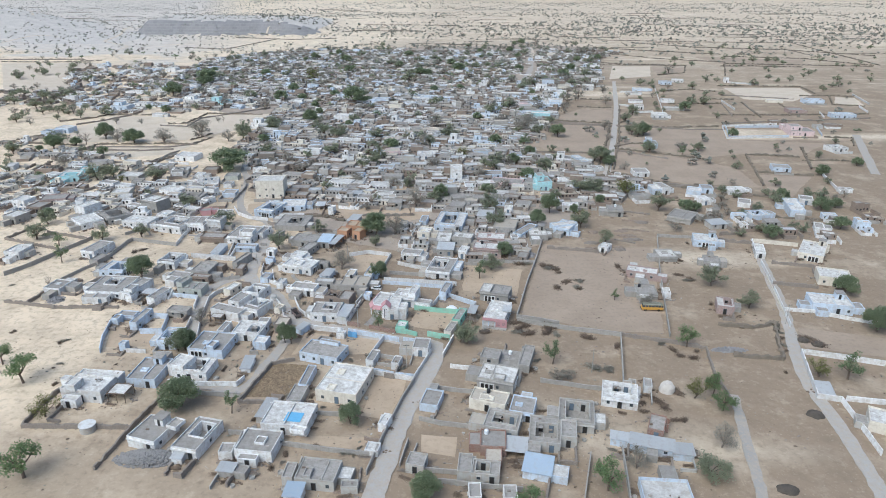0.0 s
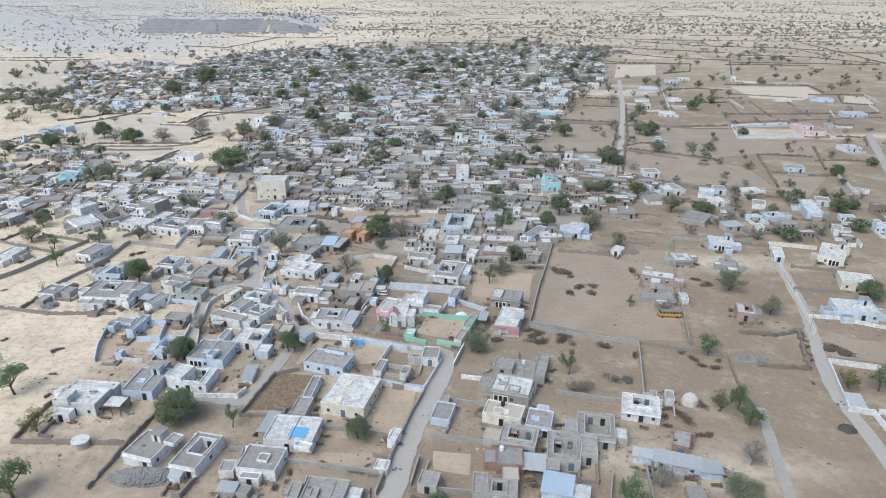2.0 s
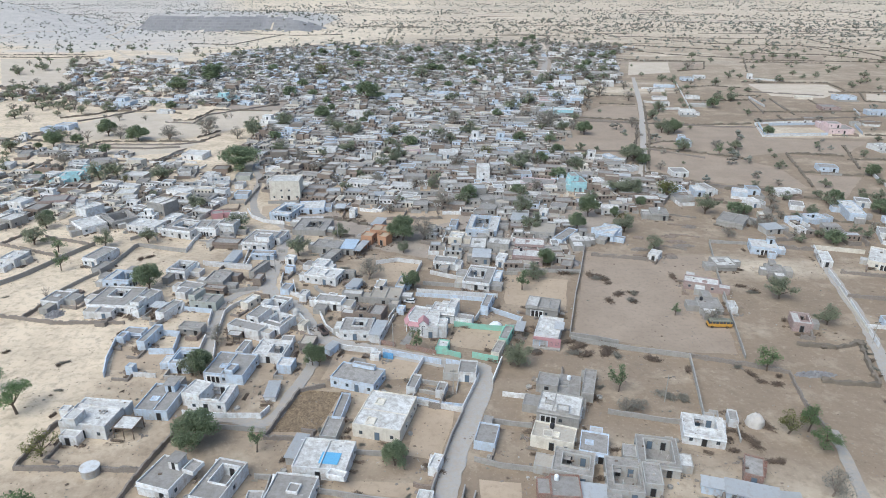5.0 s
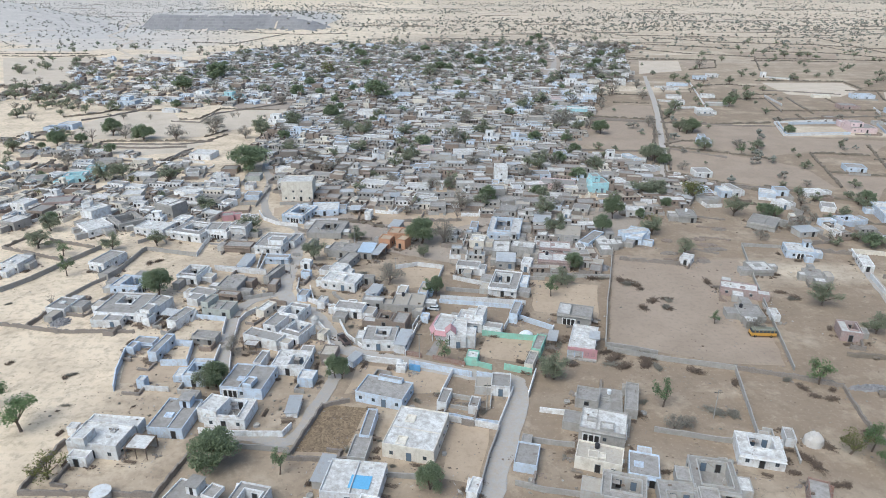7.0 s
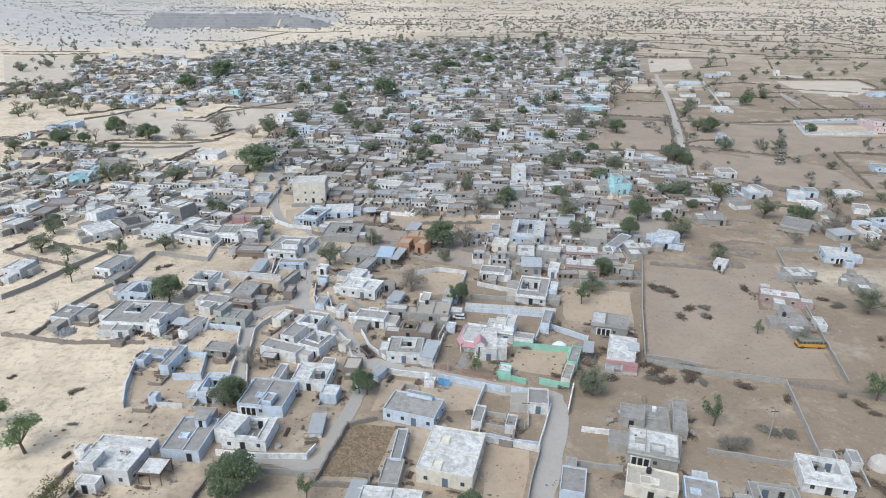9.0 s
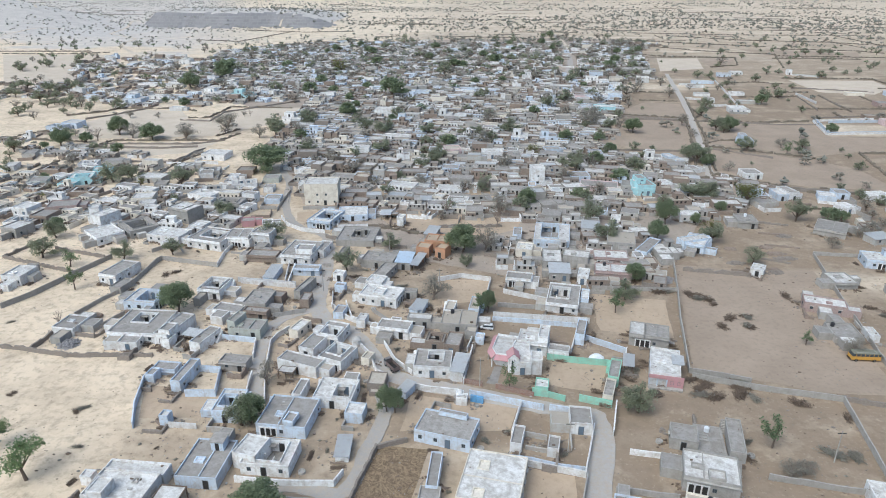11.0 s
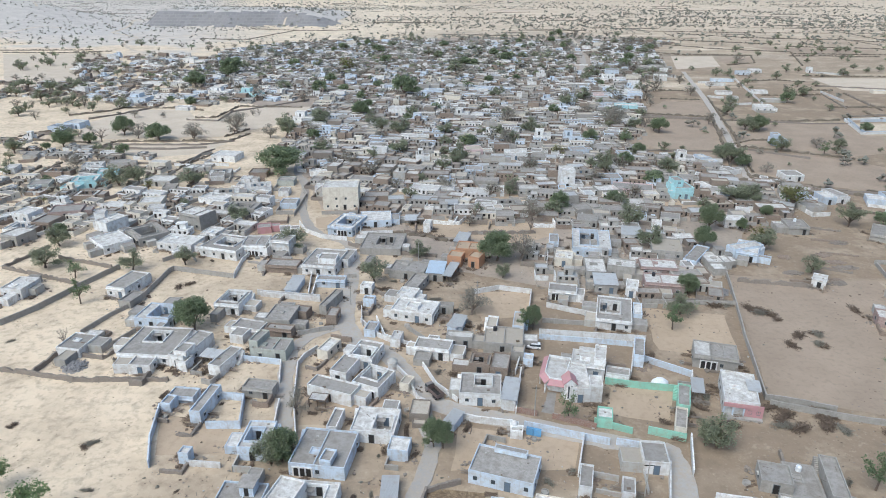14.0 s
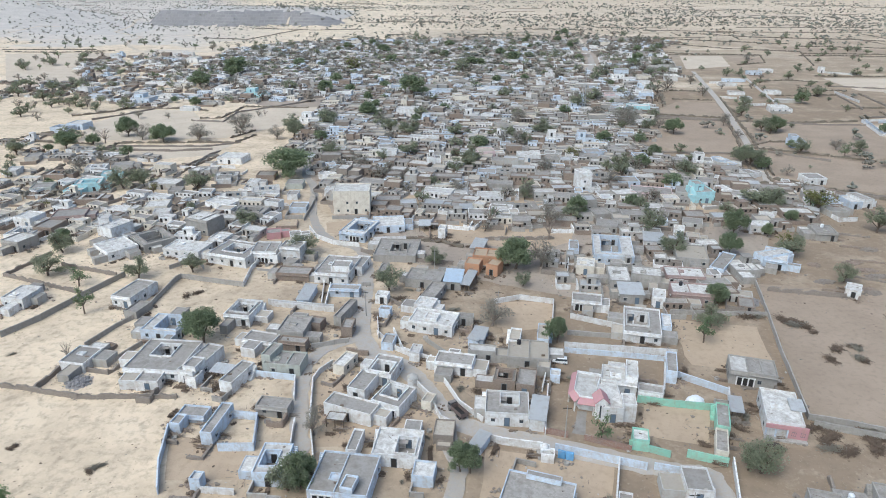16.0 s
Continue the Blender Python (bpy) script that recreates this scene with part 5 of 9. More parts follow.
volume(h, -61.2, 209.2, 2.6, 4.0, -11, 2.7)
h = house("cream", "sand", -57.5, 189.1)
volume(h, -57.5, 189.1, 2.3, 3.6, -21, 2.3)
h = house("white", "concrete", -101.5, 215.2)
volume(h, -101.5, 215.2, 8.4, 4.8, -15, 2.5)
h = house("brown", "concrete", -89.0, 223.8)
volume(h, -89.0, 223.8, 4.2, 3.8, -14, 2.7)
h = house("brown", "concrete", -92.7, 213.0)
volume(h, -92.7, 213.0, 7.3, 2.9, -10, 2.9)

# ---- compound walls ----
boundary_wall("stone", 1.32, (-109.5, 125.1), (-81.8, 124.8))
boundary_wall("stone", 1.32, (-109.5, 125.1), (-109.8, 133.4), (-108.7, 141.3))
boundary_wall("stone", 1.32, (-83.2, 109.5), (-82.1, 117.0), (-81.1, 124.5), (-78.6, 138.2))
boundary_wall("white", 1.58, (-79.3, 145.0), (-69.6, 143.9), (-59.5, 143.9), (-58.1, 147.1))
boundary_wall("concrete", 1.41, (-72.3, 140.2), (-56.9, 138.4))
boundary_wall("white", 1.76, (-46.9, 177.9), (-42.1, 176.1), (-34.2, 174.6))
boundary_wall("blue", 1.76, (-31.5, 174.3), (-19.6, 170.3), (-14.7, 168.7))
boundary_wall("blue", 1.76, (-13.1, 168.8), (-8.8, 167.7))
boundary_wall("white", 1.76, (-19.6, 170.3), (-22.8, 159.5))
boundary_wall("white", 1.58, (-23.2, 150.8), (-9.2, 146.7), (-4.2, 162.1))
boundary_wall("concrete", 1.58, (-18.6, 107.9), (-16.0, 120.2), (-11.9, 137.0))
boundary_wall("concrete", 1.58, (-11.9, 137.0), (-8.8, 146.5))
boundary_wall("concrete", 1.41, (-34.6, 130.8), (-27.7, 130.1))
boundary_wall("concrete", 1.41, (-40.5, 118.3), (-28.9, 116.0), (-18.6, 114.4))
boundary_wall("stone", 1.23, (-56.6, 136.0), (-43.5, 135.6))
boundary_wall("stone", 1.23, (-56.6, 136.0), (-52.2, 155.2), (-45.9, 157.5))
boundary_wall("concrete", 1.41, (-6.8, 128.5), (-1.1, 126.4), (7.6, 125.0))
boundary_wall("concrete", 1.41, (-1.6, 105.3), (8.0, 103.7), (17.5, 102.6))
boundary_wall("concrete", 1.41, (-10.9, 110.8), (-9.3, 119.5))
boundary_wall("concrete", 1.41, (-9.2, 109.4), (2.6, 108.1))
boundary_wall("white", 1.41, (1.7, 153.7), (10.9, 151.9))
boundary_wall("concrete", 1.41, (-3.9, 142.7), (7.7, 140.6))
boundary_wall("concrete", 1.58, (24.8, 182.3), (40.0, 177.0), (57.4, 172.6))
boundary_wall("concrete", 1.58, (57.4, 172.6), (51.1, 144.1))
boundary_wall("concrete", 1.41, (27.7, 146.3), (44.7, 142.1))
boundary_wall("stone", 1.23, (57.6, 173.2), (72.4, 168.6), (82.4, 164.8))
boundary_wall("stone", 1.06, (82.5, 165.1), (79.6, 150.0), (79.3, 135.6))
boundary_wall("concrete", 1.76, (43.7, 116.3), (41.2, 99.2))
boundary_wall("concrete", 1.58, (35.5, 114.4), (31.0, 99.3))
boundary_wall("white", 1.76, (111.2, 162.3), (103.7, 138.6), (109.6, 137.0))
boundary_wall("white", 1.76, (111.2, 162.3), (121.8, 159.1), (133.0, 155.3))
boundary_wall("white", 1.76, (109.6, 137.0), (108.1, 124.2), (107.0, 115.0))
boundary_wall("white", 1.58, (111.3, 137.6), (120.9, 135.8))
boundary_wall("cream", 1.14, (125.9, 218.2), (117.9, 187.4))
boundary_wall("white", 1.76, (129.9, 232.3), (125.0, 211.7))
boundary_wall("white", 1.58, (123.7, 207.2), (116.0, 178.9))
boundary_wall("cream", 1.76, (136.3, 255.6), (154.0, 250.4))
boundary_wall("white", 1.94, (136.1, 255.2), (130.1, 236.6))
boundary_wall("stone", 1.32, (134.6, 232.2), (151.0, 227.8))
boundary_wall("stone", 1.32, (125.5, 212.7), (140.9, 208.8))
boundary_wall("white", 1.32, (119.5, 190.8), (129.0, 189.2), (138.0, 184.3), (148.5, 180.0))
boundary_wall("concrete", 1.41, (96.2, 261.7), (112.6, 259.7))
boundary_wall("stone", 1.58, (122.0, 256.6), (135.4, 253.4))
boundary_wall("concrete", 1.41, (95.8, 260.3), (87.0, 228.2), (79.9, 199.7), (73.5, 172.6))
field_hedge((92.7, 180.4), (102.5, 178.2), (112.5, 181.3))
field_hedge((111.6, 181.3), (104.3, 159.1))
field_hedge((89.7, 160.7), (104.0, 158.5))
boundary_wall("blue", 1.94, (-100.2, 184.5), (-94.3, 183.7), (-92.5, 173.8), (-99.6, 173.7))
boundary_wall("blue", 1.76, (-112.1, 180.1), (-109.8, 169.3), (-107.0, 161.7))
boundary_wall("white", 1.41, (-99.0, 162.1), (-92.9, 161.6))
boundary_wall("stone", 1.23, (-157.4, 195.7), (-148.7, 194.0), (-137.3, 191.2), (-125.2, 191.5), (-115.0, 191.6))
boundary_wall("stone", 1.23, (-148.7, 194.0), (-147.4, 202.7))
boundary_wall("stone", 1.23, (-143.4, 203.0), (-135.0, 201.1), (-133.3, 204.8))
boundary_wall("concrete", 1.32, (-146.7, 213.4), (-143.5, 223.9), (-140.9, 228.4))
boundary_wall("concrete", 1.32, (-135.8, 206.8), (-132.6, 214.7))
boundary_wall("concrete", 1.76, (-171.5, 218.3), (-166.4, 227.7), (-162.0, 241.4), (-156.0, 256.7))
boundary_wall("stone", 1.23, (-194.4, 256.3), (-179.6, 250.5), (-163.4, 244.0))
boundary_wall("stone", 1.23, (-194.4, 256.3), (-189.1, 273.9))
boundary_wall("stone", 1.23, (-180.1, 264.4), (-159.0, 257.0))
boundary_wall("concrete", 1.58, (-139.3, 232.3), (-138.4, 253.1), (-137.5, 255.2))
boundary_wall("concrete", 1.58, (-137.5, 255.2), (-116.1, 249.2))
boundary_wall("white", 1.58, (-116.1, 249.2), (-117.0, 261.9), (-114.8, 271.3))
boundary_wall("blue", 1.58, (-100.9, 200.8), (-89.4, 198.8))
boundary_wall("white", 1.58, (-89.4, 198.8), (-87.9, 190.6))
boundary_wall("white", 1.58, (-86.0, 182.5), (-85.2, 174.8))
boundary_wall("white", 1.58, (-81.6, 205.5), (-84.1, 201.7), (-85.0, 197.8), (-82.8, 182.5), (-79.9, 170.7))
boundary_wall("brown", 1.41, (-78.7, 211.3), (-73.5, 209.8))
boundary_wall("white", 1.32, (-57.5, 208.4), (-54.7, 199.7), (-50.6, 189.4), (-45.8, 183.5))
boundary_wall("white", 1.41, (-61.9, 199.2), (-56.9, 191.1))
boundary_wall("white", 1.41, (-56.9, 190.0), (-54.8, 183.9), (-52.4, 182.0))
boundary_wall("white", 1.41, (-72.0, 220.3), (-66.6, 212.5), (-63.0, 209.8))
boundary_wall("white", 1.58, (-72.7, 227.8), (-71.5, 218.5))
boundary_wall("brick", 1.41, (-33.0, 179.9), (-28.4, 178.4))
boundary_wall("brick", 1.41, (-25.0, 177.6), (-16.3, 174.1))
boundary_wall("green", 1.76, (-10.5, 190.8), (-2.2, 188.9), (6.1, 187.7))
boundary_wall("green", 1.58, (-16.2, 175.8), (-12.7, 174.1), (-9.0, 172.4))
boundary_wall("green", 1.94, (-5.5, 172.5), (1.5, 169.9))
boundary_wall("blue", 1.76, (1.6, 200.6), (11.0, 193.8))
boundary_wall("white", 1.76, (11.2, 194.2), (9.2, 188.6))
boundary_wall("white", 1.76, (1.2, 209.0), (-3.9, 193.2))
boundary_wall("white", 1.76, (-23.1, 214.0), (-9.0, 212.2), (4.5, 210.4))
boundary_wall("blue", 1.41, (-23.4, 211.8), (-9.6, 209.7), (3.2, 207.5))
boundary_wall("white", 1.41, (-31.5, 194.6), (-29.3, 202.9))
boundary_wall("white", 1.41, (-32.9, 179.3), (-30.0, 195.8))
boundary_wall("white", 1.76, (2.8, 170.5), (-0.5, 159.6))
boundary_wall("concrete", 1.58, (43.5, 256.0), (37.0, 231.1), (32.0, 213.6), (24.8, 184.7))
boundary_wall("concrete", 1.58, (24.8, 184.7), (31.8, 182.6), (38.5, 180.2))
boundary_wall("concrete", 1.41, (9.9, 232.5), (23.0, 231.9), (36.9, 231.4))
boundary_wall("stone", 1.41, (44.6, 247.8), (55.3, 245.5), (65.5, 243.4))
boundary_wall("white", 1.58, (-39.6, 238.4), (-31.9, 241.4), (-22.3, 238.6), (-25.5, 220.4))
boundary_wall("white", 1.58, (-14.4, 260.6), (-10.3, 282.5))
boundary_wall("white", 1.58, (-18.8, 229.9), (-5.9, 223.6))
boundary_wall("concrete", 1.41, (-21.2, 220.7), (-7.4, 218.8))
boundary_wall("white", 1.58, (-105.1, 298.5), (-100.9, 289.8), (-93.8, 283.8), (-84.5, 281.7))
boundary_wall("white", 1.76, (-105.3, 237.5), (-85.9, 234.1))
boundary_wall("white", 1.41, (-88.5, 234.8), (-89.3, 249.8))
boundary_wall("concrete", 1.41, (-79.7, 249.8), (-77.1, 249.9))
boundary_wall("stone", 1.41, (39.0, 278.1), (37.3, 260.2))
boundary_wall("concrete", 1.41, (-73.0, 302.3), (-60.0, 299.4))
boundary_wall("stone", 1.41, (-83.0, 320.0), (-71.7, 314.6), (-60.2, 308.1))
boundary_wall("stone", 1.32, (-83.0, 277.2), (-70.7, 269.9), (-51.7, 266.8))
boundary_wall("concrete", 1.41, (-30.2, 298.5), (-17.2, 301.0))
boundary_wall("concrete", 1.41, (-18.3, 337.8), (-6.7, 334.0), (-11.3, 319.4))
boundary_wall("white", 1.5, (218.9, 499.0), (265.4, 506.2))
boundary_wall("white", 1.5, (206.3, 457.4), (248.6, 461.7))
boundary_wall("white", 1.5, (218.9, 499.0), (206.3, 457.4))
boundary_wall("stone", 1.32, (-201.3, 307.6), (-196.4, 324.8), (-186.6, 340.2))
boundary_wall("concrete", 1.41, (-168.6, 298.3), (-158.6, 317.8), (-152.0, 332.5))
boundary_wall("concrete", 1.41, (-143.8, 262.0), (-137.9, 269.1), (-132.7, 262.1))
boundary_wall("stone", 1.41, (-252.9, 347.5), (-247.0, 363.6), (-242.8, 380.4))
boundary_wall("stone", 1.41, (-221.6, 297.8), (-218.4, 310.4))
boundary_wall("concrete", 1.41, (-179.5, 386.4), (-179.5, 403.1), (-174.7, 406.7))
boundary_wall("stone", 1.32, (84.5, 508.2), (132.2, 499.6))
boundary_wall("stone", 1.32, (18.1, 378.6), (54.0, 361.8))
boundary_wall("stone", 1.32, (-39.3, 288.2), (-14.6, 289.6))
boundary_wall("concrete", 1.41, (-88.2, 213.2), (-79.2, 216.3))
boundary_wall("white", 1.58, (-104.1, 236.5), (-85.7, 233.0))
boundary_wall("white", 1.41, (-91.5, 251.2), (-89.8, 236.9))
boundary_wall("stone", 1.23, (-69.9, 239.5), (-64.4, 234.7))
boundary_wall("white", 1.41, (-67.8, 221.9), (-64.7, 211.8), (-58.4, 207.8))
boundary_wall("concrete", 1.32, (-59.1, 217.0), (-53.9, 210.5))
boundary_wall("stone", 1.14, (86.7, 515.5), (128.6, 503.1))
boundary_wall("stone", 1.14, (136.4, 499.0), (191.1, 487.5), (216.9, 487.9))
boundary_wall("stone", 1.14, (54.1, 416.3), (106.9, 412.4))
boundary_wall("stone", 1.14, (117.3, 420.1), (144.5, 398.5))
boundary_wall("stone", 1.23, (127.4, 342.0), (161.5, 330.9))
boundary_wall("stone", 1.14, (276.6, 646.8), (337.6, 625.3))
boundary_wall("stone", 1.14, (259.9, 605.5), (244.3, 541.0))
boundary_wall("stone", 1.14, (230.8, 511.1), (356.0, 533.3))
boundary_wall("stone", 1.14, (278.4, 600.0), (268.8, 553.8))
boundary_wall("stone", 1.14, (-249.5, 402.3), (-237.7, 426.1), (-187.2, 426.3), (-171.3, 435.9))
boundary_wall("stone", 1.14, (-249.5, 402.3), (-226.9, 388.8), (-183.8, 384.7), (-176.7, 417.3))
boundary_wall("stone", 1.14, (-299.5, 425.8), (-290.1, 439.5), (-291.9, 470.0))
boundary_wall("stone", 1.14, (-286.9, 497.9), (-273.5, 515.3), (-261.1, 536.1))
boundary_wall("stone", 1.23, (-220.5, 496.1), (-198.9, 492.6), (-198.8, 523.4))
boundary_wall("stone", 1.14, (-199.0, 523.9), (-153.5, 571.6))
boundary_wall("stone", 1.14, (-413.5, 609.3), (-374.0, 639.5), (-374.5, 690.5))
boundary_wall("stone", 1.14, (-93.4, 312.7), (-70.1, 301.7))
boundary_wall("stone", 1.32, (-8.9, 334.4), (0.2, 330.5))
boundary_wall("stone", 1.23, (35.5, 375.0), (57.0, 373.0))
boundary_wall("stone", 1.32, (48.7, 346.9), (19.0, 350.2))
boundary_wall("concrete", 1.32, (70.3, 347.0), (64.7, 329.2), (70.7, 326.3))
boundary_wall("stone", 1.23, (109.1, 356.2), (125.6, 339.2), (140.0, 335.2))
boundary_wall("stone", 1.32, (-49.9, 401.4), (-38.5, 390.1))
boundary_wall("brown", 1.32, (-48.1, 314.4), (-25.6, 311.7))
boundary_wall("brown", 1.32, (-17.3, 346.6), (-2.8, 341.7), (-5.8, 330.5))
boundary_wall("brown", 1.32, (-74.8, 374.2), (-58.2, 364.5))
boundary_wall("white", 1.41, (-198.3, 321.6), (-178.7, 313.5), (-173.1, 330.0))
boundary_wall("concrete", 1.32, (-218.8, 326.8), (-208.1, 336.0))
boundary_wall("white", 1.41, (-203.8, 275.8), (-197.6, 289.3), (-191.3, 301.1))
boundary_wall("concrete", 1.32, (-167.4, 269.0), (-160.5, 284.3), (-155.7, 292.8))
boundary_wall("stone", 1.23, (-246.7, 418.8), (-203.6, 415.6), (-182.0, 419.6))
boundary_wall("brown", 0.7, (61.2, 247.9), (69.9, 246.0))
boundary_wall("brown", 0.7, (85.9, 283.0), (97.4, 280.5))
boundary_wall("brown", 0.7, (83.0, 271.1), (94.2, 267.7))
boundary_wall("stone", 0.7, (76.0, 257.9), (84.0, 253.7))
boundary_wall("stone", 0.7, (90.1, 295.9), (101.4, 291.8))
boundary_wall("stone", 1.14, (10.8, 235.4), (36.5, 232.0))
field_hedge((384, 906), (468, 896), (570, 881))
field_hedge((632, 1277), (586, 894))
field_hedge((229, 902), (317, 886))
field_hedge((187, 960), (229, 902))
field_hedge((286, 1263), (476, 1225), (702, 1212))
field_hedge((-615, 928), (-499, 932))
field_hedge((-418, 1100), (-346, 1076), (-308, 1262))
boundary_wall("blue", 1.8, (221.4, 498.6), (208.7, 458.6), (254.0, 462.8))
boundary_wall("blue", 1.8, (227.5, 494.7), (264.0, 497.2))
boundary_wall("blue", 1.8, (292.9, 499.7), (279.5, 464.9))
boundary_wall("white", 1.7, (225.7, 700.7), (190.5, 557.1))
boundary_wall("white", 1.7, (163.3, 554.1), (181.8, 556.9))
boundary_wall("white", 1.7, (179.7, 663.2), (193.8, 663.5))
boundary_wall("white", 1.7, (409.2, 650.7), (394.1, 598.0))
boundary_wall("white", 1.7, (377.9, 586.5), (368.8, 557.5))
boundary_wall("white", 1.7, (326.3, 556.8), (317.5, 532.7))
boundary_wall("white", 1.7, (317.6, 730.7), (337.0, 718.8))
boundary_wall("white", 1.7, (263.3, 613.2), (257.6, 568.4))
boundary_wall("white", 1.7, (225.1, 363.4), (215.4, 326.5))
boundary_wall("white", 1.7, (160.4, 588.3), (171.0, 582.9))
boundary_wall("white", 1.6, (-227.4, 318.5), (-222.8, 330.7), (-208.1, 325.6))
boundary_wall("white", 1.6, (-4.6, 298.7), (3.7, 297.6))
boundary_wall("white", 1.6, (-76.4, 380.5), (-60.6, 372.6))
boundary_wall("concrete", 1.5, (-112.7, 343.8), (-109.2, 334.3), (-109.3, 319.7), (-109.2, 307.6))
boundary_wall("concrete", 1.5, (-16.4, 344.2), (-5.4, 342.7), (-9.4, 327.2))
boundary_wall("concrete", 1.5, (-34.9, 328.6), (-28.7, 347.5))
field_hedge((84, 520), (110, 516), (136, 508))
field_hedge((136, 499), (172, 494), (216, 499))
field_hedge((118, 432), (131, 441), (142, 441))
field_hedge((117, 426), (132, 419), (150, 409), (168, 399))
field_hedge((121, 582), (150, 577))
field_hedge((132, 623), (159, 617))
field_hedge((261, 1020), (310, 962), (391, 924))
field_hedge((202, 888), (322, 885), (296, 813), (257, 792))
field_hedge((226, 675), (257, 683), (279, 672))
field_hedge((208, 598), (258, 601))
field_hedge((99, 368), (113, 354), (126, 343), (139, 332))
field_hedge((86, 362), (95, 359))
field_hedge((117, 315), (133, 310), (145, 305))
field_hedge((142, 512), (148, 519), (150, 546))
field_hedge((366, 880), (406, 882), (471, 872))
field_hedge((297, 710), (384, 704), (375, 657))
field_hedge((354, 646), (407, 644))
field_hedge((382, 644), (360, 597), (385, 589))
field_hedge((251, 625), (279, 623))
field_hedge((280, 608), (266, 534))
field_hedge((236, 546), (292, 546), (366, 552))
field_hedge((313, 605), (303, 549))
field_hedge((251, 532), (245, 499))
field_hedge((255, 507), (266, 503))
field_hedge((280, 463), (299, 460), (286, 435))
field_hedge((200, 411), (218, 408), (233, 404))
field_hedge((200, 411), (190, 375), (180, 340))
field_hedge((189, 369), (204, 364), (219, 361))
field_hedge((247, 431), (225, 375))
field_hedge((231, 396), (251, 396), (267, 394))
field_hedge((142, 342), (150, 337), (160, 326), (183, 314))
field_hedge((185, 323), (173, 291))
field_hedge((152, 290), (174, 286), (196, 280))
field_hedge((392, 931), (337, 789))
field_hedge((-596, 903), (-526, 899), (-469, 920))
field_hedge((-410, 604), (-397, 635), (-367, 659), (-378, 696))
field_hedge((-374, 704), (-379, 772), (-370, 873))
field_hedge((-307, 510), (-287, 525), (-282, 539), (-235, 538), (-221, 529))
field_hedge((-218, 504), (-204, 505), (-200, 546), (-153, 542))
field_hedge((-307, 438), (-297, 457), (-285, 464))
field_hedge((-304, 440), (-253, 431))
field_hedge((-245, 416), (-239, 434), (-191, 436), (-174, 435), (-168, 455))
field_hedge((-171, 468), (-180, 448))
field_hedge((-275, 544), (-284, 597), (-286, 654))
field_hedge((-322, 671), (-292, 698))
field_hedge((-334, 729), (-289, 738))
field_hedge((250, 1123), (327, 1072), (424, 1025))
field_hedge((338, 1207), (428, 1129), (552, 1096), (650, 1009))
field_hedge((420, 995), (522, 969), (577, 892))
field_hedge((-394, 1296), (-278, 1252), (-200, 1279))
field_hedge((-294, 1326), (-180, 1477), (-35, 1452))
field_hedge((-244, 335), (-246, 360), (-246, 388))
field_hedge((-252, 349), (-252, 362), (-252, 380))
field_hedge((-192, 286), (-186, 307), (-180, 331))
field_hedge((-175, 286), (-169, 307), (-164, 318), (-161, 328))
field_hedge((-208, 338), (-204, 355))
field_hedge((-183, 368), (-179, 390), (-174, 406))
field_hedge((-242, 423), (-247, 403))
field_hedge((-289, 419), (-261, 407), (-240, 401))
field_hedge((-183, 314), (-175, 317))
field_hedge((103, 381), (98, 364), (104, 349), (117, 341))
field_hedge((94, 375), (117, 450), (133, 508))
field_hedge((103, 372), (126, 450), (161, 590))
boundary_wall("blue", 1.5, (-25.2, 151.9), (-19.7, 150.9), (-13.5, 148.8), (-9.1, 148.1))
boundary_wall("grey", 1.3, (-20.4, 159.6), (-15.4, 158.2))
boundary_wall("grey", 1.0, (-20.2, 155.2), (-15.8, 154.0))

# ---- trees and bushes ----
plant("neem", -71.9, 134.5, 6.2, 8.8)
plant("dry", 72.6, 193.6, 3.6, 5.6)
plant("neem", -24.8, 127.2, 3.5, 6.5)
plant("thin", -57.2, 131.4, 2.5, 7.6)
plant("acacia", -98.5, 106.9, 6.2, 9.7)
plant("acacia", -121.2, 145.4, 5.7, 8.6)
plant("acacia", -133.2, 155.2, 4.1, 7.6)
plant("yellow", -106.2, 129.7, 4.6, 6.5)
plant("neem", -4.6, 100.9, 4.1, 6.5)
plant("acacia", 18.6, 96.7, 4.0, 6.6)
plant("acacia", 37.2, 103.1, 4.9, 8.6)
plant("thin", 32.7, 156.0, 3.5, 7.6)
plant("dry", 32.5, 147.3, 3.1, 3.8)
plant("dry", 35.9, 147.9, 2.7, 3.5)
plant("acacia", 76.8, 166.1, 4.0, 7.2)
plant("acacia", 75.2, 133.0, 4.0, 6.2)
plant("acacia", 74.9, 139.6, 3.3, 8.0)
plant("yellow", 69.6, 138.8, 4.3, 5.6)
plant("dry", 69.1, 118.1, 3.7, 7.6)
plant("dry", 45.8, 110.7, 3.7, 5.9)
plant("olive", 62.4, 107.4, 5.2, 6.5)
plant("olive", 101.4, 210.8, 5.8, 8.1)
plant("olive", 108.1, 192.8, 4.3, 7.0)
plant("thin", 61.7, 198.7, 2.3, 4.3)
plant("olive", 5.1, 168.9, 3.1, 6.5)
plant("neem", -50.9, 167.9, 2.7, 7.6)
plant("neem", -81.2, 163.8, 4.1, 7.4)
plant("olive", -83.1, 162.9, 4.1, 7.0)
plant("thin", -27.5, 214.9, 2.5, 7.6)
plant("yellow", 110.1, 149.4, 4.5, 5.9)
plant("thin", 117.8, 148.2, 5.2, 8.6)
plant("neem", 143.7, 176.5, 5.7, 8.6)
plant("neem", 148.5, 203.9, 5.2, 7.6)
plant("neem", -117.1, 215.9, 5.8, 9.7)
plant("thin", -21.6, 176.5, 2.7, 7.6)
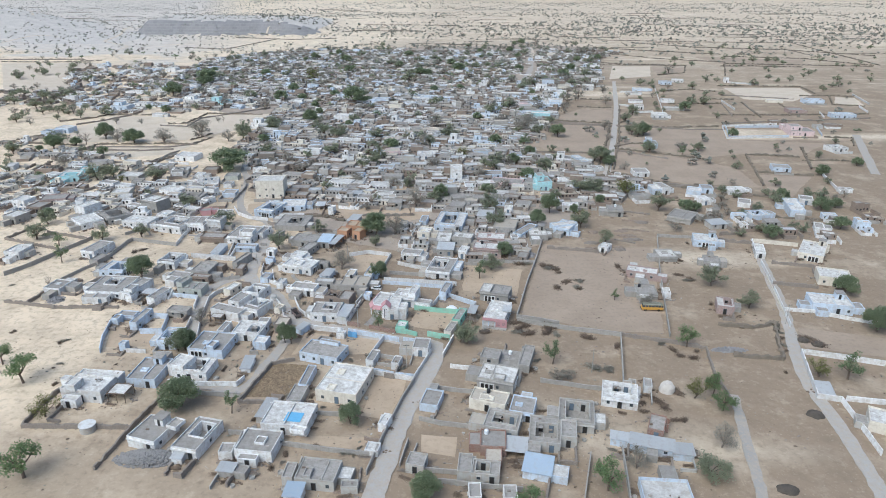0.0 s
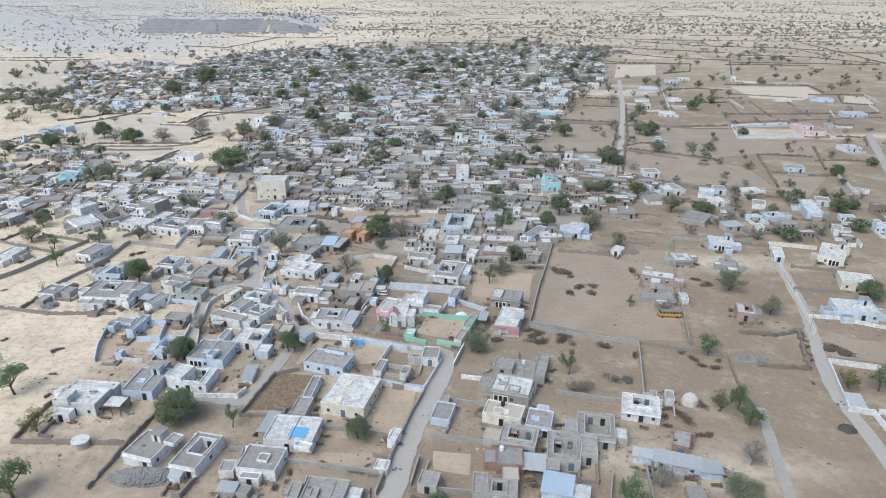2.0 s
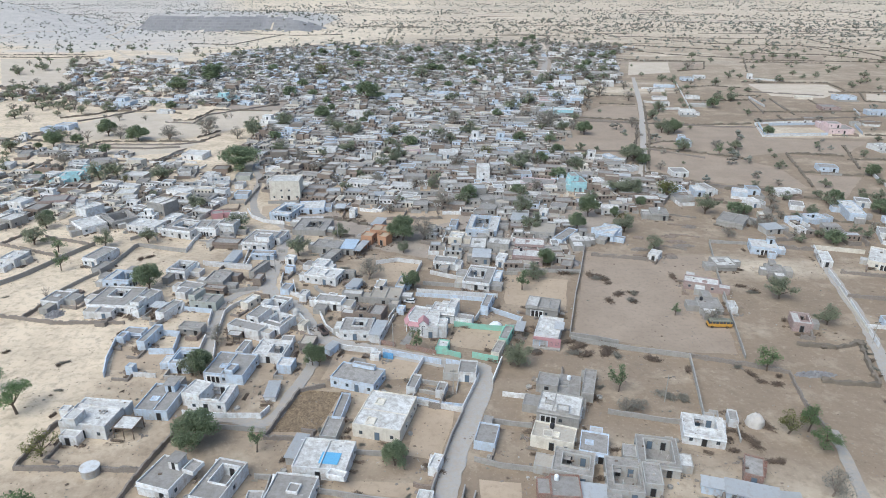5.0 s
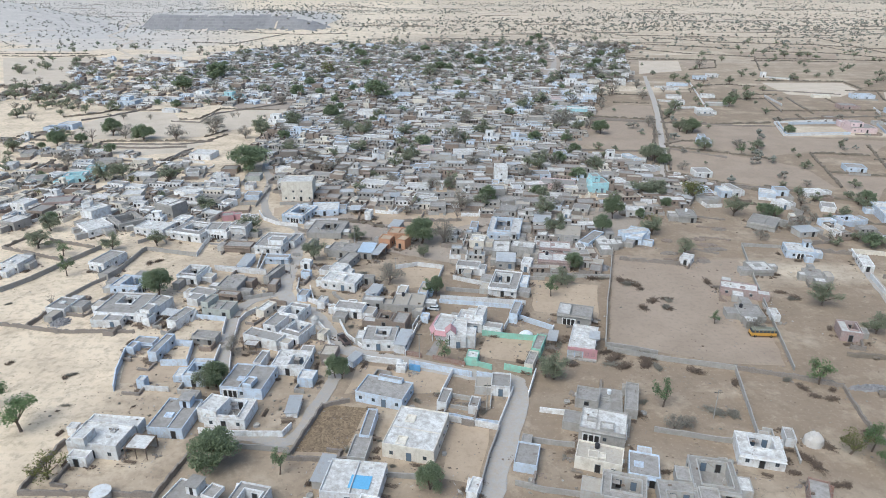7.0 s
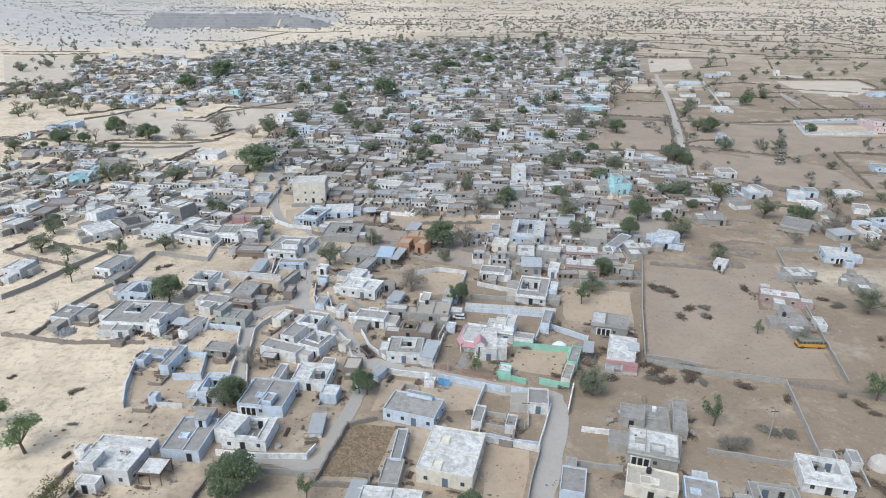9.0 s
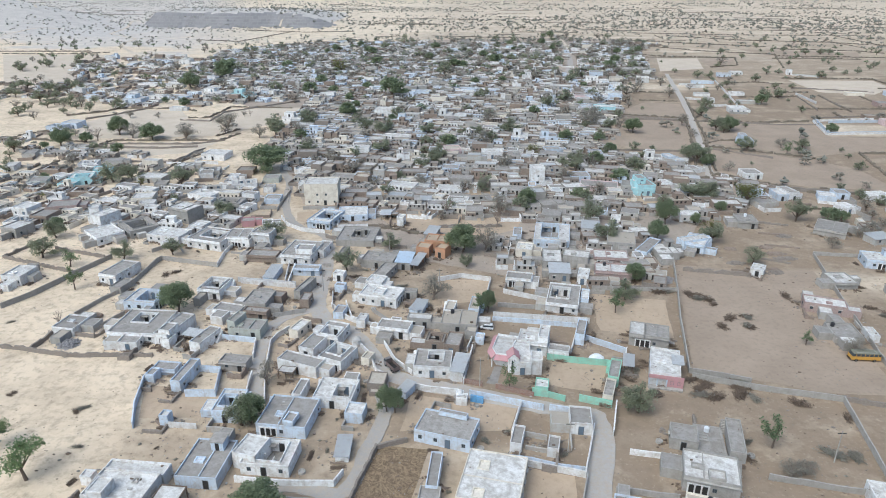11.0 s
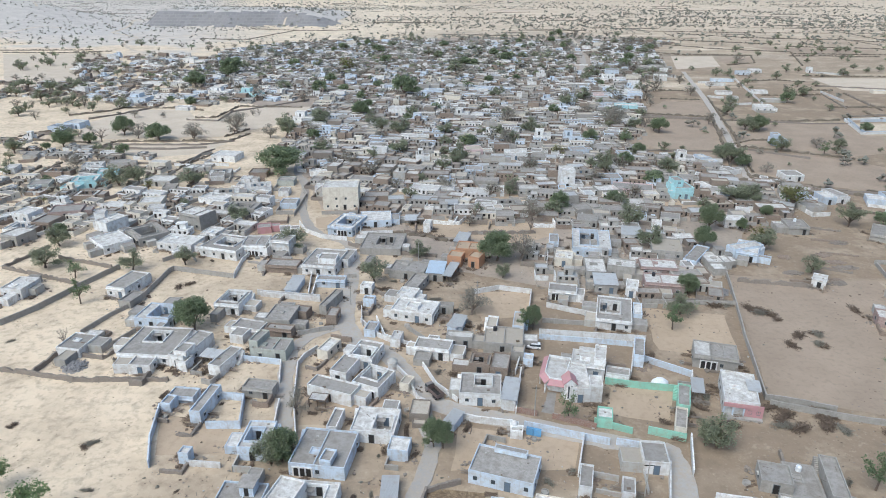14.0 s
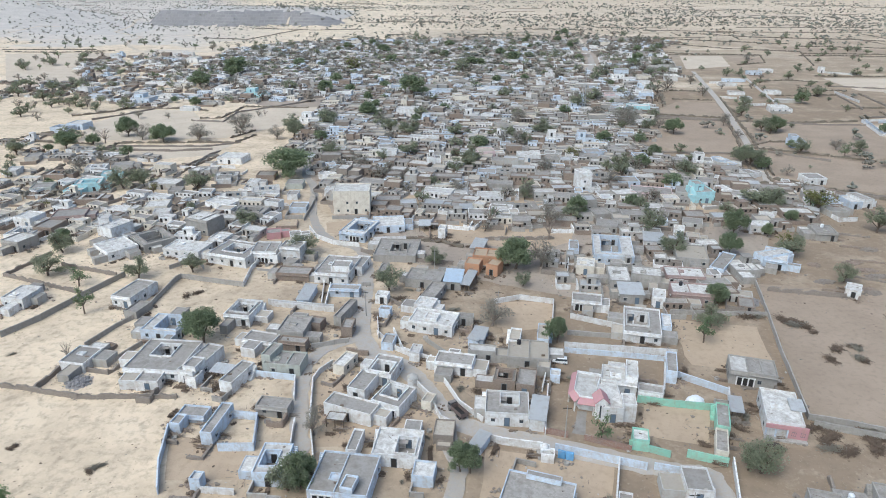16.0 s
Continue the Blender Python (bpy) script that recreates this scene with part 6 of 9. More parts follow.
plant("olive", 7.3, 168.1, 4.7, 7.6)
plant("thin", 13.8, 217.0, 3.5, 7.6)
plant("neem", -49.0, 167.7, 2.9, 6.5)
plant("dry", -81.2, 178.9, 3.1, 7.6)
plant("neem", -129.2, 369.8, 12.0, 13.8)
plant("olive", -130.0, 302.4, 5.2, 7.6)
plant("olive", -70.8, 246.5, 5.4, 8.1)
plant("olive", -57.3, 266.0, 4.1, 6.5)
plant("neem", -31.0, 263.5, 7.2, 10.8)
plant("dry", -22.4, 265.4, 6.2, 10.3)
plant("olive", -30.0, 250.4, 3.1, 5.4)
plant("dry", -41.2, 225.2, 5.6, 8.6)
plant("neem", -24.6, 216.7, 2.7, 7.6)
plant("olive", 24.5, 276.3, 5.8, 8.6)
plant("olive", 22.5, 296.8, 6.2, 9.7)
plant("neem", 52.5, 293.6, 5.2, 10.3)
plant("neem", 44.0, 276.5, 4.5, 8.1)
plant("neem", 64.3, 292.6, 2.5, 5.4)
plant("olive", 64.1, 273.7, 5.7, 8.6)
plant("olive", 76.7, 326.5, 9.3, 8.6)
plant("olive", 81.4, 326.5, 7.2, 8.6)
plant("yellow", 97.1, 319.7, 7.2, 10.8)
plant("olive", 107.6, 297.6, 6.2, 9.7)
plant("neem", 25.3, 238.5, 3.7, 7.0)
plant("olive", 18.8, 225.7, 5.2, 6.5)
plant("olive", 71.0, 254.1, 4.1, 6.5)
plant("olive", -180.8, 256.9, 6.2, 7.6)
plant("thin", -166.9, 249.2, 4.1, 6.5)
plant("olive", -186.2, 275.8, 5.2, 8.1)
plant("olive", -151.1, 255.1, 4.7, 7.6)
plant("olive", -135.5, 259.9, 4.5, 6.5)
plant("thin", -156.1, 231.4, 3.5, 8.1)
plant("olive", -103.0, 274.1, 6.2, 8.1)
plant("neem", -1.6, 315.3, 4.6, 8.6)
plant("bare", -16.6, 289.0, 4.1, 9.7)
plant("bare", -36.7, 303.4, 6.2, 9.7)
plant("bare", -147.4, 206.7, 2.1, 6.5)
grove_tree("neem", -80.4, 590.5, 11.3, 17.3)
grove_tree("neem", -256.1, 714.3, 11.3, 16.2)
plant("neem", -262.7, 421.0, 7.2, 9.7)
plant("neem", -215.6, 437.5, 8.2, 10.8)
plant("neem", -242.0, 451.4, 7.2, 11.9)
plant("dry", -230.3, 442.9, 7.2, 9.7)
plant("dry", -196.6, 440.5, 8.2, 10.8)
plant("dry", -177.0, 461.3, 9.3, 13.0)
plant("bare", -247.6, 434.3, 6.2, 9.7)
plant("neem", -106.3, 510.2, 7.2, 10.8)
plant("olive", -128.9, 481.2, 8.2, 10.8)
plant("olive", -198.3, 349.2, 8.2, 10.8)
plant("olive", -163.7, 344.6, 7.2, 9.7)
plant("olive", -190.9, 352.7, 6.2, 8.6)
plant("dry", -19.4, 338.2, 4.0, 6.4)
plant("dry", -47.4, 341.8, 3.6, 5.6)
plant("olive", 33.2, 383.5, 6.2, 8.6)
plant("olive", 98.7, 389.5, 8.2, 10.8)
plant("neem", 83.9, 461.7, 6.2, 9.7)
plant("neem", 147.9, 467.2, 6.2, 9.7)
plant("olive", 137.4, 416.0, 6.2, 8.6)
plant("thin", 156.7, 406.8, 4.1, 7.6)
plant("olive", -75.7, 456.5, 8.2, 10.8)
plant("dry", 21.1, 355.1, 5.2, 8.6)
plant("olive", 4.0, 457.6, 8.2, 10.8)
grove_tree("olive", 58.2, 572.7, 9.3, 11.9)
plant("dry", 65.5, 499.6, 10.3, 10.8)
plant("olive", -281.8, 407.3, 6.2, 8.6)
grove_tree("yellow", -144.6, 744.8, 10.3, 13.0)
grove_tree("neem", -263.0, 635.2, 10.3, 14.0)
plant("neem", 80.5, 307.7, 3.1, 5.4)
plant("olive", -114.1, 407.0, 5.2, 7.6)
plant("olive", -72.2, 407.5, 6.2, 8.6)
plant("dry", -82.8, 370.3, 3.8, 5.6)
plant("dry", -71.1, 344.0, 3.6, 5.4)
plant("dry", -49.8, 348.3, 4.2, 5.8)
plant("olive", -59.3, 352.5, 3.6, 5.2)
plant("olive", -42.0, 380.6, 4.7, 8.6)
plant("olive", -144.3, 452.7, 7.2, 9.7)
plant("thin", 54.8, 430.2, 4.1, 7.6)
plant("neem", 56.6, 409.1, 4.1, 6.5)
plant("olive", 61.0, 371.9, 6.2, 7.6)
plant("olive", 30.3, 371.6, 5.2, 7.6)
plant("dry", -14.1, 429.3, 6.2, 9.7)
plant("yellow", 11.8, 405.0, 5.2, 6.5)
plant("olive", -20.2, 335.1, 3.4, 5.6)
plant("dry", -15.2, 302.4, 6.2, 10.8)
plant("neem", 36.3, 438.0, 5.2, 7.6)
plant("dry", 61.1, 482.2, 8.2, 9.7)
plant("dry", -131.4, 455.8, 6.2, 8.6)
plant("olive", -88.1, 464.0, 6.2, 8.6)
plant("dry", -95.6, 382.0, 5.2, 8.6)
plant("olive", 69.3, 467.6, 6.2, 8.6)
plant("dry", 79.3, 477.5, 5.2, 8.6)
grove_tree("olive", 228.1, 593.9, 6.2, 9.7)
grove_tree("olive", 239.4, 594.0, 6.2, 9.7)
grove_tree("dry", 277.4, 814.1, 8.2, 10.8)
grove_tree("dry", 60.8, 579.8, 7.2, 9.7)
plant("dry", -7.3, 489.0, 6.2, 8.6)
plant("dry", -5.3, 379.1, 5.2, 7.6)
plant("olive", -41.2, 395.0, 6.2, 9.7)
plant("olive", 41.2, 544.4, 8.2, 9.7)
grove_tree("dry", 84.1, 567.7, 9.3, 10.8)
grove_tree("dry", 134.1, 722.7, 10.3, 13.0)
grove_tree("olive", 91.3, 703.0, 9.3, 10.8)
plant("olive", 171.8, 419.8, 5.2, 6.5)
plant("dry", 161.3, 423.6, 5.2, 6.5)
plant("olive", 140.3, 469.6, 6.2, 9.7)
plant("olive", 148.9, 472.9, 6.2, 9.7)
plant("olive", 160.8, 545.2, 6.2, 9.7)
plant("dry", 123.8, 486.3, 5.2, 8.6)
plant("olive", 96.5, 395.6, 6.2, 9.7)
grove_tree("olive", -489.1, 758.5, 7.2, 9.7)
grove_tree("olive", -472.9, 781.5, 7.2, 10.8)
grove_tree("olive", -444.5, 796.2, 6.2, 9.7)
grove_tree("dry", -321.5, 760.2, 8.2, 10.8)
grove_tree("dry", -267.9, 647.9, 10.3, 13.0)
grove_tree("dry", -408.3, 759.3, 8.2, 8.6)
plant("dry", -152.6, 445.2, 6.2, 8.6)
grove_tree("dry", -193.5, 570.5, 7.2, 10.8)
plant("dry", -232.6, 378.2, 6.2, 8.6)
grove_tree("dry", -156.0, 565.9, 6.2, 8.6)
plant("dry", -116.6, 418.4, 5.2, 7.6)
plant("olive", -48.0, 453.1, 6.2, 8.6)
thorn_bush(13.6, 174.7, 1.61)
field_hedge((-69.0, 289.0), (-62.0, 287.4), (-55.0, 286.0), (-47.6, 281.0))
field_hedge((-33.0, 309.0), (-24.0, 306.0), (-14.0, 303.5))
thorn_bush(-79.0, 300.3, 2.6)
thorn_bush(-69.9, 297.2, 2.2)
thorn_bush(-61.3, 300.4, 2.8)
thorn_bush(-55.6, 287.3, 2.9)
thorn_bush(-50.4, 284.0, 2.6)
thorn_bush(-38.7, 311.8, 2.4)
thorn_bush(-45.6, 315.9, 2.1)
thorn_bush(49.9, 209.0, 2.3)
thorn_bush(52.1, 215.0, 1.72)
thorn_bush(24.8, 174.8, 2.3)
thorn_bush(27.5, 174.0, 2.99)
thorn_bush(33.9, 175.6, 2.76)
thorn_bush(93.7, 215.2, 2.3)
thorn_bush(95.6, 216.3, 2.07)
thorn_bush(92.1, 220.4, 1.84)
thorn_bush(78.0, 145.8, 1.84)
thorn_bush(101.3, 151.7, 1.15)
thorn_bush(119.1, 168.1, 2.76)
thorn_bush(117.9, 170.9, 2.3)
thorn_bush(69.3, 167.8, 1.72)
thorn_bush(-122.8, 167.5, 1.26)
thorn_bush(-115.9, 155.3, 1.15)
thorn_bush(-142.0, 173.9, 0.92)
thorn_bush(-99.1, 155.1, 0.69)
thorn_bush(-101.4, 174.1, 0.92)
thorn_bush(63.2, 128.7, 1.72)
thorn_bush(58.3, 137.5, 2.3)
thorn_bush(59.9, 134.9, 2.3)
thorn_bush(46.7, 213.6, 2.3)
thorn_bush(42.6, 208.7, 2.3)
thorn_bush(27.0, 179.7, 1.95)
thorn_bush(24.4, 177.0, 1.95)
thorn_bush(34.2, 178.0, 1.95)
thorn_bush(33.9, 174.5, 1.95)
thorn_bush(-121.9, 168.7, 1.61)
thorn_bush(-141.5, 174.9, 1.15)
thorn_bush(-163.4, 209.7, 1.15)
thorn_bush(42.3, 228.4, 2.3)
thorn_bush(43.8, 226.9, 2.3)
thorn_bush(40.2, 229.1, 2.3)
thorn_bush(45.3, 222.2, 1.38)
thorn_bush(34.2, 231.6, 2.76)
thorn_bush(30.8, 231.0, 2.76)
thorn_bush(-43.3, 266.1, 1.84)
thorn_bush(-125.6, 227.0, 1.15)
thorn_bush(-128.6, 244.5, 2.07)
thorn_bush(-131.3, 242.6, 1.84)
thorn_bush(-67.4, 241.3, 2.07)
thorn_bush(-65.5, 238.8, 2.3)
thorn_bush(-63.8, 236.0, 2.07)
thorn_bush(-51.7, 234.1, 1.84)
thorn_bush(7.2, 130.9, 1.15)
thorn_bush(-14.3, 124.9, 1.15)
thorn_bush(-32.1, 117.7, 1.61)
thorn_bush(-24.7, 115.5, 1.61)
thorn_bush(-22.6, 115.1, 1.38)
thorn_bush(-39.2, 115.0, 1.38)
thorn_bush(-41.5, 110.0, 1.61)
thorn_bush(56.5, 128.7, 1.84)
thorn_bush(61.0, 128.7, 1.61)
thorn_bush(53.8, 132.3, 1.61)
thorn_bush(25.8, 152.9, 1.84)
thorn_bush(19.9, 152.9, 1.72)
thorn_bush(28.1, 157.6, 1.61)
thorn_bush(49.5, 153.0, 1.72)
thorn_bush(24.4, 181.6, 2.3)
thorn_bush(34.0, 181.6, 1.84)
thorn_bush(35.8, 181.6, 2.3)
thorn_bush(-16.6, 202.7, 1.15)
thorn_bush(11.6, 185.3, 1.84)
thorn_bush(8.8, 181.4, 1.61)
thorn_bush(-0.4, 175.9, 1.49)
thorn_bush(14.6, 189.4, 1.61)
thorn_bush(-107.3, 194.9, 2.3)
thorn_bush(-46.4, 194.3, 2.07)
thorn_bush(-50.3, 195.4, 1.61)
thorn_bush(111.8, 179.0, 1.61)
thorn_bush(110.6, 175.2, 1.72)
thorn_bush(109.2, 171.6, 1.61)
thorn_bush(107.7, 167.3, 1.72)
thorn_bush(106.4, 163.9, 1.49)
thorn_bush(34.1, 245.2, 2.53)
thorn_bush(42.3, 226.2, 2.76)
thorn_bush(44.7, 225.4, 2.53)
thorn_bush(52.0, 213.9, 2.3)
thorn_bush(50.6, 208.1, 2.07)
thorn_bush(70.2, 228.2, 2.53)
thorn_bush(25.9, 178.2, 2.3)
thorn_bush(34.0, 175.4, 1.84)
thorn_bush(36.6, 173.4, 2.07)
thorn_bush(37.0, 178.0, 1.61)
thorn_bush(46.5, 171.7, 2.53)
thorn_bush(54.8, 166.2, 1.84)
thorn_bush(44.9, 153.6, 2.53)
thorn_bush(25.5, 182.0, 1.61)
thorn_bush(71.8, 164.2, 1.84)
thorn_bush(72.9, 160.5, 1.84)
thorn_bush(76.6, 159.4, 2.07)
thorn_bush(79.0, 163.3, 1.61)
thorn_bush(48.5, 152.9, 2.53)
thorn_bush(65.3, 141.5, 2.3)
grove_tree("olive", 192.0, 912.4, 4.4, 6.3)
grove_tree("olive", 203.6, 749.4, 3.7, 5.4)
plant("olive", 82.2, 467.6, 4.3, 6.2, True)
plant("olive", 142.7, 463.0, 5.1, 7.2, True)
plant("olive", 164.0, 480.0, 2.4, 3.8, True)
plant("olive", 148.8, 518.8, 6.2, 8.7, True)
grove_tree("olive", 212.5, 708.2, 6.2, 8.7)
grove_tree("olive", 224.5, 708.5, 6.2, 8.7)
grove_tree("olive", 266.5, 797.2, 4.6, 6.6)
grove_tree("olive", 262.7, 690.1, 6.1, 8.5)
grove_tree("olive", 321.6, 928.9, 6.2, 8.7)
grove_tree("olive", 328.4, 879.4, 5.1, 7.2)
grove_tree("olive", 240.7, 598.1, 4.1, 6.0)
grove_tree("olive", 259.7, 644.5, 4.4, 6.3)
grove_tree("olive", 275.1, 644.8, 3.8, 5.5)
grove_tree("olive", 396.8, 881.2, 5.1, 7.2)
grove_tree("olive", 337.6, 710.9, 6.2, 8.7)
grove_tree("olive", 375.7, 762.2, 4.4, 6.3)
grove_tree("olive", 373.9, 736.1, 4.3, 6.2)
grove_tree("olive", 423.9, 777.0, 4.5, 6.4)
grove_tree("olive", 446.8, 746.2, 5.8, 8.1)
grove_tree("olive", 392.5, 674.5, 5.3, 7.5)
grove_tree("olive", 445.9, 721.2, 2.8, 4.2)
grove_tree("olive", 412.9, 664.4, 3.2, 4.8)
plant("olive", 228.3, 533.6, 3.7, 5.4, True)
plant("olive", 226.9, 426.0, 3.0, 4.5, True)
plant("olive", 276.6, 442.6, 3.1, 4.7, True)
grove_tree("olive", 524.0, 928.0, 6.2, 8.7)
grove_tree("olive", 461.2, 926.3, 6.2, 8.7)
grove_tree("olive", 429.9, 925.4, 7.1, 9.9)
grove_tree("olive", 449.5, 926.0, 6.2, 8.7)
grove_tree("olive", 416.9, 958.6, 5.5, 7.8)
grove_tree("olive", 294.8, 738.6, 5.8, 8.1)
grove_tree("olive", 307.3, 738.8, 4.3, 6.2)
grove_tree("olive", 482.4, 742.7, 5.1, 7.2)
plant("olive", 164.9, 410.4, 3.3, 4.9, True)
plant("olive", 72.3, 415.1, 3.8, 5.5, True)
plant("olive", 191.2, 413.6, 2.1, 3.3, True)
plant("olive", 187.2, 399.4, 2.1, 3.3, True)
plant("olive", 179.3, 376.0, 3.8, 5.5, True)
plant("olive", 186.4, 340.1, 3.6, 5.2, True)
plant("olive", 243.9, 402.9, 3.2, 4.8, True)
plant("olive", 218.7, 345.7, 2.9, 4.3, True)
plant("olive", 150.8, 326.9, 3.7, 5.4, True)
plant("olive", 149.5, 339.8, 2.4, 3.8, True)
plant("olive", 172.7, 307.1, 4.5, 6.4, True)
plant("olive", 146.9, 290.5, 2.8, 4.2, True)
plant("olive", 156.2, 296.1, 2.5, 3.9, True)
grove_tree("olive", -476.3, 742.8, 7.1, 9.9)
grove_tree("olive", -466.2, 774.9, 6.0, 8.4)
grove_tree("olive", -430.6, 766.3, 4.5, 6.4)
grove_tree("olive", -389.9, 723.4, 7.7, 10.0)
grove_tree("olive", -362.3, 703.8, 5.5, 7.8)
grove_tree("olive", -336.7, 633.0, 4.9, 7.0)
plant("olive", -270.8, 438.6, 7.0, 9.7, True)
plant("olive", -323.8, 548.5, 8.6, 10.0, True)
grove_tree("olive", -405.8, 631.6, 8.0, 10.0)
grove_tree("olive", -389.3, 586.8, 8.0, 10.0)
plant("olive", -344.8, 524.4, 5.2, 7.3, True)
grove_tree("olive", -360.3, 616.8, 8.4, 10.0)
grove_tree("olive", -461.5, 990.5, 8.5, 10.0)
grove_tree("olive", -215.9, 562.9, 4.5, 6.4)
grove_tree("olive", -182.8, 620.1, 7.9, 10.0)
plant("olive", -132.6, 495.4, 5.9, 8.2, True)
plant("olive", -150.7, 475.5, 6.7, 9.3, True)
plant("olive", -16.0, 450.4, 5.4, 7.7, True)
grove_tree("olive", -68.2, 880.7, 6.8, 9.5)
grove_tree("olive", -32.3, 912.6, 8.6, 10.0)
grove_tree("olive", -184.5, 1055.2, 8.6, 10.0)
grove_tree("olive", -97.5, 1058.0, 8.0, 10.0)
grove_tree("olive", -182.9, 772.2, 6.7, 9.3)
grove_tree("olive", -119.3, 978.5, 8.6, 10.0)
grove_tree("olive", -358.7, 568.3, 7.8, 10.0)
grove_tree("olive", -376.7, 613.4, 7.2, 10.0)
plant("olive", -298.9, 527.4, 4.7, 6.7, True)
plant("neem", 102.8, 405.4, 4.9, 7.0, True)
plant("neem", 138.4, 428.0, 3.0, 4.5, True)
plant("neem", 213.8, 465.8, 4.3, 6.2, True)
grove_tree("neem", 212.0, 565.1, 6.1, 8.5)
grove_tree("neem", 139.9, 770.4, 7.5, 10.0)
plant("neem", 224.4, 362.3, 4.8, 6.9, True)
plant("neem", 258.2, 384.4, 3.9, 5.7, True)
plant("neem", 190.3, 298.9, 5.3, 7.5, True)
plant("neem", 199.7, 303.1, 3.8, 5.5, True)
plant("neem", 185.2, 272.4, 4.4, 6.3, True)
grove_tree("neem", -253.8, 706.1, 8.3, 10.0)
plant("neem", -236.8, 549.9, 4.8, 6.9, True)
plant("neem", -217.7, 442.6, 5.8, 8.1, True)
grove_tree("neem", -256.5, 562.2, 3.3, 4.9)
grove_tree("neem", -206.7, 771.6, 6.7, 9.3)
grove_tree("neem", -130.7, 909.9, 8.6, 10.0)
plant("neem", -108.7, 516.9, 5.6, 8.0, True)
plant("yellow", 97.5, 326.4, 5.1, 7.2, True)
grove_tree("yellow", -155.1, 772.8, 8.6, 10.0)
plant("yellow", 66.4, 282.2, 4.5, 6.4, True)
grove_tree("dry", 129.3, 622.9, 8.6, 10.0)
grove_tree("dry", 114.7, 601.6, 7.1, 9.9)
grove_tree("dry", 161.7, 695.5, 6.1, 8.5)
grove_tree("dry", 161.9, 659.4, 7.7, 10.0)
grove_tree("dry", 149.4, 596.5, 6.4, 9.0)
plant("dry", 119.0, 452.2, 3.7, 5.4, True)
plant("dry", 106.8, 268.3, 3.7, 5.4, True)
plant("dry", 109.9, 372.8, 3.8, 5.5, True)
plant("dry", 162.7, 342.0, 2.9, 4.3, True)
plant("dry", 130.3, 282.7, 4.5, 6.4, True)
plant("dry", 123.6, 279.0, 3.6, 5.2, True)
plant("dry", 149.2, 265.9, 3.7, 5.4, True)
grove_tree("dry", -316.6, 746.4, 6.6, 9.2)
plant("dry", -198.4, 444.5, 4.9, 7.0, True)
plant("dry", -267.6, 447.0, 3.6, 5.2, True)
plant("dry", -239.2, 504.1, 3.0, 4.5, True)
plant("dry", -258.6, 503.8, 4.5, 6.4, True)
plant("dry", -181.5, 478.8, 5.8, 8.1, True)
plant("dry", -180.5, 511.5, 3.0, 4.5, True)
plant("dry", -78.1, 467.2, 4.7, 6.7, True)
grove_tree("dry", 75.8, 717.2, 8.6, 10.0)
plant("dry", 46.8, 510.7, 8.6, 10.0, True)
plant("dry", 59.7, 490.2, 7.4, 10.0, True)
plant("dry", 71.1, 511.0, 6.1, 8.5, True)
grove_tree("dry", 45.2, 570.0, 5.1, 7.2)
plant("bare", -176.8, 513.7, 3.1, 5.6, True)
plant("bare", -323.2, 538.8, 3.7, 6.5, True)
plant("neem", -191.9, 286.0, 3.3, 4.9, True)
plant("neem", 102.9, 384.5, 4.6, 6.6, True)
plant("olive", -157.9, 320.1, 2.6, 4.0, True)
plant("olive", -113.2, 400.8, 4.4, 6.3, True)
plant("olive", -147.3, 471.1, 5.6, 8.0, True)
plant("olive", -284.9, 411.5, 4.1, 6.0, True)
plant("olive", 24.8, 381.0, 4.1, 6.0, True)
plant("olive", -42.7, 389.0, 3.3, 4.9, True)
plant("olive", -9.2, 433.6, 5.2, 7.3, True)
plant("olive", 53.1, 406.3, 3.1, 4.7, True)
plant("olive", 71.7, 397.3, 3.0, 4.5, True)
plant("olive", 82.5, 414.9, 2.4, 3.8, True)
plant("olive", 63.4, 381.2, 3.9, 5.7, True)
plant("dry", -197.8, 364.3, 4.3, 6.2, True)
plant("dry", -229.4, 368.8, 3.4, 5.1, True)
plant("dry", -176.1, 455.3, 5.4, 7.7, True)
plant("dry", -82.0, 380.5, 3.8, 5.5, True)
plant("dry", -81.7, 413.9, 3.6, 5.2, True)
plant("dry", 30.4, 308.2, 3.1, 4.7, True)
plant("bare", -35.3, 366.0, 2.8, 4.2, True)
plant("dry", -75.1, 361.2, 3.7, 5.4, True)
plant("yellow", -182.2, 342.7, 3.1, 4.7, True)
plant("yellow", -218.7, 323.4, 2.2, 3.4, True)

# ---- single things in and round the village ----


def heap(name, label, category, x, y, rx, ry, h, mat, n=1, lump=0.25, kind=""):
    """A heap of earth, dung or stones."""
    rnd = random.Random(int(x * 3 + y))
    b = Build()
    b.blob((0, 0, 0.0), rx * 0.85, ry * 0.85, h, rnd, 5, 16, lump * 0.5)
    for k in range(n):
        a, q = rnd.uniform(0, 6.28), rnd.random() ** 0.5
        s = rnd.uniform(0.15, 0.5)
        b.blob((rx * q * math.cos(a), ry * q * math.sin(a), h * math.sqrt(max(0.0, 1 - (q / 0.86) ** 2)) + 0.05), s, s * 0.8, s * 0.6, rnd, 2, 5, 0.35)
    ob = tagged(new(name, b.mesh(name, mat)), label, category, kind="stuff" if n else kind)
    ob.matrix_basis = pose(x, y, 0)
    return ob


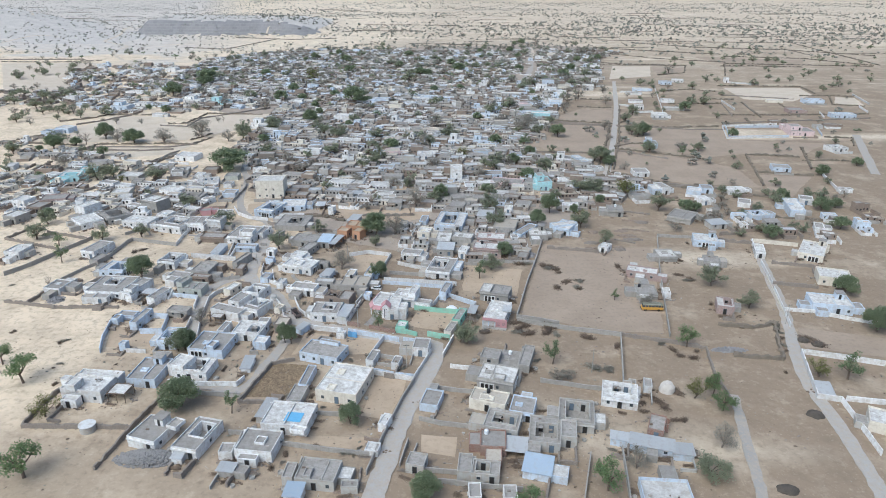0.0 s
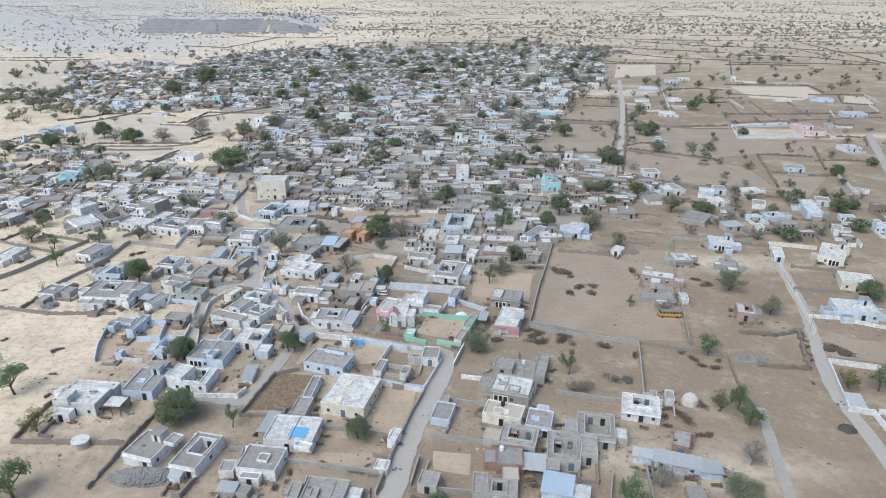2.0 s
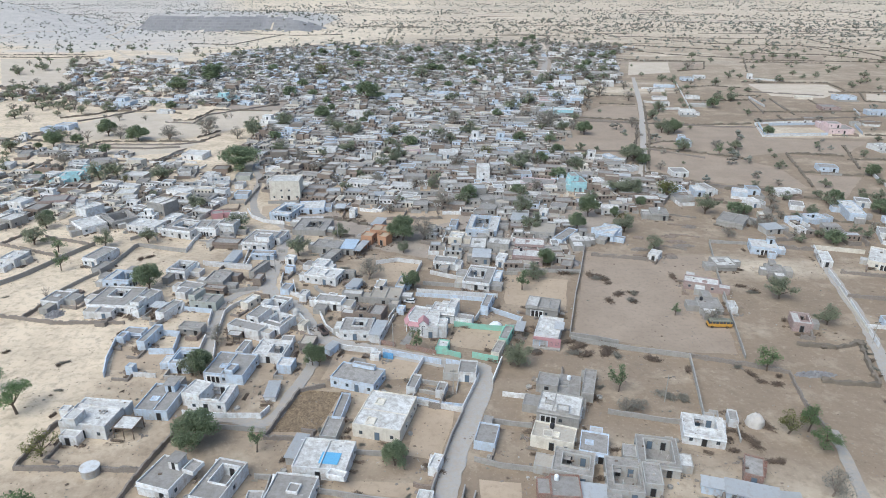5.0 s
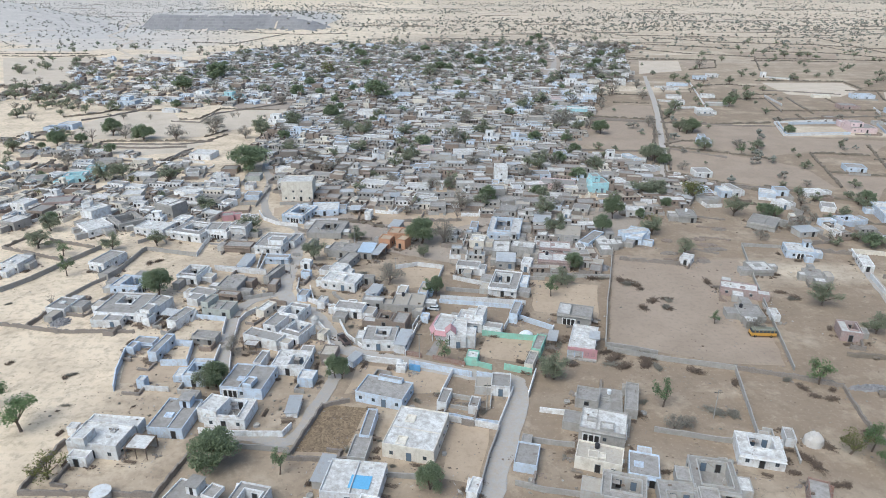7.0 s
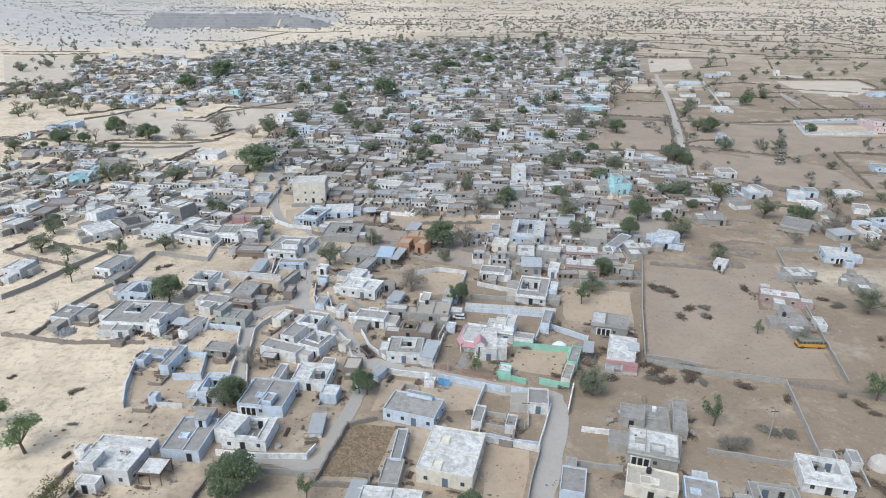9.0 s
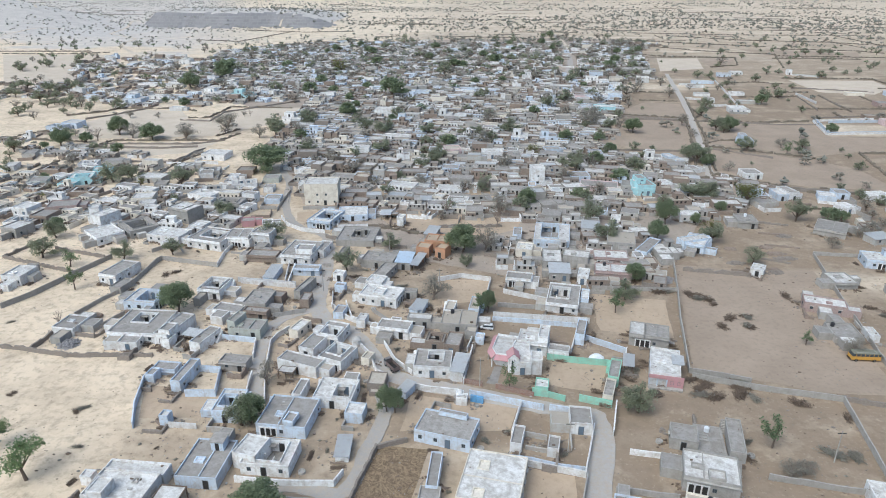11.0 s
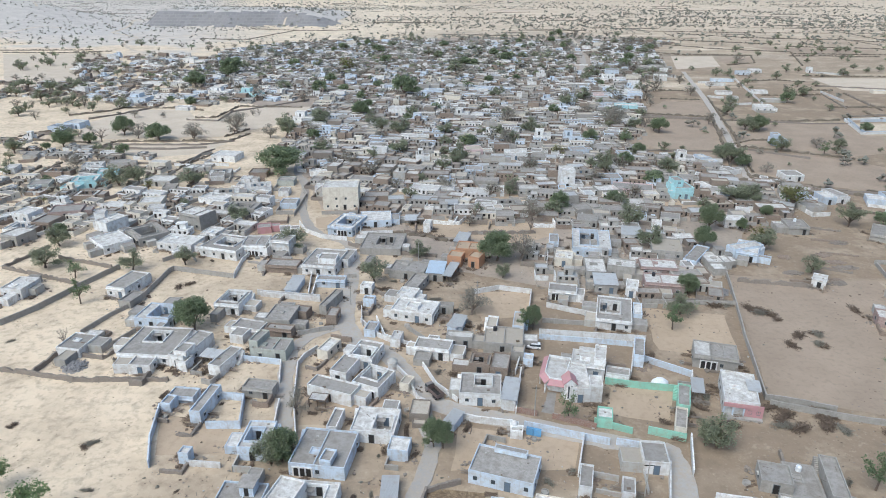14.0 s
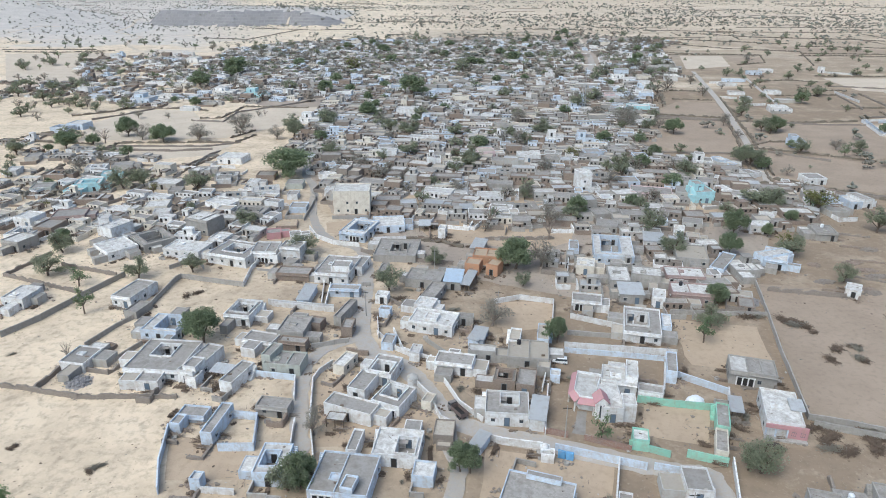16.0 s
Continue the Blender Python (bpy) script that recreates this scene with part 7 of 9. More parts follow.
heap("stone_heap", "long heap of broken dark grey building stones", "stones", -72.4, 113.4, 8.0, 3.4, 1.3, STONES, 1100)
heap("stone_heap", "heap of grey stones beside an earth bank", "stones", -140.4, 197.4, 3.4, 3.0, 0.8, ROCK, 120)
heap("stone_heap", "heap of field stones along a path", "stones", 89.5, 164.1, 6.0, 1.6, 0.8, ROCK, 120)
heap("dung_mound", "low dark heap of dried dung on sand", "dung", 99.5, 131.3, 2.8, 2.4, 0.7, DUNG, 0)
heap("dung_mound", "low dark heap of dried dung on sand", "dung", 78.5, 103.3, 3.0, 2.2, 0.7, DUNG, 0)
heap("dung_mound", "low dark heap of dried dung on sand", "dung", 13.3, 175.7, 2.2, 1.6, 0.5, DUNG, 0)
heap("dung_mound", "dark heap of dung beside a road wall", "dung", 116.0, 170.2, 2.2, 2.0, 0.9, DUNG, 0)
heap("dung_mound", "dark heap of dung beside a road wall", "dung", 119.3, 167.7, 2.4, 2.2, 1.0, DUNG, 0)
heap("gravel_heap", "grey heap of gravel on waste ground", "gravel", 35.0, 240.3, 4.5, 3.5, 0.9, ROCK, 60)
heap("haystack", "weathered grey-brown haystack beside a hut", "haystack", 63.0, 142.3, 2.8, 2.4, 3.2, HILL, 0, 0.1)
heap("covered_fodder", "white sheet-covered mound of fodder in a yard", "fodder", 2.5, 191.0, 2.6, 1.8, 1.6, TANK_WHITE.materials[0], 0, 0.06)
heap("brick_heap", "tumbled heap of bricks and house ruins", "rubble", 36.8, 346.8, 4, 3, 0.8, WALL["brick"], 60)
for k, (x, y) in enumerate(((68.5, 267.2), (65.3, 254.1), (82.8, 262.8), (75.6, 246.3), (82.1, 268.8), (84.5, 258.3), (75.7, 248.3), (94.4, 280.2))):
    heap("ruin_heap", "pale heap of stones from a fallen wall", "rubble", x, y, 2.6 + k % 3, 1.8, 0.5, WALL["stone"] if k % 2 else WALL["brown"], 70)

# a round masonry cistern on the sand
c = empty("cistern", pose(-92.0, 124.1, 0), "round white plastered water cistern on sand", "cistern")
b = Build().tube([(0, 0, -0.2), (0, 0, 1.7), (0, 0, 1.9)], [2.0, 2.0, 1.9], 24)
part("drum", b.mesh("drum", WALL["grey"]), c)
part("lid", Build().tube([(0, 0, 1.9), (0, 0, 2.02), (0, 0, 2.1)], [2.12, 2.12, 0.3], 24).mesh("lid", WALL["white"]), c, None, "white domed lid")
g = empty("grain_bin", pose(-61.5, 197.3, 0), "small round whitewashed bin with conical cap", "bin")
part("drum", Build().tube([(0, 0, -0.2), (0, 0, 2.2)], [1.2, 1.2], 16).mesh("drum", WALL["white"]), g)
part("cap", Build().tube([(0, 0, 2.2), (0, 0, 2.5), (0, 0, 3.0)], [1.35, 1.0, 0.1], 16).mesh("cap", WALL["grey"]), g)

# tarpaulin weighted on a roof
t = tagged(new("tarpaulin", Build().box(-2.2, 2.2, -1.9, 1.9, 0, 0.05).mesh("tarpaulin", plain("blue_tarpaulin", (0.16, 0.40, 0.62), 0.5))), "bright blue tarpaulin spread on a flat roof", "tarpaulin")
t.matrix_basis = pose(-39.2, 126.0, 2.905, 0, 0, -7)


def wheel(parent, x, y, r, w):
    """A road wheel whose axle lies along y."""
    tyre = part("wheel", Build().tube([(0, -w / 2, 0), (0, -w / 2 + 0.01, 0), (0, w / 2 - 0.01, 0), (0, w / 2, 0)], [r * 0.6, r, r, r * 0.6], 16).mesh("wheel", plain("tyre_rubber", (0.03, 0.03, 0.03), 0.8)), parent, pose(x, y, r))
    part("rim", Build().tube([(0, -w / 2 - 0.01, 0), (0, w / 2 + 0.01, 0)], [r * 0.5, r * 0.5], 12).mesh("rim", plain("steel_rim", (0.4, 0.4, 0.4), 0.5, 0.6)), tyre)


def shell(x0, x1, w, z0, z1, front=0.0, back=0.0, narrow=0.0):
    """A vehicle body block with a raked front and rear."""
    b = Build().box(x0, x1, -w / 2, w / 2, z0, z1)
    for k in (4, 5, 6, 7):
        vx, vy, vz = b.v[k]
        b.v[k] = (vx + (front if vx < (x0 + x1) / 2 else -back), vy * (1 - narrow), vz)
    return b


def bus(x, y, rot):
    o = empty("minibus", pose(x, y, 0, 0, 0, rot), "orange-yellow minibus parked on sand under a tree", "bus")
    paint = plain("orange_bus_paint", (0.50, 0.28, 0.06), 0.5)
    part("body", shell(-3.7, 3.7, 2.2, 0.55, 1.55, 0.1, 0.02).mesh("body", paint), o)
    part("window_band", shell(-3.5, 3.66, 2.16, 1.551, 2.25, 0.25, 0.05, 0.04).mesh("window_band", PANE), o, None, "dark window band")
    part("roof", shell(-3.3, 3.62, 2.12, 2.251, 2.5, 0.2, 0.1, 0.08).mesh("roof", plain("dusty_bus_roof", (0.2, 0.2, 0.15), 0.6)), o, None, "dull dark roof")
    part("roof_rack", Build().ring((-2.4, 2.6, -0.9, 0.9), (-2.3, 2.5, -0.8, 0.8), 2.52, 2.66).mesh("roof_rack", plain("rack_steel", (0.3, 0.3, 0.28), 0.5)), o)
    for s in range(6):
        u = -2.6 + s * 1.1
        for e in (-1, 1):
            part("window_post", Build().box(u - 0.05, u + 0.05, e * 1.06 - 0.03, e * 1.06 + 0.03, 1.55, 2.26).mesh("window_post", paint), o)
    part("bumper", Build().box(-3.85, -3.7, -1.05, 1.05, 0.5, 0.75).mesh("bumper", DARK), o)
    for u in (-2.4, 2.2):
        for e in (-0.98, 0.98):
            wheel(o, u, e, 0.42, 0.26)


def van(x, y, rot):
    o = empty("van", pose(x, y, 0, 0, 0, rot), "small white van parked in a sandy yard", "car")
    paint = plain("white_car_paint", (0.75, 0.76, 0.77), 0.3)
    part("body", shell(-1.9, 1.9, 1.55, 0.35, 1.0, 0.08, 0.04).mesh("body", paint), o)
    part("bonnet", shell(-1.8, -1.0, 1.45, 1.001, 1.15, 0.25, 0.0, 0.05).mesh("bonnet", paint), o)
    part("window_band", shell(-1.2, 1.85, 1.5, 1.001, 1.55, 0.5, 0.15, 0.1).mesh("window_band", PANE), o, None, "dark windows")
    part("roof", shell(-0.7, 1.68, 1.38, 1.551, 1.68, 0.1, 0.1, 0.08).mesh("roof", paint), o)
    for u in (-1.2, 1.2):
        for e in (-0.7, 0.7):
            wheel(o, u, e, 0.31, 0.2)


def truck(x, y, rot):
    o = empty("tipper_truck", pose(x, y, 0.1, 0, 0, rot) @ Matrix.Diagonal((0.72, 0.8, 0.8, 1)), "dusty brown tipper truck with an empty bed", "truck")
    bed, cab = plain("brown_truck_paint", (0.15, 0.115, 0.105), 0.7), plain("dull_cab_paint", (0.20, 0.18, 0.17), 0.6)
    part("chassis", Build().box(-3.6, 3.6, -0.5, 0.5, 0.7, 1.0).mesh("chassis", DARK), o)
    part("cab", shell(-3.7, -2.0, 2.3, 0.7, 2.0, 0.05).mesh("cab", cab), o)
    part("windscreen", shell(-3.64, -2.05, 2.22, 2.001, 2.65, 0.25, 0.0, 0.03).mesh("windscreen", PANE), o, None, "dark windscreen and cab windows")
    part("cab_roof", shell(-3.4, -2.05, 2.16, 2.651, 2.85, 0.05, 0.0, 0.04).mesh("cab_roof", cab), o)
    part("bed_floor", Build().box(-1.75, 3.6, -1.15, 1.15, 1.05, 1.2).mesh("bed_floor", DARK), o)
    for e in (-1, 1):
        part("side_board", Build().box(-1.75, 3.6, e * 1.15 - 0.06, e * 1.15 + 0.06, 1.201, 2.3).mesh("side_board", bed), o)
    part("head_board", Build().box(-1.85, -1.751, -1.2, 1.2, 1.05, 2.6).mesh("head_board", bed), o)
    part("tail_board", Build().box(3.601, 3.7, -1.2, 1.2, 1.05, 2.3).mesh("tail_board", bed), o)
    for u in (-2.8, 1.2, 2.4):
        for e in (-0.95, 0.95):
            wheel(o, u, e, 0.5, 0.32)


bus(73.1, 191.3, -4)
van(-25.5, 206.9, -8)
truck(-51.1, 186.0, -56)


def mast(x, y, height):
    """A lattice telephone mast."""
    o = empty("radio_mast", pose(x, y, 0), "tall grey steel lattice telephone mast", "mast")
    steel = plain("galvanised_steel", (0.4, 0.4, 0.4), 0.5, 0.5)
    for a in range(4):
        g = radians(45 + 90 * a)
        part("leg", Build().tube([(1.6 * math.cos(g), 1.6 * math.sin(g), -0.2), (0.45 * math.cos(g), 0.45 * math.sin(g), height)], [0.12, 0.08], 5).mesh("leg", steel), o)
    for k in range(12):
        z0, z1 = height * k / 12, height * (k + 1) / 12
        for a in range(4):
            r0, r1 = 1.6 - 1.15 * k / 12, 1.6 - 1.15 * (k + 1) / 12
            g0, g1 = radians(45 + 90 * a), radians(135 + 90 * a)
            part("brace", Build().tube([(r0 * math.cos(g0), r0 * math.sin(g0), z0), (r1 * math.cos(g1), r1 * math.sin(g1), z1)], [0.06, 0.06], 4).mesh("brace", steel), o)
    for a in range(3):
        g = radians(120 * a)
        part("antenna", Build().box(-0.15, 0.15, -0.1, 0.1, 0, 2.2).mesh("antenna", WALL["white"]), o, pose(0.8 * math.cos(g), 0.8 * math.sin(g), height - 2.6, 0, 0, 120 * a))


mast(44.1, 539.8, 30)


def pole(x, y):
    o = empty("utility_pole", pose(x, y, 0), "slim concrete electricity pole with a crossarm", "pole", "electricity poles")
    part("shaft", Build().tube([(0, 0, -0.3), (0, 0, 8)], [0.14, 0.09], 6).mesh("shaft", WALL["concrete"]), o)
    part("crossarm", Build().box(-0.9, 0.9, -0.06, 0.06, 7.3, 7.42).mesh("crossarm", DARK), o)


for x, y in ((-81.5, 284.6), (-76.2, 230.7), (-28.9, 178.4), (43.6, 151.5), (-11.4, 154.2), (-57.4, 260.5), (-105.8, 315.5), (-39.2, 231.0), (115.4, 181.0)):
    pole(x, y)

# the villa's pink skirt roof, gabled porch and path
v = empty("villa_porch", pose(-20.1, 184.5, 0), "gabled white porch with a pink tiled cap", "porch")
gw = Build().box(-1.25, 1.25, 0, 1.2, -0.2, 4.2)
i = len(gw.v)
gw.v += [(-1.25, 0, 4.2), (1.25, 0, 4.2), (0, 0, 5.5), (-1.25, 1.2, 4.2), (1.25, 1.2, 4.2), (0, 1.2, 5.5)]
gw.f += [(i, i + 1, i + 2), (i + 4, i + 3, i + 5)]
part("gable_wall", gw.mesh("gable_wall", WALL["white"]), v)
for e in (-1, 1):
    cp = Build()
    cp.v = [(e * 1.65, -0.2, 4.0), (0, -0.2, 5.52), (0, 3.4, 5.52), (e * 1.65, 3.4, 4.0), (e * 1.65, -0.2, 4.18), (0, -0.2, 5.7), (0, 3.4, 5.7), (e * 1.65, 3.4, 4.18)]
    cp.f = [(3, 2, 1, 0), (4, 5, 6, 7), (0, 1, 5, 4), (1, 2, 6, 5), (2, 3, 7, 6), (3, 0, 4, 7)]
    part("roof_slope", cp.mesh("roof_slope", WALL["pink"]), v)
part("tall_window", Build().box(-0.5, 0.5, -0.03, 0.02, 0.3, 3.6).mesh("tall_window", PANE), v)

# the villa's front hall: chamfered terrace roof with sloping pink eaves on columns, and a paved drive


def villa_hall():
    e = empty("villa_hall", pose(-21.5, 191.0, 0), "white villa hall with pink tiled eaves and flat terrace", "house")
    plan = [Vector(p) for p in ((-1.5, 6.9), (-3.6, -0.4), (-2.9, -3.3), (0.2, -4.1), (3.7, 5.4))]
    mid = sum(plan, Vector((0, 0))) / 5

    def prism(lo, hi, k0, k1=None):
        """Prism over the plan, pulled in to k0; with k1, a ring between the two."""
        b = Build()
        for z in (lo, hi):
            for k in (k0,) if k1 is None else (k0, k1):
                b.v += [(*(mid + (p - mid) * k), z) for p in plan]
        if k1 is None:
            b.f = [tuple(range(5, 10)), tuple(reversed(range(5)))] + [(i, (i + 1) % 5, (i + 1) % 5 + 5, i + 5) for i in range(5)]
        else:
            for i in range(5):
                j = (i + 1) % 5
                b.f += [(i, j, j + 10, i + 10), (j + 5, i + 5, i + 15, j + 15), (i + 10, j + 10, j + 15, i + 15)]
        return b
    part("wall_block", prism(-0.3, 3.2, 0.9).mesh("wall_block", WALL["white"]), e)
    part("roof", prism(3.201, 3.3, 0.93).mesh("roof", ROOF["white"]), e)
    part("parapet", prism(3.21, 3.75, 1.0, 0.93).mesh("parapet", WALL["white"]), e)
    for a, b2 in zip(plan[:3], plan[1:4]):
        out = Vector(((b2 - a).y, -(b2 - a).x)).normalized() * -1.25
        if out.dot(a - mid) < 0:
            out = -out
        sl = Build()
        for lift in (0.0, 0.14):
            sl.v += [(*(a + out + (a - b2).normalized() * 0.35), 2.45 + lift), (*(b2 + out + (b2 - a).normalized() * 0.35), 2.45 + lift), (*b2, 3.35 + lift), (*a, 3.35 + lift)]
        sl.f = [(3, 2, 1, 0), (4, 5, 6, 7), (0, 1, 5, 4), (1, 2, 6, 5), (2, 3, 7, 6), (3, 0, 4, 7)]
        part("eave", sl.mesh("eave", WALL["pink"]), e, None, "sloping pink tiled eave")
        p = b2 + out * 0.8
        part("column", Build().box(p.x - 0.15, p.x + 0.15, p.y - 0.15, p.y + 0.15, -0.2, 2.6).mesh("column", WALL["white"]), e)


villa_hall()
patch("drive", "pale paved drive up to a villa", "drive", 0.05, ROOF["concrete"], (-24.7, 187.4), (-22.5, 187.1), (-24.5, 179.0), (-27.2, 179.7))
f = empty("porch_fascia", pose(16.2, 176.4, 0, 0, 0, -14), "pink painted porch front with dark openings", "porch")
part("fascia", Build().box(-4.1, 4.1, 1.55, 1.9, 2.5, 3.4).mesh("fascia", WALL["pink"]), f)
part("pink_wall", Build().box(0.4, 4.1, 1.6, 1.95, 0.5, 2.5).mesh("pink_wall", WALL["pink"]), f)
part("plinth", Build().box(-4.1, 4.1, 0.6, 1.9, -0.1, 0.5).mesh("plinth", WALL["concrete"]), f)
for u in (1.4, 3.1):
    part("window", WIN_FRAME, f, pose(u, 1.6, 1.7, 90, 0, 0))
for u in (-3.9, -2.0, 0.2):
    part("column", Build().box(u - 0.15, u + 0.15, 1.56, 1.86, 0.5, 2.5).mesh("column", WALL["blue"]), f)

SHEET_BLUE = sheet_metal("bright_blue_gate_sheet", (0.16, 0.36, 0.60), (0.3, 0.3, 0.32), 0.0)

# a small domed shrine on the yard wall, and a blue sheet gate farther along it
k = empty("shrine", pose(-33.9, 172.8, 0), "small whitewashed shrine with a dome by a yard wall", "shrine")
part("plinth", Build().box(-1.5, 1.5, -1.5, 1.5, -0.2, 0.5).mesh("plinth", WALL["concrete"]), k)
part("cell", Build().box(-0.8, 0.8, -0.8, 0.8, 0.501, 2.0).mesh("cell", WALL["white"]), k)
part("cornice", Build().box(-0.95, 0.95, -0.95, 0.95, 2.001, 2.12).mesh("cornice", WALL["white"]), k)
part("dome", Build().tube([(0, 0, 2.121), (0, 0, 2.5), (0, 0, 2.8), (0, 0, 2.98), (0, 0, 3.05)], [0.72, 0.7, 0.5, 0.24, 0.04], 16).mesh("dome", WALL["white"], True), k)
# niche shade laid on as a black slab, nothing hollowed
part("niche", Build().box(-0.3, 0.3, -0.83, -0.78, 0.6, 1.6).mesh("niche", DARK), k)
a, b2 = Vector((-31.4, 172.3, 0)), Vector((-28.4, 171.3, 0))
q = empty("yard_gate", pose(*((a + b2) / 2), 0, 0, math.degrees(math.atan2(b2.y - a.y, b2.x - a.x))), "bright blue painted sheet-metal yard gate", "gate")
for e in (-1, 1):
    w = (b2 - a).length / 4
    part("gate_leaf", Build().box(e * w - w + 0.03, e * w + w - 0.03, -0.26, 0.26, 0.1, 1.85).mesh("gate_leaf", SHEET_BLUE), q)

# ---- the rest of the village, seen from farther off ----


def inside(x, y, poly):
    c = False
    for (x0, y0), (x1, y1) in zip(poly, poly[1:] + poly[:1]):
        if (y0 > y) != (y1 > y) and x < (x1 - x0) * (y - y0) / (y1 - y0) + x0:
            c = not c
    return c


CELLS = {}
SEEN = [0, 0]


def free(x, y, r, gap=0.4):
    """True where a round plot of radius r meets no house, tree or road."""
    for k, (items, road_cell) in enumerate(((TAKEN, 0), (ROADS, 1))):
        for a, b, q in items[SEEN[k]:]:
            n = int((q + 9) // 24) + 1
            for u in range(int(a // 24) - n, int(a // 24) + n + 1):
                for v in range(int(b // 24) - n, int(b // 24) + n + 1):
                    CELLS.setdefault((u, v), []).append((a, b, q, road_cell))
        SEEN[k] = len(items)
    for a, b, q, road_cell in CELLS.get((int(x // 24), int(y // 24)), ()):
        d = math.hypot(a - x, b - y)
        if road_cell and d < r * 0.9 + q + 0.4 or not road_cell and d < (r + q) * 0.86 + gap:
            return False
    return True


# houses with nothing built against them
LONE = [(-89.7, 138.3), (-28.2, 142.7), (-99.2, 140.1), (18.2, 184.5), (-37.0, 159.6), (-73.7, 121.1), (-61.8, 119.2), (-45.8, 116.6), (-40.6, 127.3), (-72.6, 164.3), (-75.5, 151.5), (18.8, 200.3), (-22, 190)]


def annexes():
    """Lean-to rooms, cattle sheds and yard walls built against the nearer houses."""
    rnd = random.Random(12)
    for h, x, y, w, d, rot, top in list(NEAR):
        if w < 4.5 or d < 4 or any(math.hypot(x - a, y - b) < 9 for a, b in LONE):
            continue
        c, s = math.cos(radians(rot)), math.sin(radians(rot))
        own = 0.5 * max(w, d)
        for k in range(2 if y < 190 else 5):
            side = rnd.choice((-1, 1))
            aw, ad, ah = rnd.uniform(2.2, 4.2), rnd.uniform(2.4, min(5.0, d)), rnd.uniform(1.9, 2.5)
            if rnd.random() < 0.6:
                u, v = side * (w / 2 + aw / 2 + 0.01), rnd.uniform(-0.5, 0.5) * (d - ad)
            else:
                u, v = rnd.uniform(-0.5, 0.5) * (w - aw), side * (d / 2 + ad / 2 + 0.01)
            px, py = x + u * c - v * s, y + u * s + v * c
            r = 0.5 * max(aw, ad)
            if any(abs(a - px) < r + q and math.hypot(a - px, b - py) < r + q * 0.85 for a, b, q in TAKEN if (a, b, q) != (x, y, own)):
                continue
            if any(abs(a - px) < r + q and math.hypot(a - px, b - py) < r + q + 0.5 for a, b, q in ROADS):
                continue
            volume(h, px, py, aw, ad, rot, ah, par=0.2, roof=rnd.choice(("concrete", "concrete", "white", "sand")), walls=rnd.choice((None, None, "concrete", "grey")) if "wood" not in h["look"] else "concrete", detail=False)
            if rnd.random() < (0.5 if y < 190 else 0.2):
                break


annexes()


def yard_stubs():
    """Low broken yard walls running out from the nearer houses."""
    rnd = random.Random(31)
    for h, x, y, w, d, rot, top in list(NEAR):
        if rnd.random() < 0.3:
            continue
        c, s = math.cos(radians(rot)), math.sin(radians(rot))
        su, sv = rnd.choice((-1, 1)), rnd.choice((-1, -1, 1))
        L, M = rnd.uniform(2.5, 6.0), rnd.uniform(1.5, 4.5)
        pts = []
        for u, v in ((su * (w / 2 - 0.2), sv * (d / 2 + 0.05)), (su * (w / 2 - 0.2), sv * (d / 2 + L)), (su * (w / 2 - 0.2 - M), sv * (d / 2 + L))):
            pts.append((x + u * c - v * s, y + u * s + v * c))
        if any(math.hypot(a - px, b - py) < q * 0.95 + 0.3 for px, py in pts[1:] for a, b, q in TAKEN if abs(a - px) < 14 and (a, b) != (x, y)):
            continue
        if any(math.hypot(a - px, b - py) < q + 0.5 for px, py in pts for a, b, q in ROADS if abs(a - px) < 9):
            continue
        boundary_wall(rnd.choice(("stone", "stone", "concrete", "grey", "brown")), rnd.uniform(0.7, 1.5), *pts[:rnd.choice((2, 3, 3))])


yard_stubs()


def sticks(rnd, n, length, wide, high):
    """A stack of cut firewood, lying roughly one way."""
    b = Build()
    for k in range(n):
        u, z = rnd.gauss(0, wide * 0.4), rnd.random() ** 1.5 * high
        a = rnd.gauss(0, 0.16)
        L = length * rnd.uniform(0.35, 0.55)
        b.tube([(-L * math.cos(a), u - L * math.sin(a), 0.05 + z * (1 - min(1, abs(u) / wide)) + rnd.uniform(0, 0.08)),
                (L * math.cos(a), u + L * math.sin(a), 0.05 + z * (1 - min(1, abs(u) / wide)) + rnd.uniform(0, 0.08))], [0.05, 0.03], 4)
    return b.mesh("woodpile", BRUSH)


def trough(r):
    """A round feeding trough of plastered mud, hollow on top."""
    b = Build()
    n = 12
    for q, z in ((r, -0.05), (r * 0.94, 0.55), (r * 0.78, 0.55), (r * 0.7, 0.3)):
        b.v += [(q * math.cos(6.2832 * k / n), q * math.sin(6.2832 * k / n), z) for k in range(n)]
    for j in range(3):
        b.f += [(j * n + k, j * n + (k + 1) % n, (j + 1) * n + (k + 1) % n, (j + 1) * n + k) for k in range(n)]
    b.f.append(tuple(range(3 * n, 4 * n)))
    return b.mesh("feeding_trough", WALL["concrete"])


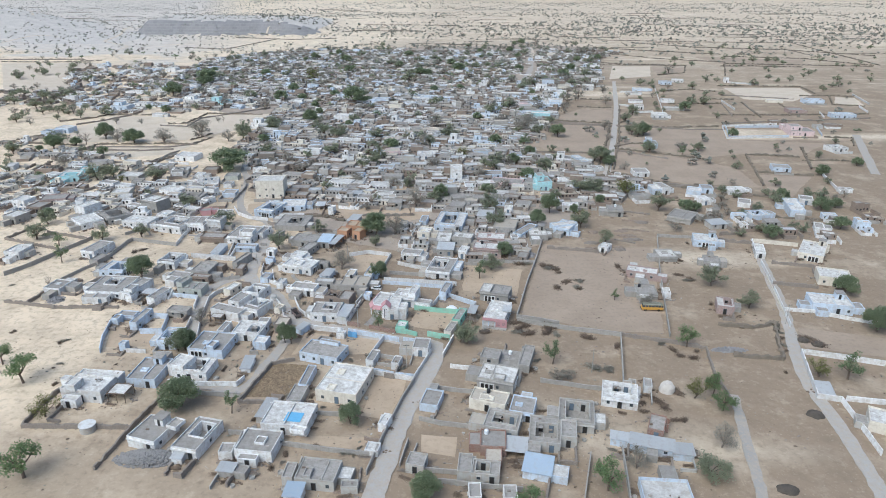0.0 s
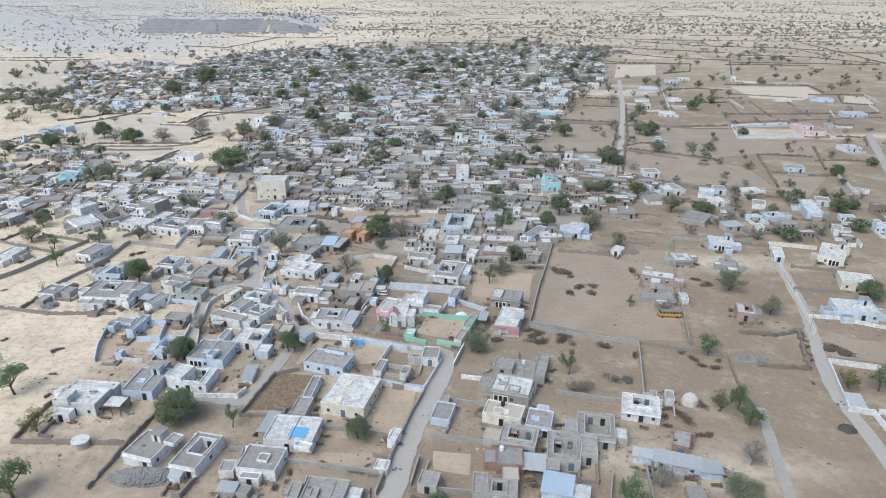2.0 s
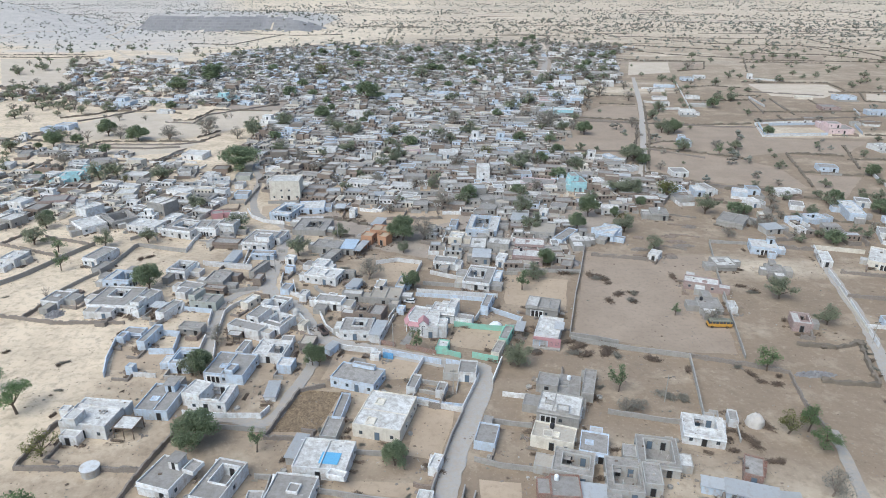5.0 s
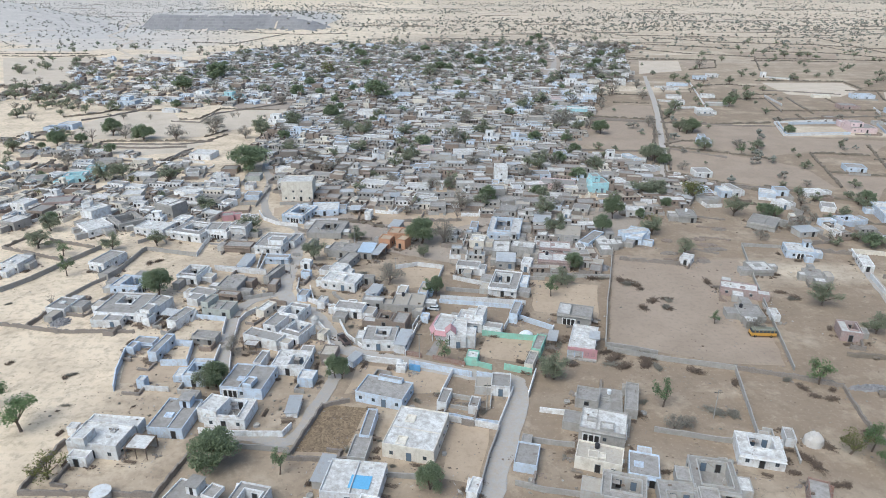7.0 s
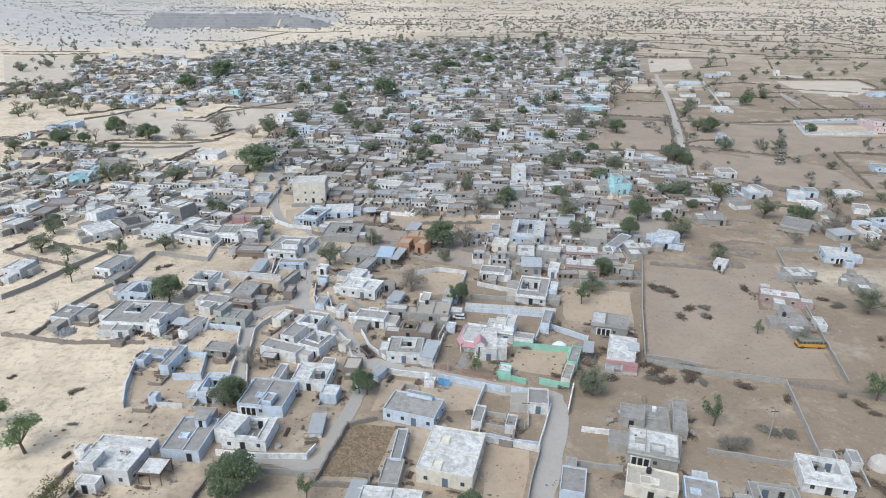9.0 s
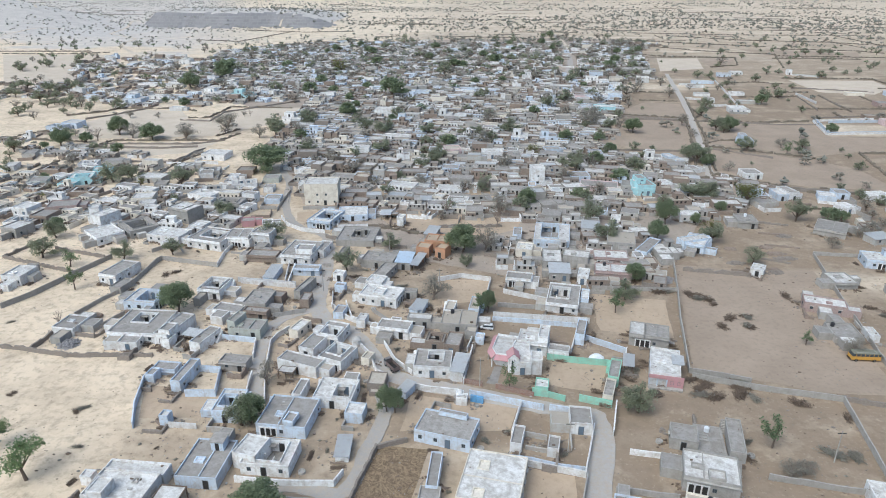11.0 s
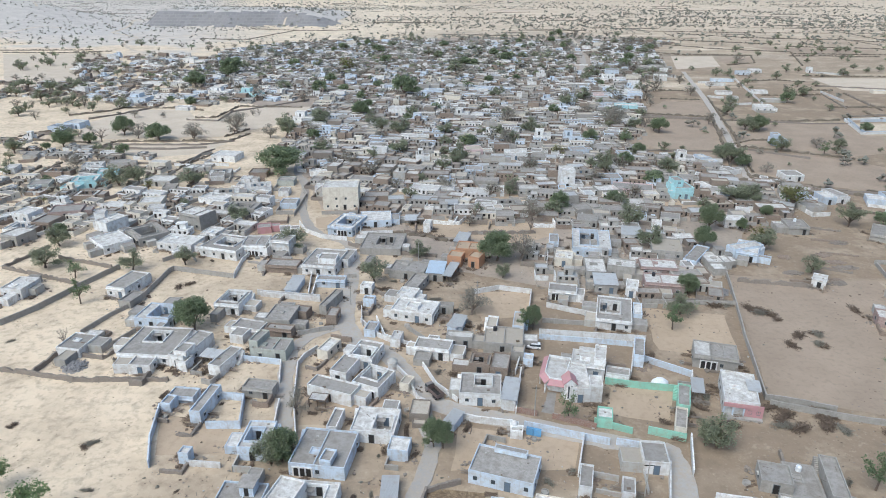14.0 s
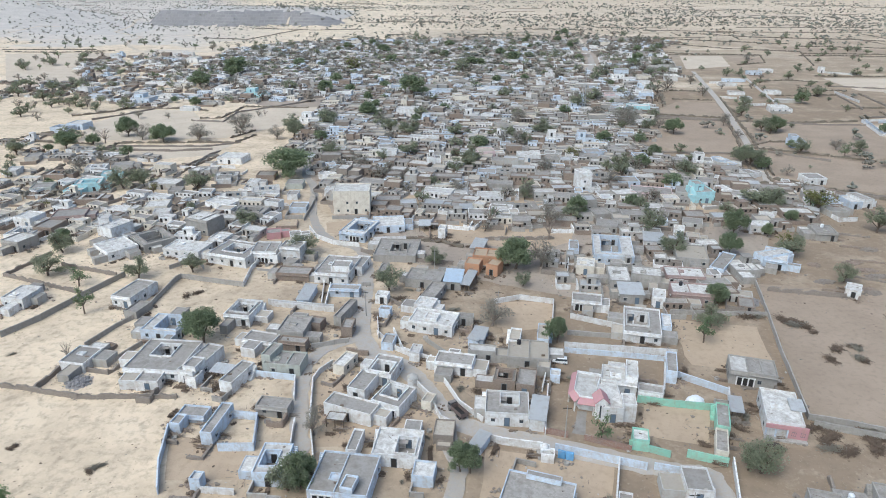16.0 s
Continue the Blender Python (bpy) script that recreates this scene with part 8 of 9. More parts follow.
def yard_clutter():
    """Firewood, cut thorn and feeding troughs in the yards beside the nearer houses."""
    rnd = random.Random(47)
    wood = [sticks(rnd, 34, rnd.uniform(1.8, 3.2), rnd.uniform(0.6, 1.1), rnd.uniform(0.5, 1.0)) for k in range(4)]
    bowls = [trough(0.6), trough(0.8)]
    for h, x, y, w, d, rot, top in list(NEAR):
        c, s = math.cos(radians(rot)), math.sin(radians(rot))
        for k in range(3):
            side = rnd.randrange(3)
            out = rnd.uniform(0.9, 2.6)
            if side == 0:
                u, v, turn = rnd.uniform(-0.45, 0.45) * w, -d / 2 - out, 0
            else:
                u, v, turn = (w / 2 + out) * (1 if side == 1 else -1), rnd.uniform(-0.45, 0.45) * d, 90
            px, py = x + u * c - v * s, y + u * s + v * c
            if any(math.hypot(a - px, b - py) < q * 1.05 + 0.8 for a, b, q in TAKEN if abs(a - px) < 16 and (a, b) != (x, y)):
                continue
            if any(math.hypot(a - px, b - py) < q + 1.4 for a, b, q in ROADS if abs(a - px) < 9):
                continue
            kind = rnd.random()
            if kind < 0.4:
                ob = tagged(new("woodpile", rnd.choice(wood)), "low pile of dry brown firewood lying beside a house", "woodpile", "woodpiles in the yards", "stuff")
                ob.matrix_basis = pose(px, py, 0, 0, 0, rot + turn + rnd.gauss(0, 8)) @ Matrix.Diagonal((rnd.uniform(0.7, 1.2), rnd.uniform(0.8, 1.2), rnd.uniform(0.7, 1.2), 1))
            elif kind < 0.8:
                thorn_bush(px, py, rnd.uniform(0.7, 1.4))
            else:
                ob = tagged(new("feeding_trough", rnd.choice(bowls)), "round grey plastered feeding trough in a sandy yard", "trough", "feeding troughs")
                ob.matrix_basis = pose(px, py, 0, 0, 0, rnd.uniform(0, 360))
            TAKEN.append((px, py, 0.6))


yard_clutter()
FAR = {}


# black box set on far walls as the shade in doors and windows
FAR_SHADE_BOX = Build().box(-0.5, 0.5, -0.5, 0.5, -0.5, 0.5).mesh("opening", DARK)


def far_house(rnd, x, y, w, d, rot, top, wl, rf, own=False):
    """One of the crowd: a block with parapet, a lower wing, sheds and a stair head round a walled court."""
    cr, sr = math.cos(radians(rot)), math.sin(radians(rot))
    e = rnd.uniform(3.0, 7.5)
    home = None
    if own:
        home = empty("house", pose(x, y, 0, 0, 0, rot), f"low {LOOKS[wl]} house with {ROOFS[rf]} and walled court", "house", "crowded village houses")

    def put(mat, build, name="wall_block"):
        if home:
            part(name, build.mesh(name, mat), home)
            return
        b = FAR.setdefault(mat.name, (Build(), mat))[0]
        i = len(b.v)
        b.v += [(x + u * cr - v * sr, y + u * sr + v * cr, z) for u, v, z in build.v]
        b.f += [tuple(i + k for k in f) for f in build.f]

    # sticks black shade on the wall face; the wall stays uncut
    def opening_shade(x0, x1, y0, y1, z0, z1):
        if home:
            part("opening", FAR_SHADE_BOX, home, pose((x0 + x1) / 2, (y0 + y1) / 2, (z0 + z1) / 2) @ Matrix.Diagonal((x1 - x0, y1 - y0, z1 - z0, 1)))
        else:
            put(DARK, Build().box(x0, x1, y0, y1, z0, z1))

    def block(x0, x1, y0, y1, top, wl, rf, doors=True):
        p = rnd.uniform(0.25, 0.55)
        o, n, rl = (x0, x1, y0, y1), (x0 + 0.25, x1 - 0.25, y0 + 0.25, y1 - 0.25), top - p
        put(WALL[wl], Build().box(*o, -0.3, rl).ring(o, n, rl, top))
        put(ROOF[rf], Build().box(*n, rl, rl + 0.05), "roof")
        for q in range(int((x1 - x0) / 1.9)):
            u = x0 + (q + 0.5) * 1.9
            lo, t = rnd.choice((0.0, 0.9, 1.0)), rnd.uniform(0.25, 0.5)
            opening_shade(u - t, u + t, y0 - 0.03, y0 + 0.05, lo, 1.9)
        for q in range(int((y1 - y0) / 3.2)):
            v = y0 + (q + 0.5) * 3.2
            opening_shade(x1 - 0.05, x1 + 0.03, v - 0.3, v + 0.3, 0.9, 1.7)
        return rl
    X, Y = w / 2, d / 2
    TAKEN.append((x + e * 0.45 * sr, y - e * 0.45 * cr, 0.48 * max(w, d + e)))
    cut = rnd.uniform(0.35, 0.7)
    if rnd.random() < 0.45:
        rl = block(-X, -X + w * cut, -Y, Y, top, wl, rf)
        block(-X + w * cut + 0.01, X, -Y + rnd.uniform(0.1, 1.2), Y - rnd.uniform(0, 1.0), top - rnd.uniform(0.4, 1.0), rnd.choice((wl, wl, "concrete", "brown")), rnd.choice((rf, "concrete", "sand")))
    else:
        rl = block(-X, X, -Y, Y, top, wl, rf)
        cut = 1.0
    if rnd.random() < 0.13:
        a = -X + rnd.uniform(0.3, 0.45) * w * cut
        h = rnd.uniform(1.7, 2.6)
        put(WALL[wl], Build().box(a, a + 0.3 * w * cut + 1, -0.1 * d, 0.4 * d, rl, rl + h).box(a - 0.15, a + 0.3 * w * cut + 1.15, -0.1 * d - 0.15, 0.4 * d + 0.15, rl + h, rl + h + 0.14), "stair_head")
        opening_shade(a + 0.4, a + 1.2, -0.1 * d - 0.03, -0.1 * d + 0.05, rl + 0.1, rl + 1.7)
    side = rnd.choice((-1, 1))
    g = rnd.uniform(2.6, 4.4)
    L = rnd.uniform(0.45, 0.95) * e
    x0, x1 = sorted((side * X, side * (X - g)))
    if rnd.random() < 0.75:
        block(x0, x1, -Y - L, -Y - 0.02, rnd.uniform(2.0, 2.6), rnd.choice((wl, "concrete", "brown", "stone")), rnd.choice(("concrete", "sand", "metal", "concrete")))
    wl2 = rnd.choice(("white", "concrete", "stone", "brown", "stone", wl))
    hw = rnd.uniform(1.3, 1.9)
    put(WALL[wl2], Build().box(-X, X * 0.3, -Y - e, -Y - e + 0.3, -0.2, hw).box(X * 0.3 + 1.6, X + 0.3, -Y - e, -Y - e + 0.3, -0.2, hw)
        .box(X, X + 0.3, -Y - e + 0.3, -Y, -0.2, hw).box(-X - 0.3, -X, -Y - e, -Y, -0.2, hw), "yard_wall")


def quarter(seed, poly, count, tries, gap, colours, size, turn, trees, kinds, things):
    """Fills one part of the village with houses of mixed size, and trees among them."""
    rnd = random.Random(seed)
    x0, x1 = min(p[0] for p in poly), max(p[0] for p in poly)
    y0, y1 = min(p[1] for p in poly), max(p[1] for p in poly)
    made = 0
    for k in range(trees * 12):
        if made >= trees:
            break
        x, y = rnd.uniform(x0, x1), rnd.uniform(y0, y1)
        if inside(x, y, poly) and free(x, y, 1.2):
            made += 1
            r = rnd.uniform(3.0, 6.2)
            grove_tree(rnd.choice(kinds), x, y, r, r * rnd.uniform(1.2, 1.6))
    made = 0
    gaps = [(rnd.uniform(x0, x1), rnd.uniform(y0, y1), rnd.uniform(5, 10)) for k in range(count // 9)]
    spots = sorted(((rnd.uniform(y0, y1), rnd.uniform(x0, x1)) for k in range(tries)), key=lambda s: round(s[0] / 40))
    for y, x in spots:
        w, d = rnd.uniform(*size), rnd.uniform(size[0] * 0.75, size[1] * 0.55)
        if made >= count:
            break
        if not inside(x, y, poly) or any(math.hypot(x - a, y - b) < q for a, b, q in gaps) or any(inside(x, y - 3, p) or inside(x, y + 3, p) for p in OPEN_YARDS) or not free(x, y - 2.2, 0.5 * max(w, d + 3.5), gap):
            continue
        made += 1
        wl = rnd.choice(colours)
        rf = rnd.choice(("white", "concrete", "white", "concrete", "sand")) if wl in ("white", "blue", "cream", "cyan") else rnd.choice(("concrete", "concrete", "sand", "white", "metal"))
        top = rnd.uniform(2.1, 2.9) if rnd.random() < 0.95 else rnd.uniform(4.2, 5.4)
        far_house(rnd, x, y, w, d, turn + rnd.gauss(0, 7), top, wl, rf, made <= things)


def farmstead(wl, rf, xa, ya, xb, yb, d, top, upper=False):
    """A house standing by itself among the fields, its front along a line."""
    w = math.hypot(xb - xa, yb - ya)
    rot = math.degrees(math.atan2(yb - ya, xb - xa))
    c, s = math.cos(radians(rot)), math.sin(radians(rot))
    x, y = (xa + xb) / 2 - s * d / 2, (ya + yb) / 2 + c * d / 2
    h = house(wl, rf, x, y)
    court = (0.3, 0.32, 0.72, 0.7) if w > 9 and d > 7.5 and top < 4.5 and not upper and int(x * 3 + y) % 5 < 3 else None
    volume(h, x, y, w, d, rot, top, court, detail=False)
    if upper:
        volume(h, x - 0.2 * w * c - 0.1 * d * s, y - 0.2 * w * s + 0.1 * d * c, w * 0.5, d * 0.6, rot, top + 2.6, z0=top - 0.5, detail=False, par=0.35)
    rnd = random.Random(int(x * 5 + y * 11))
    e, q = rnd.uniform(4, 9), rnd.choice((-1, 1))
    loc = lambda u, v: (x + u * c - v * s, y + u * s + v * c)
    yard = (loc(q * w / 2, -d / 2 - 0.2), loc(q * w / 2, -d / 2 - e), loc(-q * w / 2, -d / 2 - e))
    if rnd.random() < 0.6 and all(free(*p, 0.2) for p in yard[1:]):
        boundary_wall(rnd.choice(("white", "concrete", "concrete", "stone", "brown", "brown")), rnd.uniform(1.2, 1.8), *yard)
    if int(x + y) % 3 == 0:
        volume(h, x + (w / 2 + 1.7) * c, y + (w / 2 + 1.7) * s, 3.2, d * 0.6, rot, 2.3, detail=False, par=0.2, roof="concrete")


MIX = ("white", "white", "blue", "blue", "white", "grey", "concrete", "cream", "brown", "brown", "stone")
GREEN = ("olive", "olive", "neem", "dry", "olive", "thin", "dry")
farmstead("white", "white", 144.2, 676.7, 155.3, 675.1, 9, 5.4)
farmstead("grey", "concrete", 150.2, 757.1, 161.3, 755.5, 9, 3.3)
farmstead("grey", "concrete", 164.0, 761.9, 176.4, 760.2, 9, 3.3)
farmstead("grey", "concrete", 176.1, 753.2, 184.7, 752.0, 9, 3.0)
farmstead("white", "white", 94.3, 672.1, 116.0, 669.1, 10, 3.3, True)
farmstead("blue", "concrete", 107.4, 713.9, 120.4, 712.1, 10, 5.2)
farmstead("white", "white", 110.4, 636.6, 119.9, 635.3, 9, 5.4)
farmstead("blue", "concrete", 80.9, 573.3, 98.1, 570.9, 9, 3.0)
farmstead("cyan", "white", 72.7, 528.8, 87.9, 526.7, 9, 4.6)
farmstead("rose", "concrete", 68.5, 581.1, 75.9, 580.1, 8, 4.1)
farmstead("grey", "white", 56.3, 637.3, 74.4, 634.8, 9, 3.3)
farmstead("white", "concrete", 182.3, 648.2, 194.5, 646.5, 8, 2.5)
farmstead("blue", "white", 195.4, 673.2, 211.8, 670.9, 7, 2.5)
farmstead("white", "concrete", 173.0, 602.7, 185.3, 601.0, 7, 2.5)
farmstead("white", "concrete", 170.4, 572.2, 177.9, 571.1, 7, 3.3)
farmstead("white", "white", 173.5, 530.4, 185.3, 528.7, 10, 3.9)
farmstead("white", "concrete", 204.5, 606.2, 215.8, 604.6, 8, 2.6)
farmstead("grey", "white", 194.8, 567.4, 212.0, 565.0, 7, 2.5)
farmstead("blue", "concrete", 236.1, 716.7, 248.8, 714.9, 8, 3.6)
farmstead("white", "white", 255.7, 733.5, 267.5, 731.8, 8, 3.3)
farmstead("blue", "concrete", 138.3, 427.6, 146.2, 426.5, 10, 3.6, True)
farmstead("white", "white", 314.4, 734.8, 319.1, 734.1, 6, 5.1)
farmstead("white", "concrete", 335.1, 714.8, 342.0, 713.8, 5, 2.5)
farmstead("cream", "white", 304.2, 608.0, 318.3, 606.0, 7, 2.5)
farmstead("blue", "concrete", 336.7, 602.6, 353.8, 600.2, 12, 3.6)
farmstead("pinkbrick", "concrete", 298.0, 553.9, 310.8, 552.1, 12, 3.4)
farmstead("blue", "white", 324.8, 533.4, 343.0, 530.8, 11, 3.6)
farmstead("brown", "concrete", 261.3, 509.7, 269.6, 508.5, 7, 2.5)
farmstead("rose", "concrete", 257.7, 468.3, 274.3, 466.0, 16, 3.6, True)
farmstead("rose", "white", 260.4, 486.7, 269.8, 485.4, 8, 3.8)
farmstead("white", "concrete", 261.2, 417.4, 272.5, 419.0, 10, 3.1)
farmstead("grey", "concrete", 288.7, 493.5, 295.0, 492.6, 6, 2.5)
farmstead("brown", "concrete", 298.7, 497.7, 309.1, 496.2, 6, 2.5)
farmstead("white", "concrete", 72.2, 398.1, 76.2, 396.8, 7, 3.0)
farmstead("blue", "white", 83.3, 388.9, 87.7, 390.0, 7, 3.4)
farmstead("blue", "concrete", 86.7, 383.7, 91.0, 384.8, 6, 2.5)
farmstead("white", "concrete", 89.1, 367.8, 94.0, 369.0, 7, 2.5)
farmstead("cyan", "concrete", 51.3, 330.8, 59.5, 331.8, 10, 4.9, True)
farmstead("white", "white", 65.7, 337.9, 69.9, 339.0, 7, 3.7)
farmstead("white", "concrete", 112.0, 357.6, 120.7, 357.7, 9, 3.1)
farmstead("blue", "white", 112.2, 323.7, 117.2, 323.7, 9, 3.1)
farmstead("white", "concrete", 117.5, 323.7, 122.3, 324.7, 10, 4.1)
farmstead("grey", "concrete", 99.0, 313.4, 106.4, 314.4, 8, 2.5)
farmstead("blue", "white", 130.9, 324.9, 138.0, 322.0, 8, 2.5)
farmstead("blue", "concrete", 139.8, 326.8, 146.0, 325.9, 7, 3.0)
farmstead("white", "white", 154.0, 324.1, 164.2, 325.1, 7, 2.5)
farmstead("white", "concrete", 150.3, 304.1, 155.9, 301.9, 8, 2.5)
farmstead("white", "white", 132.2, 305.9, 137.8, 306.8, 7, 3.0)
farmstead("blue", "concrete", 198.9, 370.2, 208.9, 367.9, 9, 2.8)
farmstead("white", "concrete", 183.9, 308.8, 189.9, 306.4, 7, 3.0)
farmstead("white", "concrete", 216.0, 326.6, 219.5, 326.6, 5, 2.5)
farmstead("grey", "metal", 124.2, 271.2, 132.3, 272.6, 6, 2.5)
farmstead("blue", "white", 148.9, 283.6, 158.6, 285.2, 8, 2.5)
farmstead("white", "concrete", 170.4, 267.6, 174.0, 266.1, 8, 2.7)
farmstead("blue", "white", -293.5, 460.4, -283.1, 458.9, 9, 3.3)
farmstead("blue", "white", -288.2, 469.8, -277.7, 468.3, 10, 3.8)
farmstead("blue", "white", -330.5, 579.6, -320.9, 578.3, 7, 2.6)
farmstead("blue", "white", -288.3, 559.1, -273.5, 557.0, 12, 4.1, True)
farmstead("white", "white", -302.9, 597.0, -283.4, 594.3, 9, 2.5)
farmstead("white", "white", -278.4, 580.5, -264.7, 578.6, 9, 2.8)
farmstead("blue", "white", -261.5, 577.9, -244.8, 575.6, 9, 2.8)
farmstead("white", "white", -314.7, 646.2, -296.0, 643.6, 9, 2.5)
farmstead("white", "concrete", -292.3, 640.0, -274.0, 637.4, 9, 2.5)
farmstead("white", "white", -336.7, 804.6, -323.9, 802.8, 11, 4.9)
farmstead("white", "white", -319.6, 794.8, -308.4, 793.2, 10, 3.7)
farmstead("white", "white", -240.1, 597.9, -223.0, 595.5, 10, 3.0, True)
farmstead("cyan", "white", -212.0, 586.8, -197.4, 584.7, 11, 3.8, True)
farmstead("grey", "white", -235.9, 552.4, -221.9, 550.4, 8, 2.5)
farmstead("white", "white", -241.3, 530.7, -231.6, 529.3, 7, 2.5)
farmstead("white", "white", -149.2, 493.2, -135.9, 491.3, 9, 3.1, True)
farmstead("white", "white", -87.6, 512.9, -75.0, 511.1, 9, 5.4)
farmstead("blue", "white", -70.3, 490.3, -60.8, 489.0, 8, 3.0, True)
farmstead("white", "white", -42.3, 504.5, -32.7, 503.1, 9, 3.3, True)
farmstead("white", "white", -30.9, 502.2, -23.0, 501.1, 8, 2.8)
farmstead("blue", "white", -23.3, 617.0, -3.4, 614.2, 9, 3.3)
farmstead("blue", "white", -66.0, 601.3, -50.5, 599.1, 9, 3.7)
farmstead("olive", "concrete", -235.4, 340.0, -226.9, 342.1, 9, 2.7)
farmstead("brown", "white", -241.8, 362.2, -232.1, 362.3, 9, 2.5)
farmstead("white", "white", -263.1, 366.8, -257.8, 367.7, 9, 2.7)
farmstead("grey", "concrete", -269.1, 393.2, -262.6, 394.8, 9, 2.5)
farmstead("cyan", "white", -219.8, 338.5, -211.7, 338.5, 9, 2.5)
farmstead("cyan", "white", -216.7, 342.5, -206.5, 345.0, 8, 3.8)
farmstead("white", "white", -227.3, 371.7, -218.2, 373.7, 8, 2.7)
farmstead("cyan", "white", -214.9, 362.4, -209.5, 363.8, 7, 2.5)
farmstead("grey", "concrete", -217.4, 377.7, -207.8, 379.8, 7, 2.5)
farmstead("brown", "white", -207.9, 325.6, -198.4, 326.4, 9, 2.5)
farmstead("pinkbrick", "concrete", -205.1, 302.8, -193.5, 305.7, 9, 3.0)
farmstead("white", "white", -218.3, 300.9, -210.8, 299.1, 8, 3.7)
farmstead("white", "white", -212.9, 286.0, -203.6, 285.4, 9, 2.5)
farmstead("white", "white", -181.8, 291.6, -174.7, 293.4, 8, 3.1, True)
farmstead("grey", "white", -186.8, 348.4, -174.1, 346.8, 9, 2.8)
farmstead("cream", "white", -174.8, 315.3, -166.0, 316.7, 9, 3.0)
farmstead("white", "white", -169.0, 310.0, -162.8, 311.3, 5, 2.5)
farmstead("concrete", "concrete", -174.1, 337.9, -168.3, 338.7, 6, 2.5)
farmstead("grey", "white", -171.6, 370.1, -166.8, 371.3, 7, 2.5)
farmstead("concrete", "white", -177.4, 371.4, -171.8, 369.1, 7, 2.5)
farmstead("white", "concrete", -158.7, 355.5, -152.5, 357.1, 8, 2.5)
farmstead("white", "white", -153.3, 324.2, -141.6, 319.5, 8, 2.5)
farmstead("white", "white", -170.1, 391.5, -157.1, 389.5, 11, 3.3)
farmstead("concrete", "white", -161.2, 359.9, -150.7, 361.8, 8, 2.5)
farmstead("brown", "concrete", -142.3, 361.8, -133.8, 361.9, 8, 2.5)
farmstead("olive", "concrete", -125.6, 348.7, -118.0, 348.8, 7, 2.5)
farmstead("blue", "concrete", -117.0, 316.9, -110.1, 316.9, 7, 2.5)
farmstead("white", "concrete", -121.6, 333.5, -117.1, 333.5, 6, 2.5)
farmstead("white", "white", -137.0, 336.5, -125.9, 339.3, 9, 2.5)
farmstead("white", "white", -143.5, 351.2, -138.7, 351.2, 6, 2.5)
farmstead("grey", "white", -148.4, 327.4, -137.6, 330.1, 9, 2.5)
farmstead("concrete", "concrete", -136.8, 308.2, -124.9, 306.9, 9, 3.4)
farmstead("pink", "concrete", -118.6, 287.9, -113.7, 289.1, 5, 2.5)
farmstead("white", "concrete", -109.7, 285.8, -105.8, 286.8, 5, 2.5)
farmstead("cream", "white", -98.7, 315.6, -84.2, 316.3, 11, 9.6)
farmstead("blue", "white", -80.9, 294.9, -69.1, 296.1, 11, 2.8)
farmstead("brown", "concrete", -83.2, 326.2, -72.8, 326.2, 7, 2.7)
farmstead("white", "white", -113.7, 364.7, -106.9, 362.0, 6, 2.5)
farmstead("white", "white", -106.6, 339.0, -102.2, 339.0, 6, 2.5)
farmstead("blue", "white", -112.5, 379.3, -107.9, 380.4, 6, 2.7)
farmstead("white", "concrete", -101.8, 374.3, -90.3, 374.4, 7, 2.5)
farmstead("rose", "sand", -36.9, 402.3, -28.0, 403.6, 9, 3.7)
farmstead("white", "white", -16.9, 395.7, -5.2, 395.7, 9, 3.7)
farmstead("grey", "concrete", -30.7, 389.1, -19.2, 389.1, 8, 2.5)
farmstead("blue", "concrete", -39.0, 367.0, -30.5, 366.1, 8, 2.8)
farmstead("grey", "concrete", -29.9, 367.0, -20.1, 368.0, 8, 2.8)
farmstead("white", "concrete", -2.5, 404.9, 3.0, 403.7, 7, 2.7)
farmstead("white", "white", 3.7, 439.2, 13.3, 437.9, 9, 3.3, True)
farmstead("blue", "concrete", 20.4, 437.9, 30.5, 436.5, 9, 3.3, True)
farmstead("blue", "concrete", 20.1, 407.3, 29.0, 408.6, 7, 2.5)
farmstead("white", "white", 3.9, 346.0, 10.5, 346.0, 8, 8.6)
farmstead("white", "concrete", 8.6, 344.4, 14.2, 344.4, 8, 2.5)
farmstead("grey", "white", -5.7, 349.3, -0.4, 350.2, 6, 3.0)
farmstead("blue", "concrete", 24.2, 352.8, 34.0, 352.9, 9, 2.8)
farmstead("concrete", "concrete", 13.8, 359.9, 23.5, 359.9, 10, 2.5)
farmstead("grey", "concrete", -53.9, 327.0, -45.7, 325.6, 9, 2.5)
farmstead("concrete", "concrete", -35.0, 320.0, -29.0, 320.0, 6, 2.5)
farmstead("concrete", "concrete", -28.5, 314.5, -16.1, 315.9, 8, 2.5)
farmstead("concrete", "concrete", -35.6, 350.8, -24.0, 349.2, 6, 2.5)
farmstead("brown", "concrete", -12.1, 303.0, -4.0, 301.8, 7, 2.5)
farmstead("concrete", "concrete", 4.9, 309.4, 12.0, 311.2, 8, 2.5)
farmstead("concrete", "white", 18.9, 334.9, 29.1, 336.5, 8, 2.5)
farmstead("blue", "concrete", 43.2, 398.3, 50.3, 398.3, 7, 3.0)
farmstead("brown", "concrete", 54.0, 383.2, 59.0, 383.3, 6, 2.5)
farmstead("white", "white", 66.0, 396.1, 70.1, 396.2, 6, 2.7)
farmstead("white", "concrete", 70.8, 389.6, 79.8, 387.6, 8, 3.1, True)
farmstead("grey", "white", 80.6, 388.1, 92.3, 383.4, 7, 2.5)
farmstead("rose", "concrete", 26.0, 339.6, 42.8, 335.0, 10, 2.5)
farmstead("grey", "concrete", 44.7, 336.5, 49.6, 335.0, 9, 3.4)
